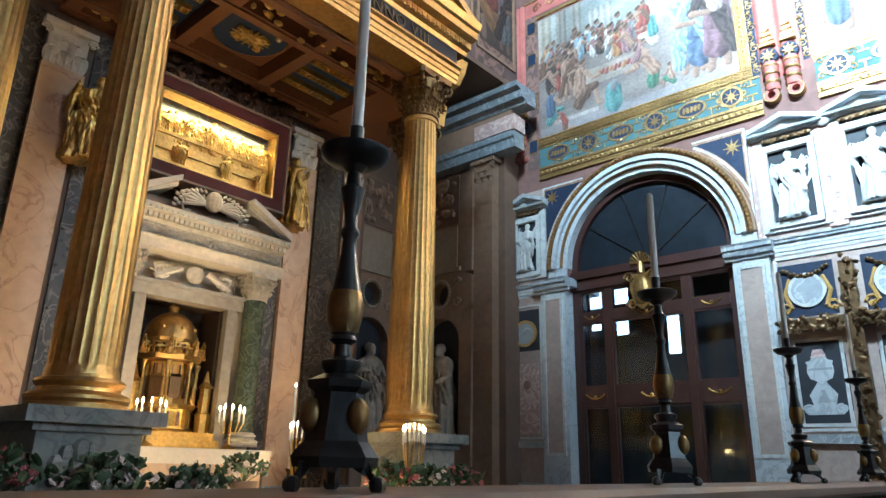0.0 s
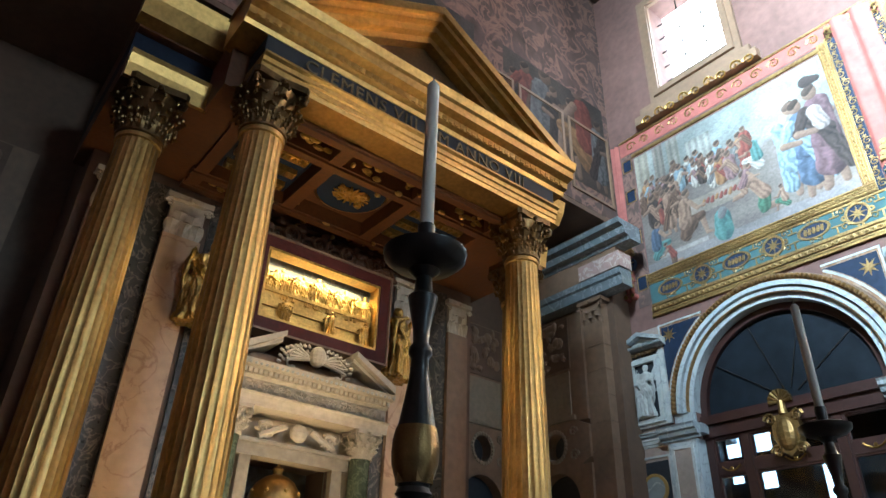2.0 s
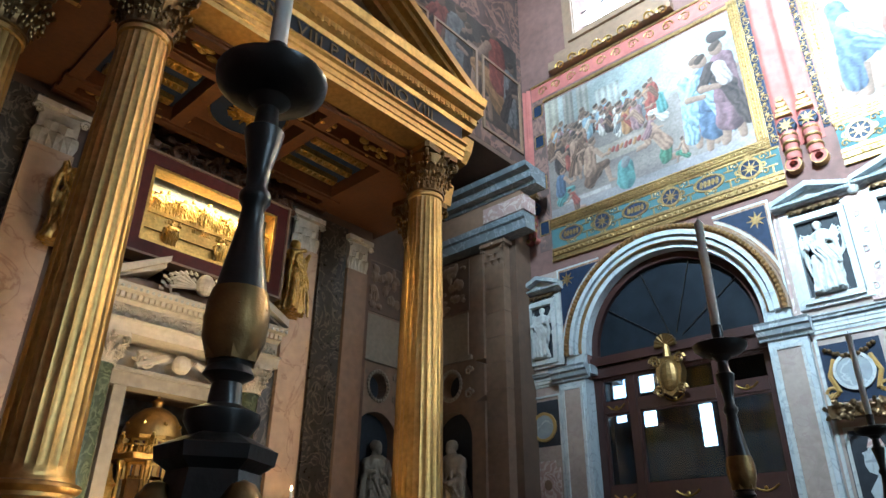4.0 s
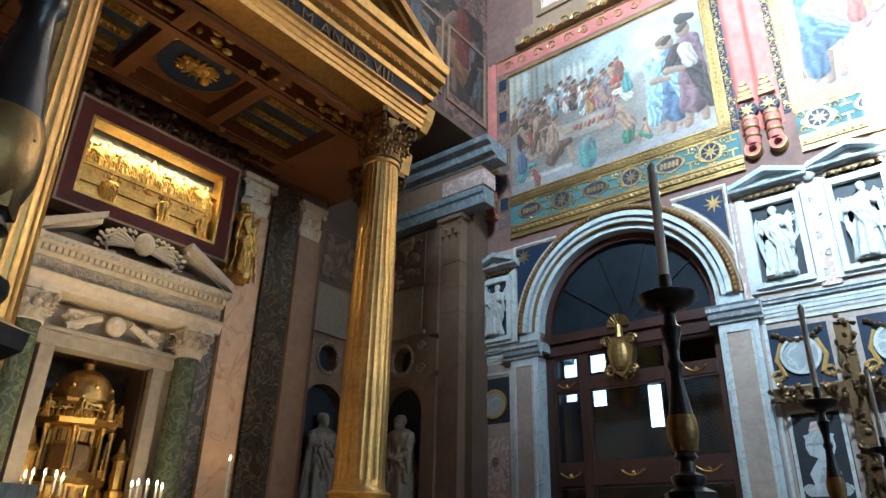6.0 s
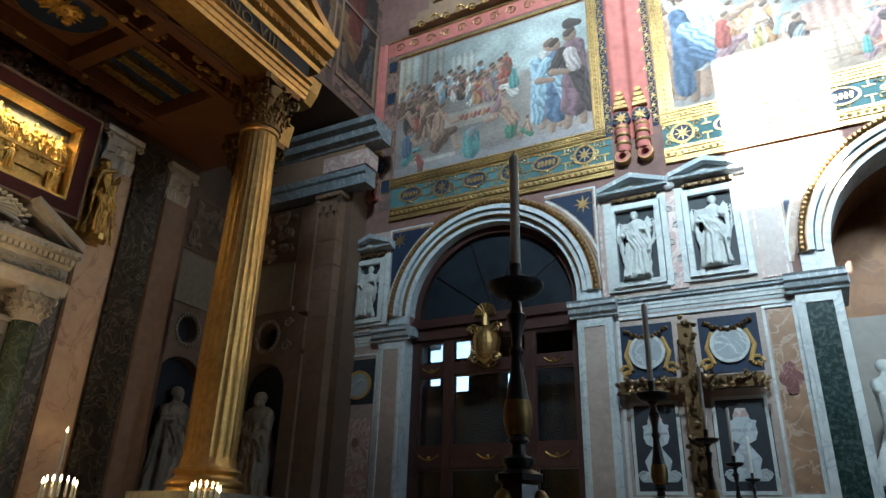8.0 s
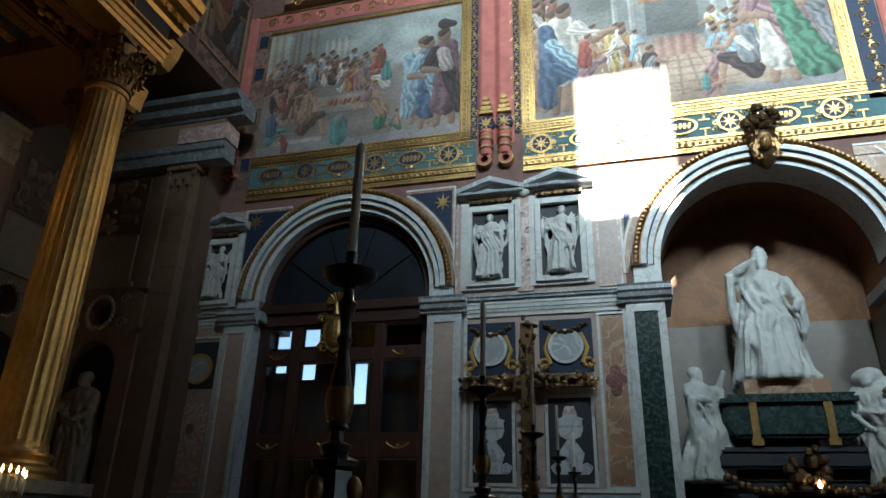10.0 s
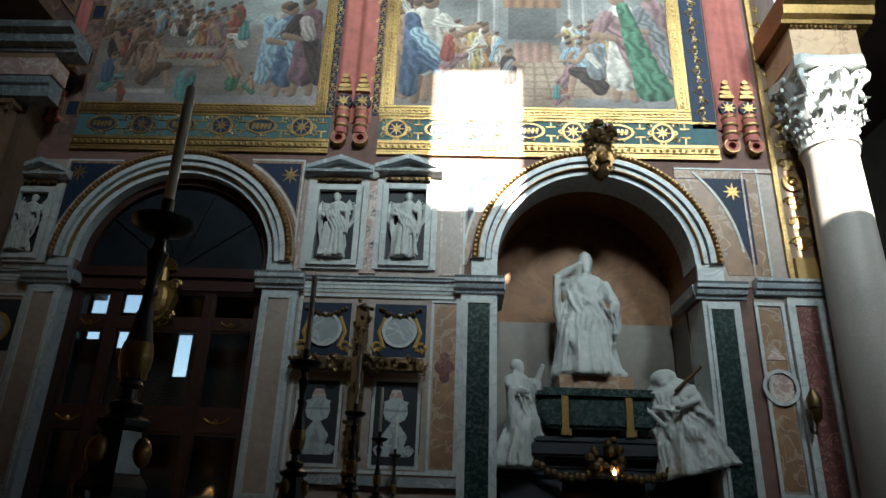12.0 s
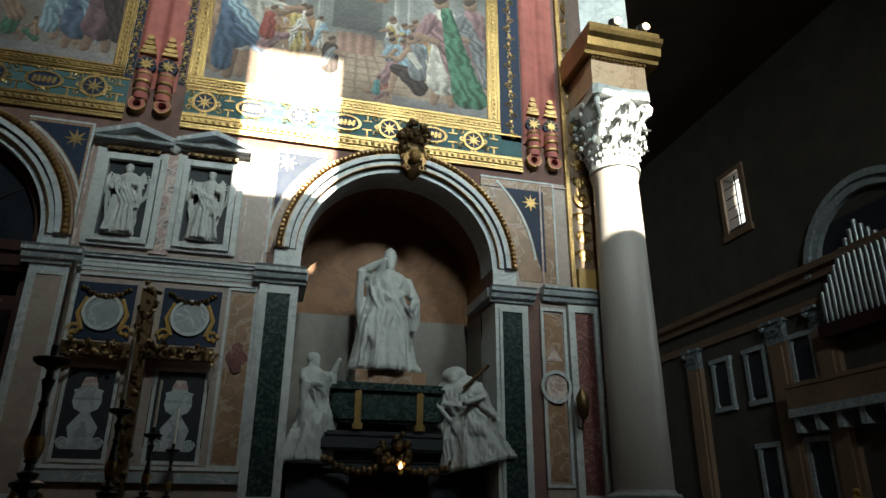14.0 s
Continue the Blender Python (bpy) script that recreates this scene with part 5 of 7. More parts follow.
def ornament_band(x0, x1, z0, z1, first, pitch, seed):
    """A teal band of gilded star rosettes and barred cartouches, with a ribbed gilt moulding under it."""
    t = thing("ornament_band", "teal painted band with gilded rosettes and cartouches over a gilt moulding", "wall ornament", "painted bands")
    part("ground", SB((x0, x1, z0, z1, 0, 0.012)), TEAL, t)
    bm = SB((x0, x1, z0 - 0.46, z0 - 0.39, 0, 0.09), (x0, x1, z0 - 0.36, z0 - 0.31, 0, 0.06), (x0, x1, z0 - 0.27, z0 - 0.13, 0, 0.07), (x0, x1, z0 - 0.09, z0, 0, 0.045), (x0, x1, z1 - 0.06, z1, 0.013, 0.04))
    for k in range(int((x1 - x0) / 0.17)):
        ball(bm, (x0 + 0.1 + k * 0.17, YS - 0.07, z0 - 0.2), 0.065, 0.04, 0.055, 6, 4)
    part("gilt_moulding", bm, WALLGOLD, t)
    zc, h = (z0 + z1) / 2, z1 - z0
    k0 = -int((first - x0) / pitch)
    k = k0
    while first + k * pitch < x1 - 0.3:
        c = first + k * pitch
        bm, bf = bmesh.new(), bmesh.new()
        if (k + seed) % 2 == 0:
            sp(bf, disc(c, zc, 0.36 * h, None, 20), 0.012, 0.022)
            ring_s(bm, c, zc, 0.33 * h, 0.42 * h, 0.012, 0.045, 22)
            sp(bm, star(c, zc, 0.32 * h, 8, 0.3), 0.022, 0.04)
            for sz in (-1, 1):
                ring_s(bm, c, zc + sz * 0.45 * h, 0.03, 0.09, 0.012, 0.035, 10)
            for sx in (-1, 1):
                ring_s(bm, c + sx * 0.45 * h, zc, 0.03, 0.08, 0.012, 0.035, 10)
                for sz in (-1, 1):
                    scroll(bm, lambda x, z: (x, YS - 0.028, z), c + sx * 0.36, zc + sz * 0.3 * h, 0.11, 1.1, sx * sz, 0.026)
        else:
            sp(bf, disc(c, zc, 0.37, 0.26 * h, 20), 0.012, 0.022)
            ring_s(bm, c, zc, 0.36, 0.44, 0.012, 0.045, 24, sq=0.56)
            for q in range(5):
                xq = c - 0.22 + 0.11 * q
                sp(bm, [(xq - 0.05, zc - 0.11 * h), (xq + 0.02, zc - 0.13 * h), (xq + 0.05, zc + 0.11 * h), (xq - 0.02, zc + 0.13 * h)], 0.022, 0.045)
            sb(bm, c - 0.27, c + 0.27, zc - 0.02, zc + 0.02, 0.022, 0.038)
            for sz in (-1, 1):
                for sx in (-1, 1):
                    scroll(bm, lambda x, z: (x, YS - 0.028, z), c + sx * 0.1, zc + sz * 0.38 * h, 0.085, 1.1, sx * sz, 0.024)
        e = c + pitch / 2
        for za, zb in ((zc + 0.16 * h, zc + 0.21 * h), (zc - 0.21 * h, zc - 0.16 * h)):
            sb(bm, e - 0.13, e + 0.13, za, zb, 0.012, 0.035)
        sb(bm, e - 0.02, e + 0.02, z0 + 0.02, zc - 0.21 * h, 0.012, 0.035)
        sb(bm, e - 0.02, e + 0.02, zc + 0.21 * h, z1 - 0.07, 0.012, 0.035)
        nm = "gilt_rosette" if (k + seed) % 2 == 0 else "gilt_cartouche"
        orn = part(nm, bm, WALLGOLD, t)
        part("blue_field", bf, BLUE, orn)
        k += 1


ornament_band(-11.2, -4.12, 10.97, 11.72, -4.9, 1.115, 0)
ornament_band(-2.78, 6.35, 10.97, 11.7, -2.29, 1.2, 0)


def vertical_ornament(x0, x1, z0, z1):
    t = thing("ornament_strip", "blue painted strip with gilded tendrils", "wall ornament", "painted strips")
    part("ground", SB((x0, x1, z0, z1, 0, 0.012)), BLUE, t)
    bm = bmesh.new()
    k = 0
    z = z0 + 0.15
    while z < z1:
        scroll(bm, lambda x, q: (x, YS - 0.025, q), (x0 + x1) / 2 + 0.04 * (-1) ** k, z, 0.13, 1.4, (-1) ** k, 0.024)
        sp(bm, star((x0 + x1) / 2, z + 0.17, 0.07, 6), 0.012, 0.03)
        z += 0.34
        k += 1
    part("tendril", bm, WALLGOLD, t)


vertical_ornament(-4.3, -4.08, 11.75, 17.4)
vertical_ornament(-3.0, -2.85, 11.75, 17.4)
vertical_ornament(5.74, 6.38, 11.5, 17.4)


def curtain(x0, x1, z0, z1):
    t = thing("painted_drapery", "red hanging drapery with gilded tassel ends", "drapery", "wall draperies")
    bm = bmesh.new()
    n = 40
    a, b, c, e = [], [], [], []
    for i in range(n + 1):
        u = i / n
        d = 0.06 + 0.045 * math.sin(u * 4 * math.pi - 0.6) + 0.015 * math.sin(u * 23)
        x = x0 + (x1 - x0) * u
        a.append(bm.verts.new((x, YS - d, z0)))
        b.append(bm.verts.new((x, YS - d - 0.01 * math.sin(u * 9), z1)))
        c.append(bm.verts.new((x, YS, z0)))
        e.append(bm.verts.new((x, YS, z1)))
    for i in range(n):
        bm.faces.new((a[i], a[i + 1], b[i + 1], b[i]))
        bm.faces.new((a[i], c[i], c[i + 1], a[i + 1]))
        bm.faces.new((b[i], b[i + 1], e[i + 1], e[i]))
    part("cloth", bm, CURTAIN, t, smooth=True)
    w = (x1 - x0) / 2
    for s in (0, 1):
        cx = x0 + w * (s + 0.5)
        r = w * 0.36
        tas = part("rolled_end", lathe(bmesh.new(), [(r * 0.9, -0.42), (r * 1.0, -0.3), (r * 0.86, -0.1), (r * 0.95, 0.1), (r * 1.05, 0.25), (r * 0.95, 0.4)], (cx, YS - 0.1, z0), 18), CURTAIN, t, smooth=True)
        for dz in (-0.24, 0.02, 0.24):
            part("gilt_ring", lathe(bmesh.new(), [(r * 1.0, dz), (r * 1.12, dz + 0.03), (r * 1.12, dz + 0.07), (r * 1.0, dz + 0.1)], (cx, YS - 0.1, z0), 18), WALLGOLD, tas)
        side_ = 1 if s else -1
        curl = part("curl", ring_s(bmesh.new(), cx + side_ * 0.04, z0 - 0.56, 0.1, r * 1.02, 0.0, 0.2, 22), CURTAIN, t)
        part("gilt_edge", ring_s(bmesh.new(), cx + side_ * 0.04, z0 - 0.56, r * 0.98, r * 1.1, 0.0, 0.215, 22), WALLGOLD, curl)
        bm = bmesh.new()
        zc = z0 + 0.62
        sp(bm, star(cx, zc, 0.21, 8, 0.4), 0.0, 0.19)
        sp(bm, [(cx - 0.2, zc + 0.32), (cx + 0.2, zc + 0.32), (cx + 0.17, zc + 0.42), (cx - 0.17, zc + 0.42)], 0, 0.19)
        for k in range(3):
            sp(bm, disc(cx, zc + 0.5 + 0.16 * k, 0.17 - 0.04 * k, 0.07, 10), 0, 0.19 + 0.003 * k)
        part("gilt_emblem", bm, WALLGOLD, t, "gilded star under a small tiara shape")
        part("blue_ground", sp2(disc(cx, zc, 0.235, 0.24, 14), 0, 0.15), BLUE, t)


curtain(-4.05, -3.02, 11.5, 17.6)
curtain(6.42, 7.5, 11.45, 17.6)
curtain(-12.05, -11.7, 12.0, 17.6)

pb = thing("painted_border", "brown painted wall border with small blue gilded panels", "wall ornament")
part("ground", SB((-11.68, -11.2, 11.0, 17.0, 0, 0.01)), DARKFRESCO, pb)
for z in (11.6, 13.3, 15.0, 16.3):
    field = part("blue_panel", SB((-11.6, -11.28, z, z + 0.45, 0.01, 0.02)), BLUE, pb)
    part("gilt_edge", sframe(bmesh.new(), -11.63, -11.25, z - 0.03, z + 0.48, 0.035, 0.01, 0.03), WALLGOLD, field)
rb = thing("painted_red_band", "red painted band with gilded scrolls above the paintings", "wall ornament")
part("ground", SB((-11.68, 7.5, 17.02, 17.6, 0, 0.012)), CURTAIN, rb)
part("gilt_line", SB((-11.2, -4.3, 16.78, 16.9, 0.0, 0.05), (-11.68, 7.5, 17.6, 17.68, 0.0, 0.05)), WALLGOLD, rb)
for k in range(15):
    part("gilt_scroll", (lambda b_: (scroll(b_, lambda x, z: (x, YS - 0.03, z), -11.2 + 0.6 * k, 17.3, 0.2, 1.3, (-1) ** k, 0.03), b_)[1])(bmesh.new()), WALLGOLD, rb)

es = thing("painted_end_strip", "red painted wall strip with a small roundel", "wall panel")
part("strip", B((-12.1, -12.06, 19.2, 19.98, 0, 14.4)), PLASTER, es)
part("roundel", lathe(bmesh.new(), [(0.05, 0), (0.3, 0.01), (0.32, 0.04), (0.2, 0.05)], (0, 0, 0), 18), ROSE, es)
es.children[-1].matrix_basis = pose(-12.06, 19.6, 6.2, 0, 90, 0)

# gilded pilaster strip at the end of the wall
gp = thing("gilded_pilaster", "gilded pilaster strip with carved arabesques", "pilaster")
part("strip", SB((7.66, 8.5, 7.15, 18.0, 0, 0.06)), BROWNSTONE, gp)
for xa in (7.62, 8.42):
    part("edging", SB((xa, xa + 0.12, 7.15, 18.0, 0, 0.12)), WALLGOLD, gp)
part("foot", SB((7.78, 8.38, 7.15, 7.75, 0.06, 0.2)), OCHRE, gp)
bm = bmesh.new()
for k in range(17):
    z = 8.2 + k * 0.56
    if k % 4 == 3:
        ring_s(bm, 8.08, z, 0.14, 0.26, 0.06, 0.13, 16)
        ball(bm, (8.08, YS - 0.12, z), 0.1, 0.06, 0.1, 8, 5)
    else:
        for s in (-1, 1):
            scroll(bm, lambda x, q: (x, YS - 0.09, q), 8.08 + s * 0.15, z, 0.14, 1.3, s * (-1) ** k, 0.032)
        m = Matrix.Translation((8.08, YS - 0.08, z - 0.2)) @ Matrix.Rotation(math.pi, 4, "Z")
        leaf_strip(bm, m, 0.3, 0.42, 0.08, 0.025)
part("arabesque", bm, WALLGOLD, gp)

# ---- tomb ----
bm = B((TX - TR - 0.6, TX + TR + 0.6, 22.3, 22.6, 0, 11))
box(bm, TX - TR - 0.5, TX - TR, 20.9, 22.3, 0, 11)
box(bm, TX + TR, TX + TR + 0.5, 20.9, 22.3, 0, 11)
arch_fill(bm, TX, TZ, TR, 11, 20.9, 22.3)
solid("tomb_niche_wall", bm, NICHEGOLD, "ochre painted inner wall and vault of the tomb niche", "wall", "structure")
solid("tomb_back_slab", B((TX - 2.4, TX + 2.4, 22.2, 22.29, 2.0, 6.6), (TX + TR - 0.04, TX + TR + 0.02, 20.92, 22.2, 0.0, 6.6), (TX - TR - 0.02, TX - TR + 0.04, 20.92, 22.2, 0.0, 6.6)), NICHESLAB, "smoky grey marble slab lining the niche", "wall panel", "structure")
key = thing("keystone_mask", "dark bronze keystone with a carved bouquet and head", "keystone")
part("corbel", lathe(bmesh.new(), [(0.08, 0), (0.22, 0.15), (0.3, 0.5), (0.36, 0.75), (0.3, 0.9)], (3.12, 19.72, 9.75), 14), BRONZE, key, smooth=True)
rnd = random.Random(9)
bm = bmesh.new()
for k in range(46):
    a, q = rnd.uniform(0, 6.28), rnd.random()
    ball(bm, (3.12 + 0.42 * q ** 0.5 * math.cos(a), 19.62 + rnd.uniform(-0.2, 0.15), 10.95 + 0.42 * q ** 0.5 * math.sin(a)), rnd.uniform(0.06, 0.13), u=6, v=4)
for k in range(40):
    a, q = rnd.uniform(0, 6.28), rnd.uniform(0.25, 0.47)
    m = Matrix.Translation((3.12 + q * math.cos(a), 19.6 + rnd.uniform(-0.2, 0.1), 10.92 + q * math.sin(a) * 0.95)) @ Euler((rnd.uniform(-1, 1), a, rnd.uniform(-1, 1))).to_matrix().to_4x4()
    leaf_strip(bm, m, 0.1, 0.17, 0.06, 0.02)
part("bouquet", bm, BRONZE, key)
bm = bmesh.new()
ball(bm, (3.12, 19.4, 10.28), 0.15, 0.13, 0.2, 10, 7)
ball(bm, (3.12, 19.29, 10.26), 0.035, 0.05, 0.06, 6, 4)
for s in (-1, 1):
    ball(bm, (3.12 + s * 0.07, 19.3, 10.33), 0.035, 0.03, 0.025, 6, 4)
    scroll(bm, lambda x, z: (x, 19.42, z), 3.12 + s * 0.24, 10.2, 0.12, 1.3, s, 0.04)
    scroll(bm, lambda x, z: (x, 19.42, z), 3.12 + s * 0.2, 9.92, 0.1, 1.3, s, 0.035)
    for k in range(5):
        tube(bm, [(3.12 + s * (0.1 + 0.02 * k), 19.4, 10.42 - 0.03 * k), (3.12 + s * (0.22 + 0.02 * k), 19.38, 10.36 - 0.06 * k), (3.12 + s * 0.2, 19.38, 10.18 - 0.06 * k)], 0.03, 5, 0.015)
part("carved_mask", bm, BEADGOLD, key, "gilded bronze mask with curling hair", smooth=True)
tomb = thing("tomb_monument", "grey marble tomb base with dark green sarcophagus and gilt straps", "tomb")
CY = 20.75
for blk in ((1.15, 4.75, 20.2, 22.2, 2.9, 3.2), (1.3, 4.6, 20.3, 22.2, 3.2, 3.35), (0.6, 2.0, 20.5, 22.2, 0, 2.45), (3.9, 5.3, 20.5, 22.2, 0, 2.45), (0.5, 5.4, 20.45, 22.2, 2.45, 2.62), (1.4, 4.5, 20.5, 22.2, 2.62, 2.9)):
    bm = B(blk)
    bmesh.ops.bevel(bm, geom=bm.edges[:], offset=0.05, segments=2, affect="EDGES")
    part("base_block", bm, SLATE, tomb, "dark grey marble base block", smooth=True)
part("doorway", B((2.0, 3.9, 21.6, 22.2, 0, 2.45)), WOOD, tomb, "dark doorway under the tomb")
bm = bmesh.new()
prof = [(-1.3, 3.55), (-1.45, 3.78), (-1.47, 4.1), (-1.38, 4.28), (1.28, 4.28), (1.37, 4.1), (1.35, 3.78), (1.2, 3.55)]
prism(bm, [(TX + a, b) for a, b in prof], lambda x, z: (x, 20.35, z), lambda x, z: (x, 21.7, z))
bmesh.ops.bevel(bm, geom=bm.edges[:], offset=0.07, segments=2, affect="EDGES")
part("sarcophagus", bm, GREEN, tomb, "dark green marble sarcophagus", smooth=True)
part("lid", B((1.45, 4.36, 20.28, 21.8, 4.3, 4.4), (1.6, 4.2, 20.4, 21.7, 4.4, 4.5)), GREEN, tomb)
for x in (2.1, 3.6):
    part("gilt_strap", B((x - 0.08, x + 0.08, 20.3, 20.36, 3.5, 4.33), (x - 0.12, x + 0.12, 20.26, 20.34, 3.38, 3.52)), KEYBRONZE, tomb, "gilt bronze strap")
part("plinth", B((2.0, 3.75, 20.4, 21.6, 4.5, 4.8)), ORANGE, tomb, "orange marble plinth of the statue")
bm = bmesh.new()
for k in range(25):
    s = (k - 12) / 12
    ball(bm, (TX + 1.55 * s, 20.12, 2.72 - 0.36 * (1 - abs(2 * abs(s) - 1) ** 2) * 0.8 + (0.02 if k % 2 else -0.02)), 0.1, 0.09, 0.1, 7, 5)
for k in range(16):
    ball(bm, (TX + rnd.uniform(-0.38, 0.38), 20.1 + rnd.uniform(-0.1, 0.05), 2.95 + rnd.uniform(-0.3, 0.35)), rnd.uniform(0.08, 0.15), u=7, v=5)
part("garland", bm, BRONZE, tomb, "dark bronze garland with a crest")
solid("papal_statue", fused(moved(figure(3.25, 21, ((-0.05, -0.12, 0.9), (0.17, -0.16, 0.5)), 1.2, 0.25, mitre=True, cape=True), Matrix.Translation((2.8, 20.95, 4.8))), 0.03), STATUE, "white marble statue of an enthroned figure with raised arm", "statue", smooth=True)
solid("mourning_statue", fused(moved(figure(2.6, 22, ((-0.1, -0.16, 0.66), (0.24, -0.12, 0.95)), 1.45, 0.3), Matrix.Translation((1.02, 20.55, 2.62)) @ Matrix.Rotation(0.9, 4, "Z")), 0.03), STATUE, "shaded white marble statue with a staff beside the tomb", "statue", smooth=True)
solid("hooded_statue", fused(moved(figure(2.5, 23, ((-0.3, -0.16, 0.72), (0.06, -0.22, 0.6)), 1.2, 0.3, hood=True, cape=True), Matrix.Translation((5.05, 20.4, 2.62)) @ Matrix.Rotation(-0.22, 4, "Y") @ Matrix.Rotation(-0.5, 4, "Z") @ Matrix.Diagonal((1.55, 1.3, 0.97, 1))), 0.03), STATUE, "white marble seated hooded statue holding a cross", "statue", smooth=True)
solid("statue_cross", tube(bmesh.new(), [(4.6, 19.95, 4.4), (5.25, 20.0, 5.0)], 0.05, 6), BRONZE, "dark cross held by the hooded statue", "cross")
lamp = thing("vigil_lamp", "small burning lamp before the tomb door", "lamp")
part("cup", lathe(bmesh.new(), [(0.02, 0), (0.07, 0.05), (0.06, 0.14)], (3.1, 20.0, 2.35), 10), GOLD, lamp)
part("chain", tube(bmesh.new(), [(3.1, 20.0, 2.45), (3.1, 20.12, 2.75)], 0.01, 4), GOLD, lamp)
part("flame", lathe(bmesh.new(), [(0.01, 0), (0.05, 0.04), (0.03, 0.1), (0.005, 0.16)], (3.1, 20.0, 2.5), 8), FLAME, lamp)

# ---- great column at the crossing ----
gc = thing("crossing_column", "tall grey marble column with a white Corinthian capital", "column")
GX, GY = 8.75, 19.15
part("pedestal", B((GX - 1.1, GX + 1.1, GY - 1.0, GY + 0.84, 0, 1.5)), GREY, gc)
part("base", column_base((GX, GY, 1.5), 0.68, 0.6), WHITE, gc, smooth=True)
part("shaft", lathe(bmesh.new(), [(0.7, 0), (0.69, 2.5), (0.66, 5), (0.61, 8.0), (0.65, 8.1), (0.65, 8.22)], (GX, GY, 2.1), 40), mat("grey_granite_shaft", (0.42, 0.38, 0.35), 0.35, 0, 0.2, 18, 0.03), gc, smooth=True)
capital(gc, (GX, GY, 10.3), 0.63, 2.4, WHITE)
ent = thing("column_entablature", "projecting gilded and marble entablature block over the column", "entablature")
part("block", B((GX - 0.85, GX + 0.85, GY - 0.75, YS, 12.7, 13.6)), PINK, ent)
bm = bmesh.new()
mould(bm, [(0, 0), (0.15, 0), (0.18, 0.1), (0.34, 0.16), (0.38, 0.4), (0.5, 0.5), (0.55, 0.62), (0, 0.62)], (GX - 1.1, GY - 0.75, 13.62), (GX + 1.2, GY - 0.75, 13.62), (0, -1, 0))
box(bm, GX - 1.1, GX + 1.2, GY - 0.75, YS, 13.62, 14.24)
part("cornice", bm, KEYBRONZE, ent, "dark gilded moulded cornice")
bm = bmesh.new()
for k in range(14):
    ball(bm, (GX - 0.8 + k * 0.123, GY - 0.8, 13.6), 0.06, u=6, v=4)
box(bm, GX - 1.05, GX + 1.15, GY - 1.2, YS, 14.25, 14.47)
part("gilt_course", bm, KEYBRONZE, ent, "gilded egg moulding and top course")
part("upper_shaft", B((GX - 0.8, GX + 0.8, GY - 0.2, YS, 14.47, 20)), WHITE, ent)
for k, x in enumerate((8.55, 9.45)):
    fl = thing("floodlight", "small lit floodlight on the cornice", "floodlight", "cornice floodlights")
    part("housing", lathe(bmesh.new(), [(0.1, 0), (0.15, 0.05), (0.15, 0.28), (0.05, 0.34)], (x, GY - 1.05, 14.47), 12), IRON, fl, smooth=True)
    part("lens", ball(bmesh.new(), (x + 0.06, GY - 1.21, 14.67), 0.11, 0.05, 0.11, 10, 7), LAMPGLOW, fl)
    part("cable", tube(bmesh.new(), [(x, GY - 1.0, 14.52), (x - 0.2, GY - 0.95, 14.5), (x - 0.35, GY - 0.85, 14.49)], 0.02, 5), IRON, fl)


# ---- gilded canopy over the altar ----
COLS = [(-10.02, 6.25), (-10.22, 13.17), (-11.72, 4.54), (-11.95, 14.7)]
for x, y in COLS:
    t = thing("gilded_column", "fluted gilt bronze column on a carved grey pedestal", "column", "altar columns")
    ped = part("pedestal", B((x - 0.82, x + 0.82, y - 0.82, y + 0.82, 0, 0.35), (x - 0.68, x + 0.68, y - 0.68, y + 0.68, 0.35, 1.78), (x - 0.76, x + 0.76, y - 0.76, y + 0.76, 1.78, 1.88), (x - 0.9, x + 0.9, y - 0.9, y + 0.9, 1.88, 2.08)), PEDGREY, t, "greenish grey marble pedestal")
    bm = bmesh.new()
    for k in range(18):
        ball(bm, (x + 0.68, y + rnd.uniform(-0.45, 0.45), 0.75 + rnd.uniform(0, 0.85)), 0.06, rnd.uniform(0.06, 0.14), rnd.uniform(0.06, 0.16), 6, 5)
    for k in range(18):
        ball(bm, (x + rnd.uniform(-0.45, 0.45), y - 0.68, 0.75 + rnd.uniform(0, 0.85)), rnd.uniform(0.06, 0.14), 0.06, rnd.uniform(0.06, 0.16), 6, 5)
    part("carved_relief", bm, PEDGREY, ped)
    part("base", column_base((x, y, 2.08), 0.47, 0.48), GILT_BRONZE, t, smooth=True)
    part("shaft", fluted_shaft((x, y, 2.56), 0.47, 0.385, 6.97), GILT_BRONZE, t, smooth=True)
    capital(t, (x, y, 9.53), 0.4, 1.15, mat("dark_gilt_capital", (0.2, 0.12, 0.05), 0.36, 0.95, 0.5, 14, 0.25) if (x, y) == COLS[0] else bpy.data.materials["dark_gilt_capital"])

can = thing("canopy_entablature", "gilt bronze entablature and pediment with a dark inscribed frieze", "canopy")
Y0, Y1, XF = 5.8, 13.6, -9.55
ARC = [(0, 0), (0.0, 0.0), (0.02, 0.1), (0.05, 0.11), (0.06, 0.23), (0.1, 0.25), (0.11, 0.35), (0.18, 0.39), (0.18, 0.44), (-0.9, 0.44), (-0.9, 0)]
COR = [(-0.9, 0), (0.06, 0), (0.1, 0.1), (0.22, 0.14), (0.24, 0.3), (0.44, 0.34), (0.46, 0.52), (0.53, 0.56), (0.6, 0.74), (-0.9, 0.74)]
part("architrave", mould(bmesh.new(), ARC[1:], (XF - 0.12, Y0, 10.68), (XF - 0.12, Y1 + 0.25, 10.68), (1, 0, 0)), GILT_BRONZE, can)
part("frieze", B((-10.4, XF - 0.08, Y0 + 0.02, Y1 + 0.2, 11.12, 11.62)), SLATE, can, "dark blue frieze with gilded letters")
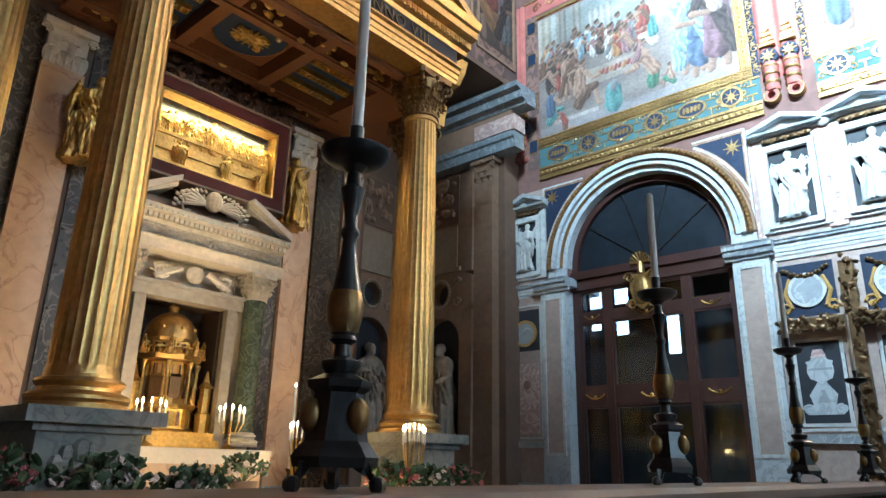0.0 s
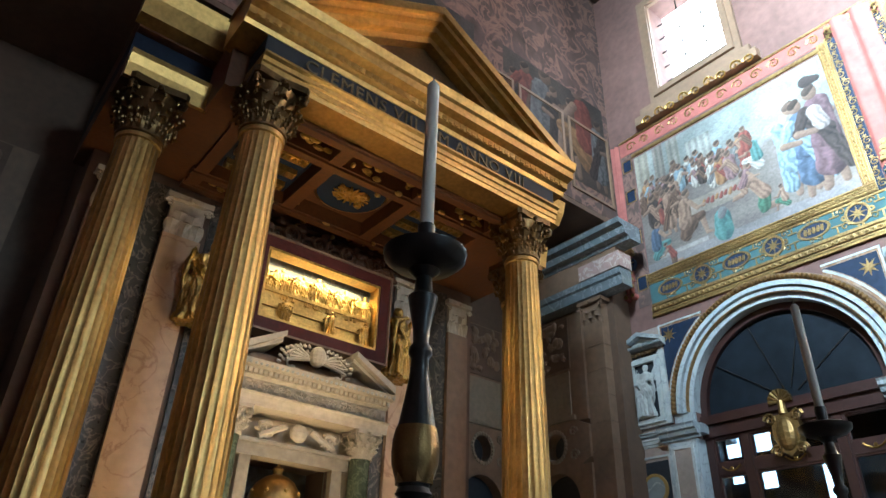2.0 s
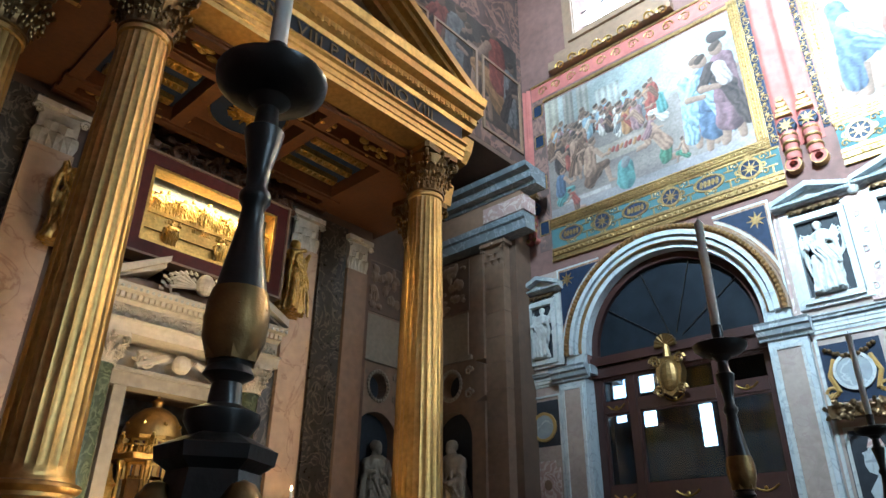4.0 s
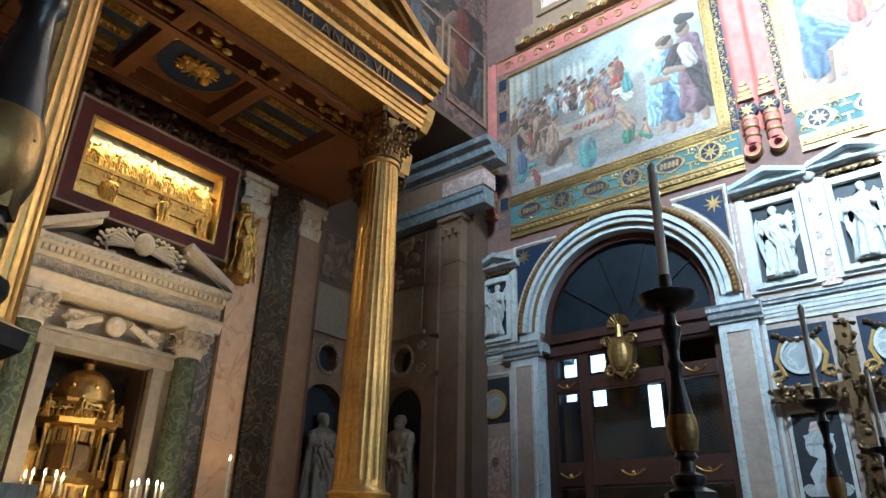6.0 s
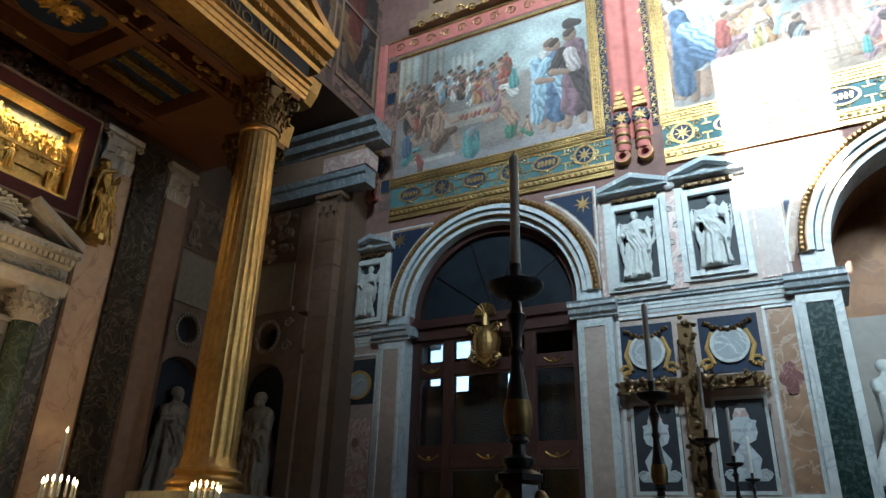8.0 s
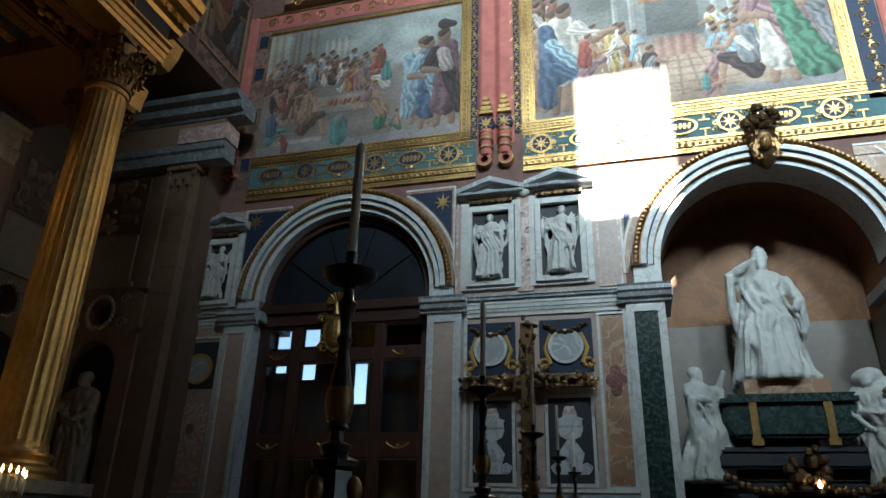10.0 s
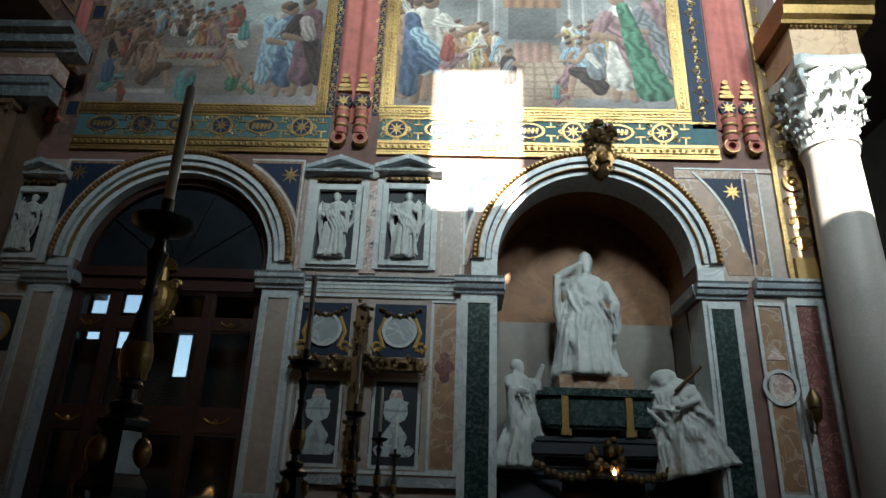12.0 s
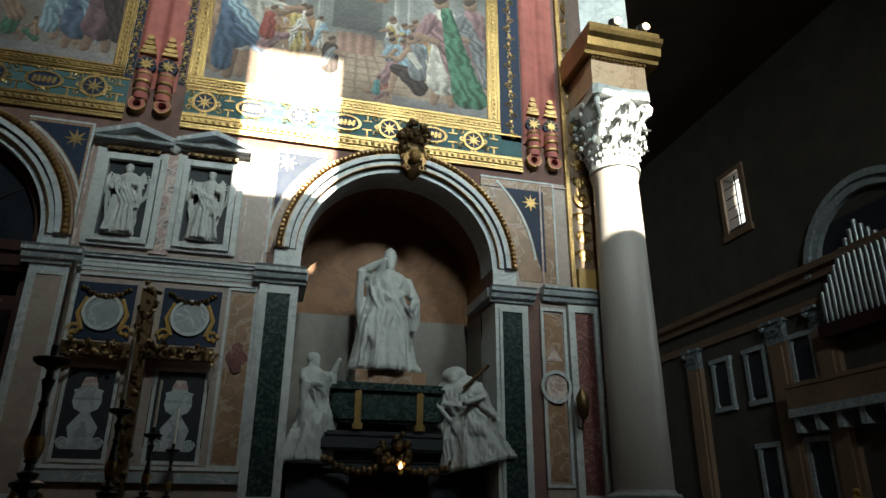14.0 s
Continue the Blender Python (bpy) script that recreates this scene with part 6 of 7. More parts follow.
part("cornice", mould(bmesh.new(), COR, (XF - 0.12, Y0 - 0.5, 11.62), (XF - 0.12, Y1 + 0.55, 11.62), (1, 0, 0)), GILT_BRONZE, can)
tooth = part("dentil", B((XF, XF + 0.13, -0.05, 0.05, 11.77, 11.91)), GILT_BRONZE, can)
tooth.location.y = Y0 - 0.3
for k in range(1, 49):
    d = new("dentil", tooth.data)
    d.parent, d.location = can, (0, Y0 - 0.3 + k * 0.175, 0)
# raking cornices and tympanum
YC = (Y0 + Y1) / 2
ZA, ZT = 14.82, 12.36
for s in (-1, 1):
    bm = bmesh.new()
    slope = 0.575
    for d, lo, hi in ((0.0, -0.7, -0.48), (0.2, -0.5, -0.28), (0.4, -0.3, -0.12), (0.52, -0.14, 0.1)):
        foot = lambda o: YC + s * (ZA + o - ZT) / slope
        prism(bm, [(foot(lo), ZT), (foot(hi), ZT), (YC, ZA + hi), (YC, ZA + lo)], lambda y, z: (XF - 1.0, y, z), lambda y, z: (XF - 0.1 + d, y, z))
        part("raking_moulding", bm, GILT_BRONZE, can)
        bm = bmesh.new()
    bm.free()
bm = bmesh.new()
prism(bm, [(Y0 - 0.1, 12.35), (Y1 + 0.1, 12.35), (YC, 14.4)], lambda y, z: (XF - 0.9, y, z), lambda y, z: (XF - 0.35, y, z))
part("tympanum", bm, BRONZE, can, "dark bronze tympanum")
# side returns and the set-back entablatures over the outer columns
for ya, yb in ((12.85, 13.7), (5.45, 6.3)):
    part("side_beam", B((-14.2, -10.4, ya, yb, 10.68, 12.3)), CEILWOOD, can, "brown side beam")
for ya, yb in ((13.7, 15.3), (3.85, 5.45)):
    part("outer_beam", B((-15.1, -11.5, ya, yb, 10.68, 11.3)), CEILWOOD, can, "brown outer beam")
    part("outer_block", B((-15.1, -11.35, ya, yb, 11.9, 12.65)), CEILWOOD, can, "brown cornice block")
    part("outer_frieze", B((-15.0, -11.55, ya, yb, 11.3, 11.9)), BLUE, can)
    part("outer_architrave", mould(bmesh.new(), [(0, 0), (0.1, 0), (0.14, 0.3), (0.2, 0.5), (0.2, 0.62), (0, 0.62)], (-11.5, ya + 0.02, 10.68), (-11.5, yb + 0.05, 10.68), (1, 0, 0)), GILT_BRONZE, can)
    part("outer_cornice", mould(bmesh.new(), [(0, 0), (0.3, 0.05), (0.5, 0.35), (0.6, 0.7), (0, 0.7)], (-11.35, ya - 0.1, 11.95), (-11.35, yb + 0.3, 11.95), (1, 0, 0)), GILT_BRONZE, can)
txt = bpy.data.curves.new("inscription", "FONT")
txt.body, txt.size, txt.extrude, txt.align_x, txt.align_y, txt.space_character = "CLEMENS VIII P M ANNO VIII", 0.43, 0.015, "CENTER", "CENTER", 1.12
dg = new("inscription", txt)
dg.matrix_world = Matrix.Translation((XF - 0.06, YC, 11.37)) @ Euler((math.pi / 2, 0, math.pi / 2)).to_matrix().to_4x4()
bpy.context.view_layer.update()
me = bpy.data.meshes.new_from_object(dg.evaluated_get(bpy.context.evaluated_depsgraph_get()))
mw = dg.matrix_world.copy()
bpy.data.objects.remove(dg)
me.transform(mw)
me.materials.clear()
me.materials.append(DULLGOLD)
ins = new("inscription", me)
ins.parent = can
tagged(ins, "gilded Roman capitals")

# coffered ceiling of the canopy
bm = B((-14.2, -10.2, 5.9, 13.2, 11.02, 11.15))
for x in (-14.1, -13.5, -11.25, -10.45):
    box(bm, x - 0.15, x + 0.15, 6.0, 13.1, 10.62, 11.03)
    box(bm, x - 0.1, x + 0.1, 6.0, 13.1, 10.55, 10.62)
for y in (6.2, 8.35, 10.6, 12.9):
    box(bm, -14.2, -10.3, y - 0.15, y + 0.15, 10.6, 11.03)
solid("canopy_ceiling", bm, CEILWOOD, "brown coffered ceiling with gilded mouldings", "ceiling", "structure")
med = thing("ceiling_medallion", "dark blue round ceiling medallion with a gilded sunburst", "ceiling ornament")
MX, MY = -12.15, 9.4
part("field", B((-13.05, -11.25, 8.5, 10.35, 10.92, 11.0)), CEILWOOD, med)
part("disc", lathe(bmesh.new(), [(0.82, 0), (0.86, 0.05), (0.82, 0.1)], (MX, MY, 10.83), 28), BLUE, med)
part("gilt_ring", lathe(bmesh.new(), [(0.84, 0), (0.9, 0.02), (0.84, 0.12)], (MX, MY, 10.85), 28), GOLD, med)
bm = bmesh.new()
for k in range(16):
    a = 2 * math.pi * k / 16
    tube(bm, [(MX, MY, 10.8), (MX + 0.36 * math.cos(a), MY + 0.48 * math.sin(a), 10.77)], 0.07, 5, 0.02)
for k in range(20):
    ball(bm, (MX + rnd.uniform(-0.28, 0.28), MY + rnd.uniform(-0.38, 0.38), 10.77), 0.07, u=6, v=4)
part("sunburst", bm, GOLD, med)
for ya, yb in ((10.8, 12.7), (6.4, 8.15)):
    cof = thing("ceiling_coffer", "coffer with gilded fluted bands", "ceiling ornament", "ceiling coffers")
    part("field", B((-13.3, -11.45, ya, yb, 10.92, 11.0)), BLUE, cof)
    for x in (-13.0, -12.4, -11.8):
        bm = B((x - 0.12, x + 0.12, ya + 0.15, yb - 0.15, 10.78, 10.92))
        for k in range(11):
            y = ya + 0.2 + k * (yb - ya - 0.4) / 10
            ball(bm, (x, y, 10.78), 0.1, 0.05, 0.06, 6, 4)
        part("gilt_band", bm, GOLD, cof)
bm = bmesh.new()
for k in range(90):
    y = 6.4 + 6.4 * rnd.random()
    x = rnd.choice((-11.25, -10.85, -10.9, -13.5, -13.8))
    ball(bm, (x + rnd.uniform(-0.2, 0.2), y, 10.56 + 0.3 * rnd.random()), rnd.uniform(0.05, 0.1), rnd.uniform(0.06, 0.16), 0.06, 6, 4)
solid("ceiling_ornament", bm, GOLD, "gilded leaf clusters in the ceiling coffers", "ceiling ornament")

# back wall of the canopy: pilasters, dark strips, carved cresting
for y, w, m_, x in ((12.56, 0.82, PINK, -14.0), (6.3, 0.86, PINK, -14.0), (14.4, 0.72, BROWNSTONE, -14.04), (4.7, 0.72, BROWNSTONE, -14.04)):
    t = thing("pilaster", "tall pinkish marble pilaster with a carved capital", "pilaster", "altar pilasters")
    part("shaft", B((-14.25, x, y - w / 2, y + w / 2, 0.9, 9.2)), m_, t)
    part("base", B((-14.25, x + 0.12, y - w / 2 - 0.1, y + w / 2 + 0.1, 0, 0.7), (-14.25, x + 0.06, y - w / 2 - 0.05, y + w / 2 + 0.05, 0.7, 0.9)), GREY, t)
    pilaster_capital(t, (x - 0.1, y, 9.2), w, 1.0, (1, 0), AGED)
solid("dark_wall_strip", B((-14.25, -14.12, 13.15, 14.02, 0.5, 10.4), (-14.25, -14.12, 5.08, 5.98, 0.5, 10.4), (-14.25, -14.12, 11.7, 12.25, 0.5, 10.4), (-14.25, -14.12, 6.88, 7.4, 0.5, 10.4)), DARKVEIN, "dark veined marble strips between pilasters", "wall panel", "structure")
bm = bmesh.new()
for k in range(170):
    y = 7.4 + 4.5 * rnd.random()
    ball(bm, (-14.0 + rnd.uniform(-0.1, 0.25), y, 9.62 + 0.9 * rnd.random()), rnd.uniform(0.05, 0.1), rnd.uniform(0.07, 0.2), rnd.uniform(0.05, 0.13), 6, 4)
for k in range(11):
    scroll(bm, lambda y, z: (-13.75, y, z), 7.6 + k * 0.4, 10.0 + 0.15 * (k % 2), 0.24, 1.4, (-1) ** k, 0.05)
solid("carved_cresting", bm, CEILWOOD, "dark gilded carved cresting above the shrine", "carving")

# ---- altar shrine ----
AX = -13.5
shr = thing("altar_shrine", "cream marble altar shrine with green columns and a broken pediment", "altar")
part("back_block", B((-14.3, AX - 0.35, 7.6, 8.34, 1.6, 5.65), (-14.3, AX - 0.35, 10.78, 11.55, 1.6, 5.65), (-14.3, AX - 0.4, 7.6, 11.55, 5.1, 5.65)), AGED, shr)
for y in (7.98, 11.14):
    c = part("column", lathe(bmesh.new(), [(0.26, 0), (0.255, 1.0), (0.235, 2.9), (0.25, 2.95), (0.25, 3.0)], (AX, y, 2.05), 28), GREENCOL, shr, "polished mottled green marble column", smooth=True)
    part("column_base", column_base((AX, y, 1.75), 0.26, 0.3), AGED, shr, smooth=True)
    capital(shr, (AX, y, 5.03), 0.25, 0.62, AGED)
    part("red_pilaster", B((AX - 0.4, AX - 0.3, y + (0.3 if y < 9 else -0.62), y + (0.62 if y < 9 else -0.3), 1.7, 5.1)), RED, shr, "dark red marble pilaster")
bm = mould(bmesh.new(), [(-1.2, 0), (0.3, 0), (0.32, 0.1), (0.36, 0.2), (0.42, 0.24), (-1.2, 0.24)], (AX, 7.5, 5.65), (AX, 11.62, 5.65), (1, 0, 0))
part("architrave", bm, AGED, shr)
bm = B((-15.0, AX + 0.28, 7.55, 11.57, 5.89, 6.2))
for k in range(60):
    if k % 3 == 0:
        scroll(bm, lambda y, z: (AX + 0.31, y, z), 7.7 + 3.75 * k / 59, 6.04, 0.125, 1.3, (-1) ** (k // 3), 0.034, 10)
    else:
        ball(bm, (AX + 0.29, 7.65 + 3.85 * k / 59, 6.04 + 0.07 * math.sin(k * 1.7)), 0.05, 0.03, 0.045, 6, 4)
part("frieze", bm, AGED, shr, "carved foliate frieze")
part("cornice", mould(bmesh.new(), [(-1.2, 0), (0.3, 0), (0.36, 0.06), (0.38, 0.16), (0.6, 0.18), (0.64, 0.3), (-1.2, 0.3)], (AX, 7.5, 6.2), (AX, 11.58, 6.2), (1, 0, 0)), AGED, shr)
tooth = part("dentil", B((AX + 0.36, AX + 0.48, -0.04, 0.04, 6.25, 6.37)), AGED, shr)
tooth.location.y = 7.58
for k in range(1, 35):
    d = new("dentil", tooth.data)
    d.parent, d.location = shr, (0, 7.58 + k * 0.115, 0)
for k in range(34):
    part("pearl", ball(bmesh.new(), (AX + 0.63, 7.6 + k * 0.119, 6.41), 0.035, u=7, v=5), STATUE, shr)
for s in (-1, 1):
    bm = bmesh.new()
    ye, yi = 9.56 + s * 2.02, 9.56 + s * 0.9
    for d, a, b in ((0.45, 0.0, 0.12), (0.62, 0.1, 0.22)):
        prism(bm, [(ye, 6.5 + a * 0.4), (ye, 6.5 + b), (yi, 7.08 + b), (yi, 7.08 + a)], lambda y, z: (AX - 0.6, y, z), lambda y, z: (AX + d, y, z))
    part("broken_pediment", bm, AGED, shr)
bm = B((AX - 0.6, AX + 0.1, 7.7, 11.4, 6.5, 6.85))
part("tympanum", bm, BROWNSTONE, shr)
bm = bmesh.new()
ball(bm, (AX + 0.4, 9.56, 6.98), 0.2, 0.2, 0.24, 12, 8)
for s in (-1, 1):
    for k in range(5):
        tube(bm, [(AX + 0.35, 9.56 + s * 0.15, 6.9), (AX + 0.38, 9.56 + s * (0.5 + 0.06 * k), 7.12 - 0.09 * k), (AX + 0.36, 9.56 + s * (0.78 - 0.03 * k), 7.02 - 0.1 * k)], 0.05, 6, 0.03)
for k in range(10):
    ball(bm, (AX + 0.35, 9.0 + k * 0.125, 6.6 - 0.12 * math.sin(math.pi * k / 9)), 0.09, 0.1, 0.08, 6, 4)
for s in (-1, 1):
    for row in range(3):
        for k in range(7):
            q = k / 6
            m = Matrix.Translation((AX + 0.42 - 0.05 * row, 9.56 + s * (0.2 + 0.62 * q), 7.13 - 0.11 * row - 0.22 * q * q)) @ Matrix.Rotation(-math.pi / 2, 4, "Z") @ Matrix.Rotation(-s * (0.9 + 0.5 * q), 4, "Y")
            leaf_strip(bm, m, 0.065, 0.13, 0.03, 0.02)
part("cherub_carving", bm, AGED, shr, "cream marble winged cherub carving")
# inner door frame with its own little pediment
bm = B((AX - 0.45, AX - 0.1, 8.35, 8.6, 1.7, 4.75), (AX - 0.45, AX - 0.1, 10.52, 10.77, 1.7, 4.75), (AX - 0.45, AX - 0.05, 8.25, 10.87, 4.75, 5.0), (AX - 0.45, AX + 0.02, 8.2, 10.92, 5.0, 5.08))
# darker copy of the cream marble, so the jambs' shade sits in the colour
part("door_frame", bm, mat("shaded_cream_marble", (0.3, 0.255, 0.2), 0.5, 0, 0.35, 7, 0.15), shr, "cream marble door frame with shade in its colour")
bm = bmesh.new()
for s in (-1, 1):
    scroll(bm, lambda y, z: (AX - 0.05, y, z), 9.56 + s * 0.75, 5.28, 0.2, 1.5, s, 0.07)
    tube(bm, [(AX - 0.05, 9.56 + s * 0.9, 5.15), (AX - 0.05, 9.56 + s * 0.3, 5.45)], 0.07, 6)
ball(bm, (AX - 0.02, 9.56, 5.35), 0.14, 0.2, 0.2, 9, 6)
part("scroll_pediment", bm, AGED, shr)
part("dark_painting", B((-15.29, -15.2, 8.36, 10.76, 1.7, 4.89)), PAINTDARK, shr, "dark painted panel behind the tabernacle")

rel = thing("shrine_relief", "glowing gold banquet relief behind glass in a purple marble frame", "relief")
RX = AX - 0.15
Ya, Yb, Za, Zb = 7.78, 11.41, 7.33, 9.6
def rframe(w, x0, x1, e=0.0):
    return B((x0, x1, Ya + e, Yb - e, Za + e, Za + w + e), (x0, x1, Ya + e, Yb - e, Zb - w - e, Zb - e), (x0, x1, Ya + e, Ya + w + e, Za + w + e, Zb - w - e), (x0, x1, Yb - w - e, Yb - e, Za + w + e, Zb - w - e))
part("frame", rframe(0.26, RX, RX + 0.45), PURPLE, rel, "polished purple marble frame")
part("outer_moulding", rframe(0.05, RX + 0.02, RX + 0.48, -0.06), BROWNSTONE, rel)
part("inner_moulding", rframe(0.06, RX + 0.05, RX + 0.42, 0.27), GOLD, rel)
part("back", B((RX - 0.3, RX - 0.25, Ya, Yb, Za, Zb)), GREY, rel)
part("box_side", B((RX - 0.3, RX, Ya, Ya + 0.1, Za, Zb), (RX - 0.3, RX, Yb - 0.1, Yb, Za, Zb), (RX - 0.3, RX, Ya, Yb, Za, Za + 0.1), (RX - 0.3, RX, Ya, Yb, Zb - 0.1, Zb)), PURPLE, rel)
part("gilt_table", B((RX - 0.05, RX + 0.2, Ya + 0.38, Yb - 0.38, 8.0, 8.36), (RX, RX + 0.25, Ya + 0.36, Yb - 0.36, 8.34, 8.42), (RX - 0.05, RX + 0.14, Ya + 0.36, Yb - 0.36, 7.66, 8.0)), GOLD, rel)
for k in range(15):
    y = Ya + 0.5 + k * (Yb - Ya - 1.0) / 14
    h_ = 0.95 if k == 7 else 0.8 + 0.08 * (k % 3 - 1)
    bm = moved(figure(h_, 40 + k, ((-0.24, -0.16, 0.58), (0.24, -0.18, 0.62 + 0.1 * (k % 2))), 1.35), Matrix.Translation((RX + 0.06, y, 8.22)) @ Matrix.Rotation(math.pi / 2 + 0.35 * math.sin(k * 2.1), 4, "Z"))
    part("gilt_diner", fused(bm, 0.014), GOLD, rel, smooth=True)
for k in range(12):
    if k not in (2, 7, 11):
        continue
    y = Ya + 0.5 + k * (Yb - Ya - 1.0) / 11
    part("gilt_seated_diner", moved(figure(0.62 + 0.05 * (k % 2), 60 + k, ((-0.24, -0.14, 0.7), (0.24, -0.16, 0.62)), 1.15, 0.12), Matrix.Translation((RX + 0.24, y, 7.66)) @ Matrix.Rotation((-1) ** k * 1.2, 4, "Z")), GOLD, rel, smooth=True)
bm = bmesh.new()
for k in range(70):
    ball(bm, (RX + 0.14 + rnd.uniform(-0.08, 0.06), rnd.uniform(Ya + 0.45, Yb - 0.45), 8.44), 0.035, 0.05, rnd.uniform(0.03, 0.08), 6, 4)
part("gilt_tableware", bm, GOLD, rel)
part("window_mullion", B((RX - 0.24, RX - 0.18, 8.9, 8.98, 8.6, 9.25), (RX - 0.24, RX - 0.18, 10.2, 10.28, 8.6, 9.25), (RX - 0.24, RX - 0.15, Ya + 0.33, Yb - 0.33, 9.05, 9.2)), CLOTH, rel)
for s in (-1, 1):
    y = 6.9 if s < 0 else 12.0
    bm = figure(2.0, 70 + s, ((-0.14, -0.2, 0.75), (0.2, -0.1, 0.85)), 1.2, wings=True)
    solid("gilded_angel", fused(moved(bm, Matrix.Translation((AX - 0.1, y, 7.15)) @ Matrix.Rotation(math.pi / 2 + s * 0.5, 4, "Z")), 0.02), GOLD, "gilded angel statue holding the framed relief", "statue", group="gilded angels", smooth=True)

tab = thing("tabernacle", "gilded domed temple-shaped tabernacle on the altar", "tabernacle")
TC = (-14.25, 9.56)
part("steps", B((TC[0] - 0.8, TC[0] + 0.85, TC[1] - 1.0, TC[1] + 1.0, 1.66, 1.85), (TC[0] - 0.7, TC[0] + 0.75, TC[1] - 0.9, TC[1] + 0.9, 1.85, 2.0)), GOLD, tab)
part("lower_body", lathe(bmesh.new(), [(0.72, 0), (0.74, 0.06), (0.62, 0.08), (0.62, 0.45), (0.72, 0.48), (0.76, 0.56)], (TC[0], TC[1], 2.0), 8), GOLD, tab)
part("core", lathe(bmesh.new(), [(0.5, 0), (0.5, 0.9), (0.74, 0.93), (0.78, 1.03), (0.6, 1.05), (0.56, 1.3), (0.62, 1.33), (0.64, 1.4)], (TC[0], TC[1], 2.56), 8), GILT_BRONZE, tab)
for k in range(8):
    a = 2 * math.pi * (k + 0.5) / 8
    px_, py_ = TC[0] + 0.66 * math.cos(a), TC[1] + 0.66 * math.sin(a)
    part("colonnette", lathe(bmesh.new(), [(0.06, 0), (0.04, 0.05), (0.036, 0.75), (0.07, 0.85), (0.07, 0.9)], (px_, py_, 2.56), 8), GOLD, tab)
    part("finial", moved(figure(0.42, 80 + k), Matrix.Translation((TC[0] + 0.74 * math.cos(a), TC[1] + 0.74 * math.sin(a), 3.58))), GOLD, tab, smooth=True)
    b_ = 2 * math.pi * k / 8
    m = Matrix.Translation((TC[0] + 0.49 * math.cos(b_), TC[1] + 0.49 * math.sin(b_), 2.7)) @ Matrix.Rotation(b_, 4, "Z")
    part("arched_niche", moved(B((-0.03, 0.02, -0.12, 0.12, 0, 0.5)), m), BRONZE, tab, "dark arched niche")
for k in range(8):
    b_ = 2 * math.pi * k / 8
    for z, rr_, w_, h_, mm_ in ((2.12, 0.585, 0.3, 0.3, RED), (3.64, 0.545, 0.22, 0.2, RED), (3.2, 0.47, 0.2, 0.2, BLUE)):
        m = Matrix.Translation((TC[0] + rr_ * math.cos(b_), TC[1] + rr_ * math.sin(b_), z)) @ Matrix.Rotation(b_, 4, "Z")
        part("stone_inset", moved(B((-0.05, 0.0, -w_ / 2, w_ / 2, 0, h_)), m), mm_, tab, "dark stone inset")
        part("inset_frame", moved(B((-0.05, 0.03, -w_ / 2 - 0.04, -w_ / 2, -0.03, h_ + 0.03), (-0.05, 0.03, w_ / 2, w_ / 2 + 0.04, -0.03, h_ + 0.03), (-0.05, 0.04, -w_ / 2 - 0.05, w_ / 2 + 0.05, h_, h_ + 0.05), (-0.05, 0.04, -w_ / 2 - 0.05, w_ / 2 + 0.05, -0.06, 0.0)), m), GOLD, tab)
    a = 2 * math.pi * (k + 0.5) / 8
    for q in (0.42, 0.6, 0.78, 0.96):
        c_ = b_ + (q - 0.69) * 0.85
        part("baluster", lathe(bmesh.new(), [(0.025, 0), (0.014, 0.03), (0.026, 0.07), (0.012, 0.12), (0.026, 0.15)], (TC[0] + 0.72 * math.cos(c_), TC[1] + 0.72 * math.sin(c_), 3.59), 6), GOLD, tab)
    part("obelisk", lathe(bmesh.new(), [(0.07, 0), (0.05, 0.03), (0.05, 0.12), (0.065, 0.14), (0.03, 0.17), (0.008, 0.5)], (TC[0] + 0.8 * math.cos(a), TC[1] + 0.8 * math.sin(a), 2.56), 6), GOLD, tab)
    part("dome_rosette", ball(bmesh.new(), (TC[0] + 0.52 * math.cos(b_), TC[1] + 0.52 * math.sin(b_), 4.2), 0.05, 0.05, 0.05, 6, 4), GOLD, tab)
part("rail_ring", lathe(bmesh.new(), [(0.7, 0), (0.75, 0), (0.75, 0.03), (0.7, 0.03)], (TC[0], TC[1], 3.74), 8), GOLD, tab)
part("dome", lathe(bmesh.new(), [(0.56, 0), (0.55, 0.12), (0.5, 0.3), (0.4, 0.46), (0.24, 0.58), (0.1, 0.63), (0.1, 0.7), (0.13, 0.74), (0.06, 0.8)], (TC[0], TC[1], 3.96), 32, lambda a, z: 1 + 0.025 * math.cos(16 * a)), GILT_BRONZE, tab, "ribbed gilded dome", smooth=True)
part("dome_finial", B((TC[0] - 0.02, TC[0] + 0.02, TC[1] - 0.025, TC[1] + 0.025, 4.74, 5.15), (TC[0] - 0.02, TC[0] + 0.02, TC[1] - 0.12, TC[1] + 0.12, 4.98, 5.03)), GOLD, tab)
for s in (-1, 1):
    for dx in (0.35, -0.3):
        part("corner_tower", lathe(bmesh.new(), [(0.16, 0), (0.17, 0.4), (0.12, 0.45), (0.12, 0.95), (0.17, 1.0), (0.08, 1.1), (0.02, 1.35)], (TC[0] + dx, TC[1] + s * 0.82, 2.0), 8), GOLD, tab)

mensa = thing("altar_table", "pale marble altar table with a white cloth", "altar")
part("body", B((-14.0, -12.55, 8.0, 11.1, 0.35, 1.55)), PINK, mensa)
part("top", B((-14.6, -12.4, 7.85, 11.25, 1.55, 1.66)), AGED, mensa)
part("cloth", B((-12.398, -12.39, 7.9, 11.2, 1.38, 1.67), (-13.0, -12.39, 7.9, 11.2, 1.662, 1.672)), CLOTH, mensa, "white altar cloth")
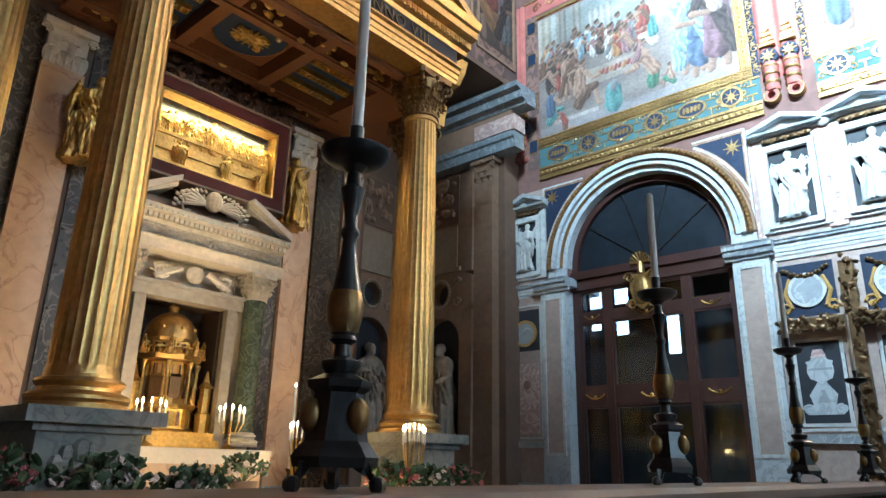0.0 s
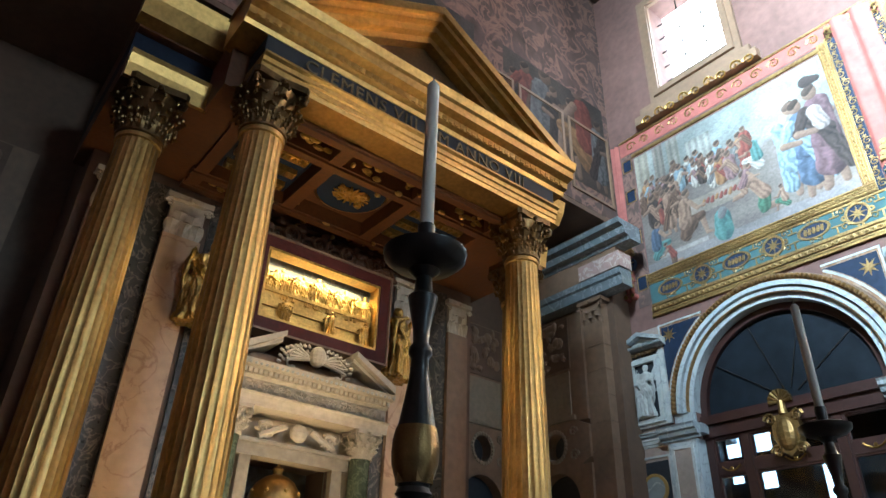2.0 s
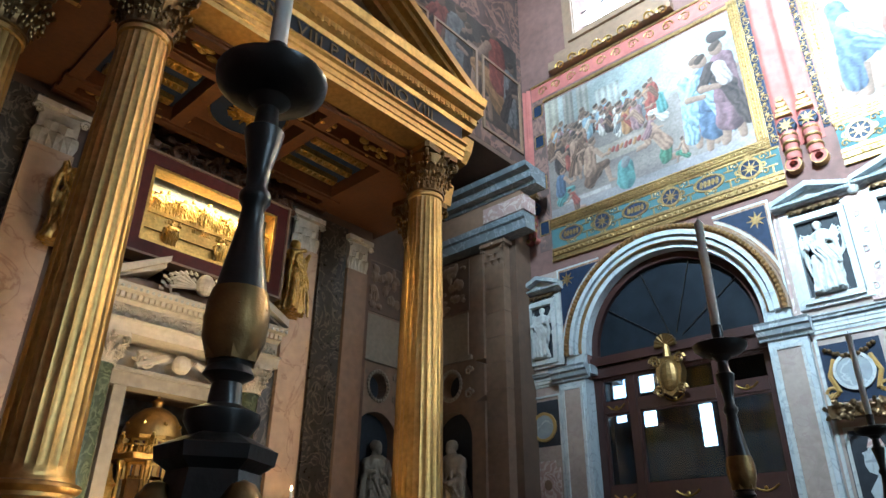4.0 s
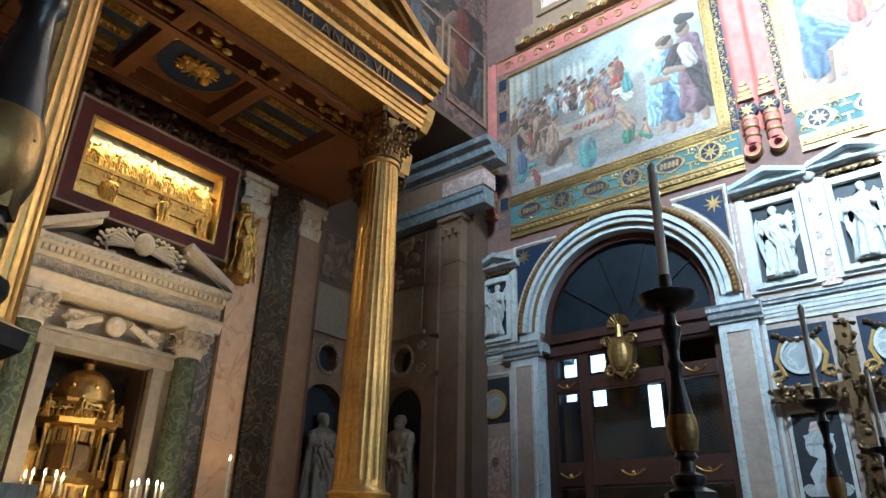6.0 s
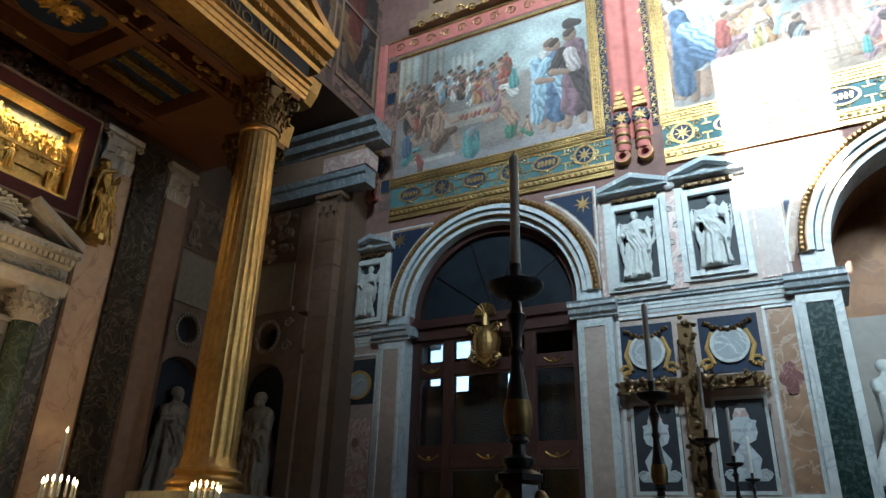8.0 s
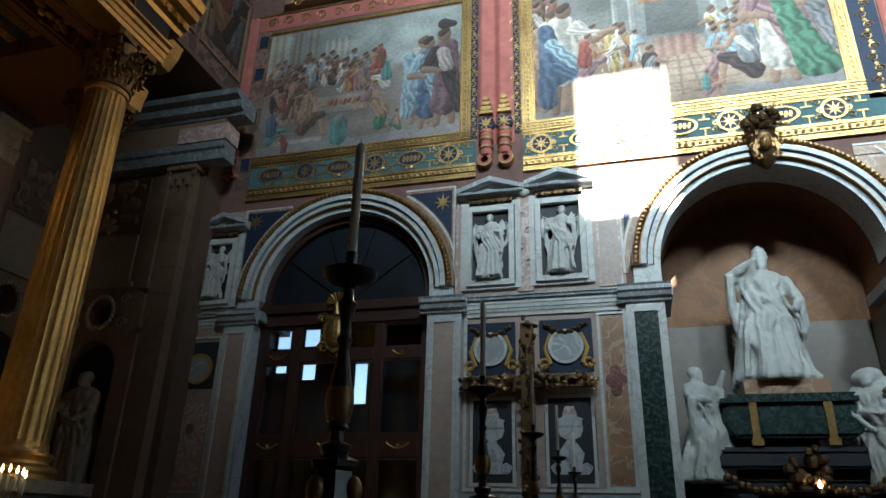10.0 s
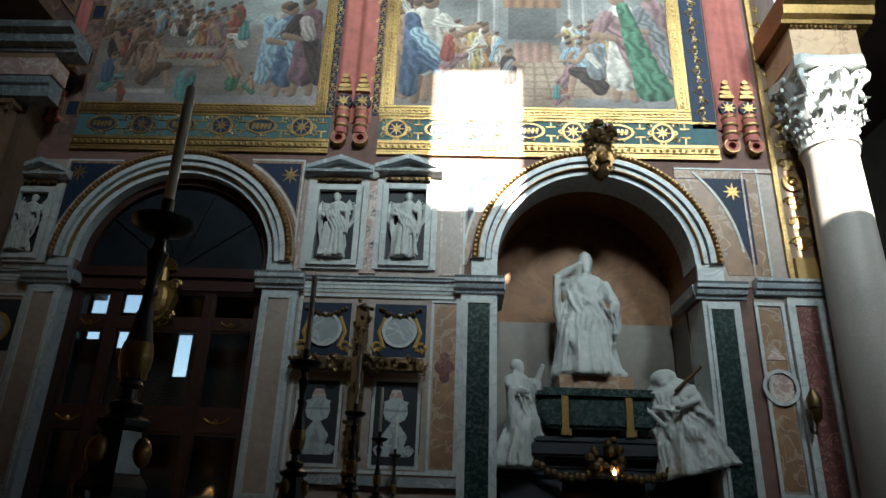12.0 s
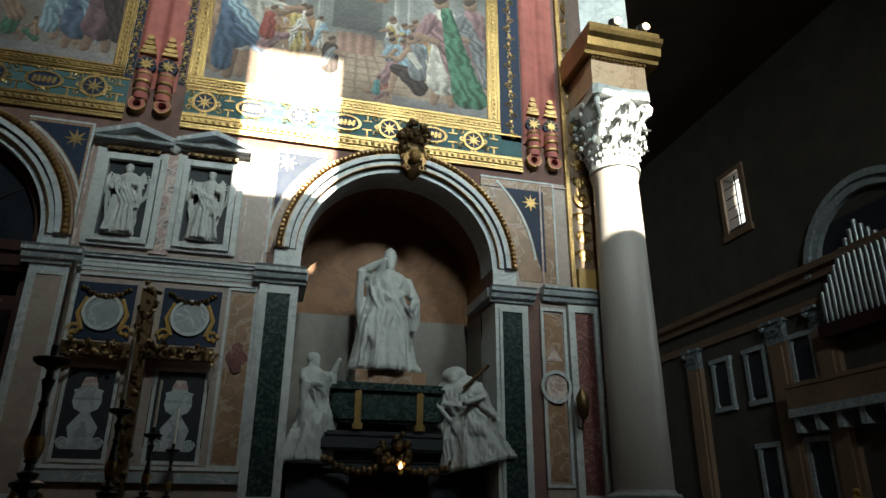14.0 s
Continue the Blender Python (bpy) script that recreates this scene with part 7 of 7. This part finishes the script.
part("step", B((-15.1, -11.6, 7.2, 11.9, 0, 0.18), (-15.1, -12.0, 7.5, 11.6, 0.18, 0.35)), GREY, mensa)


def candle_cluster(x, y, z, h, n):
    t = thing("candelabrum", "small gilt candelabrum with lit white candles", "candelabrum", "lit altar candles")
    part("stem", lathe(bmesh.new(), [(0.16, 0), (0.14, 0.04), (0.04, 0.1), (0.03, h * 0.5), (0.06, h * 0.55), (0.03, h * 0.6), (0.03, h)], (x, y, z), 10), GOLD, t, smooth=True)
    for k in range(n):
        a = math.pi * (k + 0.5) / n
        dy, dz = 0.3 * math.cos(a), 0.08 * math.sin(a)
        arm = part("arm", tube(bmesh.new(), [(x, y, z + h * 0.7), (x + 0.02, y + dy * 0.6, z + h * 0.62), (x + 0.03, y + dy, z + h + dz)], 0.016, 5), GOLD, t)
        c = part("candle", lathe(bmesh.new(), [(0.022, 0), (0.02, 0.22)], (x + 0.03, y + dy, z + h + dz), 8), WAX, t)
        part("flame", lathe(bmesh.new(), [(0.006, 0), (0.02, 0.03), (0.012, 0.07), (0.002, 0.11)], (x + 0.03, y + dy, z + h + dz + 0.23), 6), FLAME, c)


candle_cluster(-12.7, 10.35, 1.672, 0.5, 5)
candle_cluster(-11.4, 11.2, 0.0, 1.85, 7)
candle_cluster(-9.0, 12.0, 0.0, 1.8, 7)
candle_cluster(-12.7, 8.6, 1.672, 0.5, 5)
# stands and lenses added to carry the altar's fill spots
for at, aim, _w, _c in FILL_SPOTS:
    t = thing("floodlight", "added black floodlight on a stand, housing a fill spot", "floodlight", "altar floodlights")
    d = (Vector(aim) - Vector(at)).normalized()
    p0 = Vector(at) - d * 0.12
    part("housing", tube(bmesh.new(), [p0 - d * 0.22, p0 - d * 0.02], 0.09, 12, 0.13), IRON, t)
    part("lens", tube(bmesh.new(), [p0 - d * 0.02, p0 - d * 0.015], 0.12, 12), LAMPGLOW, t)
    foot = 0.0 if at[2] < 5 else 13.57
    part("stand", tube(bmesh.new(), [(p0.x, p0.y, foot), tuple(p0 - d * 0.12)], 0.03, 6), IRON, t)
for x, y, zt in ((-13.6, 12.6, 3.2), (-11.6, 5.4, 3.0)):
    t = thing("tall_candle", "tall lit white candle on a dark stand", "candle", "tall candles")
    part("stand", lathe(bmesh.new(), [(0.2, 0), (0.06, 0.1), (0.04, 1.2), (0.1, 1.3)], (x, y, 0), 12), BRONZE, t, smooth=True)
    c = part("candle", lathe(bmesh.new(), [(0.035, 1.3), (0.033, zt)], (x, y, 0), 10), WAX, t)
    part("flame", lathe(bmesh.new(), [(0.006, 0), (0.02, 0.03), (0.012, 0.07), (0.002, 0.11)], (x, y, zt), 6), FLAME, c)

# ---- niches with statues in the recess ----
def wall_niche(m, seed, label):
    """A statue niche with an oculus, a tablet and a relief over it; built facing -y, its back on y = 0."""
    t = thing("statue_niche", label, "wall niche", "statue niches")
    bm = bmesh.new()
    box(bm, -1.35, -0.85, -0.45, 0, 2.2, 6.2)
    box(bm, 0.85, 1.35, -0.45, 0, 2.2, 6.2)
    for i in range(16):
        a, b = math.pi * i / 16, math.pi * (i + 1) / 16
        prism(bm, [(0.85 * math.cos(a), 5.2 + 0.85 * math.sin(a)), (0.85 * math.cos(a), 6.2), (0.85 * math.cos(b), 6.2), (0.85 * math.cos(b), 5.2 + 0.85 * math.sin(b))], lambda x, z: (x, -0.45, z), lambda x, z: (x, 0, z))
    box(bm, -1.35, 1.35, -0.45, 0, 0, 2.2)
    box(bm, -1.35, 1.35, -0.45, 0, 7.5, 11.0)
    for i in range(20):
        a, b = 2 * math.pi * i / 20, 2 * math.pi * (i + 1) / 20
        sq = lambda c, s: (max(-1.35, min(1.35, 1.35 * c / max(abs(c), abs(s)))), 6.85 + 0.65 * s / max(abs(c), abs(s)))
        prism(bm, [(0.36 * math.cos(a), 6.85 + 0.4 * math.sin(a)), sq(math.cos(a), math.sin(a)), sq(math.cos(b), math.sin(b)), (0.36 * math.cos(b), 6.85 + 0.4 * math.sin(b))], lambda x, z: (x, -0.45, z), lambda x, z: (x, 0, z))
    part("surround", moved(bm, m), BROWNSTONE, t)
    # black sheet before the niche back; its colour stands for the hollow's shade
    part("recess", moved(B((-0.86, 0.86, -0.06, -0.02, 2.2, 7.4)), m), SLATE, t, "black sheet standing for the niche's shade")
    bm = bmesh.new()
    for i in range(24):
        a = 2 * math.pi * i / 24
        ball(bm, (0.43 * math.cos(a), -0.47, 6.85 + 0.46 * math.sin(a)), 0.07, 0.05, 0.07, 5, 4)
    for s in (-1, 1):
        scroll(bm, lambda x, z: (x, -0.47, z), s * 0.75, 6.5, 0.18, 1.3, s, 0.05)
        scroll(bm, lambda x, z: (x, -0.47, z), s * 0.75, 7.2, 0.16, 1.3, s, 0.05)
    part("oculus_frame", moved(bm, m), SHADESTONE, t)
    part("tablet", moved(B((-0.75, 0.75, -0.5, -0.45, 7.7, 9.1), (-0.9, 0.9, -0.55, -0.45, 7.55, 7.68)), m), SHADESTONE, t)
    part("dark_panel", moved(B((-0.8, 0.8, -0.49, -0.45, 9.2, 10.95)), m), DARKSTONE, t)
    bm = bmesh.new()
    rr = random.Random(seed)
    for k in range(26):
        ball(bm, (rr.uniform(-0.6, 0.6), -0.5, 9.4 + 1.4 * rr.random()), rr.uniform(0.08, 0.2), 0.08, rr.uniform(0.08, 0.22), 7, 5)
    part("trophy_relief", fused(moved(bm, m), 0.035), BROWNSTONE, t, "carved trophy relief", smooth=True)
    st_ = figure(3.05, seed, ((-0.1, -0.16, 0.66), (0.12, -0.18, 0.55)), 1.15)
    solid("niche_statue", fused(moved(st_, m @ Matrix.Translation((0, -0.4, 2.22))), 0.03), SHADESTONE, "marble robed statue with shade in its colour, in a dark niche", "statue", group="niche statues", smooth=True)


wall_niche(Matrix.Translation((-16.6, 17.25, 0.0)) @ Matrix.Rotation(math.pi / 2, 4, "Z"), 31, "stone niche with an oculus and carved trophies")
wall_niche(Matrix.Translation((-14.45, 19.2, 0.0)), 32, "stone niche with an oculus and carved trophies")
wall_niche(Matrix.Translation((-16.6, 1.9, 0.2)) @ Matrix.Rotation(math.pi / 2, 4, "Z"), 33, "stone niche with an oculus and carved trophies")
for y, s in ((19.2, -1), (-0.04, 1)):
    t = thing("pilaster", "brown coursed stone pilaster with a carved capital", "pilaster", "recess pilasters")
    core = part("shaft", B((-13.07, -12.38, min(y, y + s * 0.33), max(y, y + s * 0.33), 0, 10.6)), BROWNSTONE, t)
    for k in range(12):
        z = 0.9 + k * 0.8
        part("stone_block", B((-13.1, -12.35, min(y, y + s * 0.35), max(y, y + s * 0.35), z + 0.015, z + 0.785)), BROWNSTONE, core)
    pilaster_capital(t, (-12.72, y + s * 0.25, 10.3), 0.8, 1.0, (0, s), BROWNSTONE)
    e = thing("recess_cornice", "blue-grey marble cornice over the recess wall", "cornice", "recess cornices")
    part("architrave", mould(bmesh.new(), [(0, 0), (0.5, 0), (0.52, 0.3), (0.6, 0.35), (0.6, 0.55), (0, 0.55)], (-16.6, y, 11.35), (-11.3, y, 11.35), (0, s, 0)), CORNICE, e)
    part("frieze", B((-16.6, -11.45, min(y, y + s * 0.5), max(y, y + s * 0.5), 11.9, 12.72)), BROWNSTONE, e)
    part("cornice", mould(bmesh.new(), [(0, 0), (0.55, 0), (0.6, 0.1), (0.8, 0.14), (0.85, 0.36), (1.05, 0.42), (1.1, 0.58), (0, 0.58)], (-16.6, y, 12.72), (-10.8, y, 12.72), (0, s, 0)), CORNICE, e)
    part("end_block", B((-12.9, -11.25, min(y, y + s * 0.62), max(y, y + s * 0.62), 11.93, 12.46)), ROSE, e)

# upper end wall: painted band and frames in the dark
bm = bmesh.new()
for k in range(8):
    y = 0.5 + k * 2.45
    for a in ((y, y + 2.2, 14.9, 15.0), (y, y + 2.2, 17.9, 18.0), (y, y + 0.1, 15.0, 17.9), (y + 2.1, y + 2.2, 15.0, 17.9)):
        box(bm, -12.1, -12.04, *a)
solid("painted_panel_frame", bm, BROWNSTONE, "dim painted panel frames on the end wall", "wall ornament", "structure")

# ---- balustrade with candelabra ----
bal = thing("balustrade", "dark stone balustrade with a moulded rail", "balustrade")
part("rail", mould(bmesh.new(), [(-0.3, 0), (0.3, 0), (0.34, 0.04), (0.34, 0.1), (0.3, 0.13), (-0.3, 0.13), (-0.34, 0.1), (-0.34, 0.04)], (-1.75, 1.5, 1.25), (-1.75, 19.7, 1.25), (1, 0, 0)), DARKSTONE, bal, "dark moulded stone rail")
part("plinth", B((-2.0, -1.5, 1.5, 19.6, 0, 0.3)), DARKSTONE, bal)
for k in range(62):
    part("baluster", lathe(bmesh.new(), [(0.08, 0), (0.08, 0.06), (0.045, 0.1), (0.09, 0.35), (0.04, 0.65), (0.05, 0.85), (0.08, 0.9), (0.08, 0.95)], (-1.75, 1.7 + k * 0.29, 0.3), 10), DARKSTONE, bal, smooth=True)


def candelabrum(x, y, r_c=0.03, zc=3.68, size=1.0):
    t = thing("candlestick", "tall dark bronze candlestick with gilded details and a long candle", "candlestick", "balustrade candlesticks")
    c = (x, y, 1.38)
    bm = bmesh.new()
    for k in range(3):
        a = 2 * math.pi * k / 3 + 0.4
        tube(bm, [(c[0] + 0.05 * math.cos(a), y + 0.05 * math.sin(a), 1.52), (c[0] + 0.14 * math.cos(a), y + 0.14 * math.sin(a), 1.47), (c[0] + 0.19 * math.cos(a), y + 0.19 * math.sin(a), 1.40)], 0.035, 6, 0.028)
        ball(bm, (c[0] + 0.19 * math.cos(a), y + 0.19 * math.sin(a), 1.405), 0.036, u=7, v=5)
    part("tripod_foot", bm, IRON, t, smooth=True)
    part("base", lathe(bmesh.new(), [(0.17, 0.09), (0.18, 0.13), (0.15, 0.17), (0.13, 0.19), (0.1, 0.38), (0.13, 0.4), (0.135, 0.43), (0.07, 0.46)], c, 6), IRON, t)
    bm = bmesh.new()
    for k in range(3):
        a = 2 * math.pi * k / 3 + 0.1
        ball(bm, (c[0] + 0.11 * math.cos(a), y + 0.11 * math.sin(a), 1.38 + 0.285), 0.05, 0.05, 0.075, 9, 6)
    part("gilt_medallion", bm, KEYBRONZE, t, "gilded oval medallions", smooth=True)
    stem = part("stem", lathe(bmesh.new(), [(0.06, 0.45), (0.085, 0.49), (0.085, 0.51), (0.04, 0.53), (0.035, 0.58), (0.06, 0.6), (0.05, 0.62), (0.072, 0.7), (0.075, 0.75), (0.055, 0.86), (0.035, 0.98), (0.03, 1.05), (0.042, 1.07), (0.042, 1.09), (0.028, 1.11), (0.032, 1.17), (0.05, 1.26), (0.055, 1.29), (0.035, 1.31), (0.03, 1.37), (0.06, 1.4)], c, 20), IRON, t, "dark turned stem", smooth=True)
    part("gilt_cup", lathe(bmesh.new(), [(0.056, 0.63), (0.0755, 0.69), (0.0785, 0.73), (0.0765, 0.77), (0.068, 0.81)], c, 20), KEYBRONZE, stem, "gilded cup of the stem", smooth=True)
    bm = bmesh.new()
    for k in range(6):
        a = 2 * math.pi * k / 6
        m = Matrix.Translation((c[0], y, 1.38 + 0.63)) @ Matrix.Rotation(a, 4, "Z") @ Matrix.Translation((0, 0.058, 0))
        leaf_strip(bm, m, 0.045, 0.17, 0.014, 0.008)
    part("gilt_leaves", bm, KEYBRONZE, stem, "gilded acanthus leaves")
    part("drip_pan", lathe(bmesh.new(), [(0.05, 1.4), (0.12, 1.42), (0.155, 1.45), (0.16, 1.475), (0.15, 1.48), (0.1, 1.46), (0.03, 1.46)], c, 28), IRON, t, smooth=True)
    part("socket", lathe(bmesh.new(), [(0.032, 1.46), (0.03, 1.5), (0.034, 1.56), (0.034, 1.6)], c, 14), IRON, t, smooth=True)
    shrink = Matrix.Translation((x, y, 1.38)) @ Matrix.Scale(size, 4) @ Matrix.Translation((-x, -y, -1.38))
    for ob in t.children_recursive:
        ob.data.transform(shrink)
    cd = part("candle", lathe(bmesh.new(), [(r_c, 1.38 + 1.59 * size), (r_c * 0.98, zc - 0.02), (r_c * 0.5, zc)], (x, y, 0), 14), WAX, t, "long pale wax candle", smooth=True)
    part("wick", lathe(bmesh.new(), [(0.004, 0), (0.003, 0.03)], (x, y, zc), 6), IRON, cd)


for x, y, r_c, zc, size in ((-1.75, 4.045, 0.0245, 3.52, 0.91), (-1.794, 7.037, 0.026, 3.51, 0.91), (-1.755, 10.14, 0.026, 3.565, 0.91), (-1.735, 13.19, 0.026, 3.64, 0.91), (-1.74, 16.15, 0.026, 3.6, 0.91), (-1.74, 19.2, 0.026, 3.55, 0.91)):
    candelabrum(x, y, r_c, zc, size)


def flowers(x, y, z, r, seed, petal):
    """A flower arrangement: stems, many leaves and blossoms in a stone pot."""
    rr = random.Random(seed)
    t = thing("flower_arrangement", "leafy arrangement of pale and pink flowers in a pot", "flowers", "altar flowers")
    part("pot", lathe(bmesh.new(), [(0.16, 0), (0.2, 0.05), (0.16, 0.2), (0.24, z - 0.25), (0.26, z - 0.15)], (x, y, 0), 14), DARKSTONE, t, smooth=True)
    bm, bp, bs = bmesh.new(), bmesh.new(), bmesh.new()
    for k in range(170):
        a, e, q = rr.uniform(0, 6.28), rr.uniform(-0.2, 1.5), rr.uniform(0.45, 1) * r
        p = Vector((x + q * math.cos(a) * math.cos(e) * 1.2, y + q * math.sin(a) * math.cos(e) * 1.2, z + q * math.sin(e) * 0.7))
        m = Matrix.Translation(p) @ Euler((rr.uniform(-1.2, 1.2), rr.uniform(-1.2, 1.2), rr.uniform(0, 6))).to_matrix().to_4x4()
        if k % 4:
            leaf_strip(bm, m, 0.07, 0.19, 0.06, 0.008)
        else:
            for j in range(5):
                mm = m @ Matrix.Rotation(j * 1.256, 4, "Z") @ Matrix.Rotation(0.9, 4, "X")
                leaf_strip(bp, mm, 0.05, 0.075, -0.02, 0.008)
        if k % 9 == 0:
            tube(bs, [(x, y, z - 0.2), tuple(p)], 0.008, 4)
    part("leaves", bm, LEAF, t)
    part("blossoms", bp, petal, t)
    part("stem", bs, LEAF, t)


for k, (x, y, z, r, pm) in enumerate(((-8.4, 6.1, 1.12, 0.5, PETAL), (-8.6, 7.4, 1.02, 0.45, PETAL), (-8.6, 11.1, 1.12, 0.42, REDPETAL), (-8.6, 12.0, 1.1, 0.42, PETAL), (-8.6, 12.9, 1.1, 0.45, REDPETAL), (-8.3, 4.9, 1.2, 0.45, REDPETAL), (-11.3, 9.9, 1.25, 0.4, PETAL))):
    flowers(x, y, z, r, 90 + k, pm)

# ---- dim choir beyond the crossing ----
win2 = thing("window_2", "tall bright choir window with dark glazing bars", "window", kind="structure")
bm = bmesh.new()
for k in range(1, 5):
    box(bm, 26.1, 26.14, 34.45, 36.05, 17.5 + k * 0.67 - 0.025, 17.5 + k * 0.67 + 0.025)
box(bm, 26.2, 26.26, 35.22, 35.28, 17.5, 20.85)
part("glazing_bar", bm, IRON, win2)
part("window_frame", B((25.85, 26.0, 34.1, 34.45, 17.2, 21.15), (25.85, 26.0, 36.05, 36.4, 17.2, 21.15), (25.85, 26.0, 34.45, 36.05, 20.85, 21.15), (25.8, 26.0, 34.0, 36.5, 16.8, 17.2)), BROWNSTONE, win2)
e = thing("choir_cornice", "grey stone cornice along the choir wall", "cornice")
part("upper_moulding", mould(bmesh.new(), [(0, 0), (0.3, 0), (0.4, 0.3), (0.7, 0.4), (0.8, 0.7), (0, 0.7)], (26, 21, 12.5), (26, 45.9, 12.5), (-1, 0, 0)), BROWNSTONE, e)
part("lower_moulding", mould(bmesh.new(), [(0, 0), (0.2, 0), (0.3, 0.4), (0, 0.4)], (26, 21, 11.2), (26, 45.9, 11.2), (-1, 0, 0)), BROWNSTONE, e)
for y in (41.0, 33.6, 30.4, 23.5):
    t = thing("pilaster", "dim reddish marble choir pilaster", "pilaster", "choir pilasters")
    part("shaft", B((25.7, 26.0, y - 0.7, y + 0.7, 0, 10.0), (25.6, 25.7, y - 0.45, y + 0.45, 1, 9.8)), BROWNSTONE, t)
    pilaster_capital(t, (25.75, y, 10.0), 1.4, 1.25, (-1, 0), CORNICE)
for y in (26.7,):
    t = thing("choir_arch", "grey stone arch moulding on the choir wall", "archway", "choir arches")
    bm = bmesh.new()
    for i in range(24):
        a, b = math.pi * i / 24, math.pi * (i + 1) / 24
        for r0, r1, d in ((3.2, 3.6, 0.3), (3.6, 3.95, 0.45)):
            prism(bm, [(y + 1.0 * r0 * math.cos(a), 12.6 + r0 * math.sin(a)), (y + r1 * math.cos(a), 12.6 + r1 * math.sin(a)), (y + r1 * math.cos(b), 12.6 + r1 * math.sin(b)), (y + r0 * math.cos(b), 12.6 + r0 * math.sin(b))], lambda q, z: (26, q, z), lambda q, z: (26 - d, q, z))
    part("moulding", bm, GREY, t)
    # flat black sheet on the wall, standing for the shaded hollow under the arch
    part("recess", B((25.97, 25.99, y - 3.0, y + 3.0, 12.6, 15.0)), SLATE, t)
org = thing("organ", "choir organ with rising tin pipes above a carved balcony", "organ")
for k in range(13):
    y = 29.6 - k * 0.32
    h_ = 1.6 + 0.34 * k if k < 9 else 4.3 - 0.3 * (k - 8)
    part("pipe", lathe(bmesh.new(), [(0.05, 0), (0.14, 0.4), (0.14, h_)], (25.4, y, 10.0), 10), PIPE, org, smooth=True)
part("case", B((25.1, 26.0, 24.9, 30.0, 9.4, 10.0)), WOOD, org)
bc = thing("balcony", "carved marble balcony front below the organ", "balcony")
part("floor_slab", B((24.8, 26, 24, 32.5, 6.0, 6.4)), GREY, bc)
part("front", B((24.85, 25.0, 24, 32.5, 6.4, 7.4), (24.78, 25.05, 24, 32.5, 7.4, 7.6)), BROWNSTONE, bc)
for k in range(7):
    part("console", B((25.0, 26, 24.3 + k * 1.3, 24.6 + k * 1.3, 5.3, 6.0)), GREY, bc)
for y, z in ((32.0, 7.6), (35.5, 7.6), (38.5, 7.6), (32, 2.5), (35.5, 2.5)):
    t = thing("blind_window", "dark recessed panel in a grey stone frame", "wall panel", "choir panels")
    part("panel", B((25.9, 25.98, y - 0.6, y + 0.6, z, z + 2.2)), SLATE, t)
    part("frame", B((25.8, 26, y - 0.85, y - 0.6, z - 0.2, z + 2.4), (25.8, 26, y + 0.6, y + 0.85, z - 0.2, z + 2.4), (25.75, 26, y - 0.95, y + 0.95, z + 2.4, z + 2.65), (25.75, 26, y - 0.9, y + 0.9, z - 0.45, z - 0.2)), GREY, t)
SKYGLOW = glow("bright_sky", (0.9, 0.97, 1.0), 0.35)
solid("backdrop", B((-11.5, -5.0, 22.6, 22.65, 17.0, 26.0)), SKYGLOW, "bright pale sky outside the side window", "sky", "structure")
solid("backdrop", B((28.2, 28.25, 32.5, 39.0, 15.5, 24.0)), SKYGLOW, "bright pale sky outside the choir window", "sky", "structure")
fo = solid("gilded_finial", moved(figure(1.2, 99, wide=1.6), Matrix.Translation((13.2, 17.5, 1.0))), GOLD, "gilded carved finial on a stand", "finial", smooth=True)
solid("finial_stand", lathe(bmesh.new(), [(0.3, 0), (0.25, 0.1), (0.12, 0.2), (0.12, 0.9), (0.25, 1.0)], (13.2, 17.5, 0), 14), BRONZE, "dark stand under the finial", "stand", smooth=True)
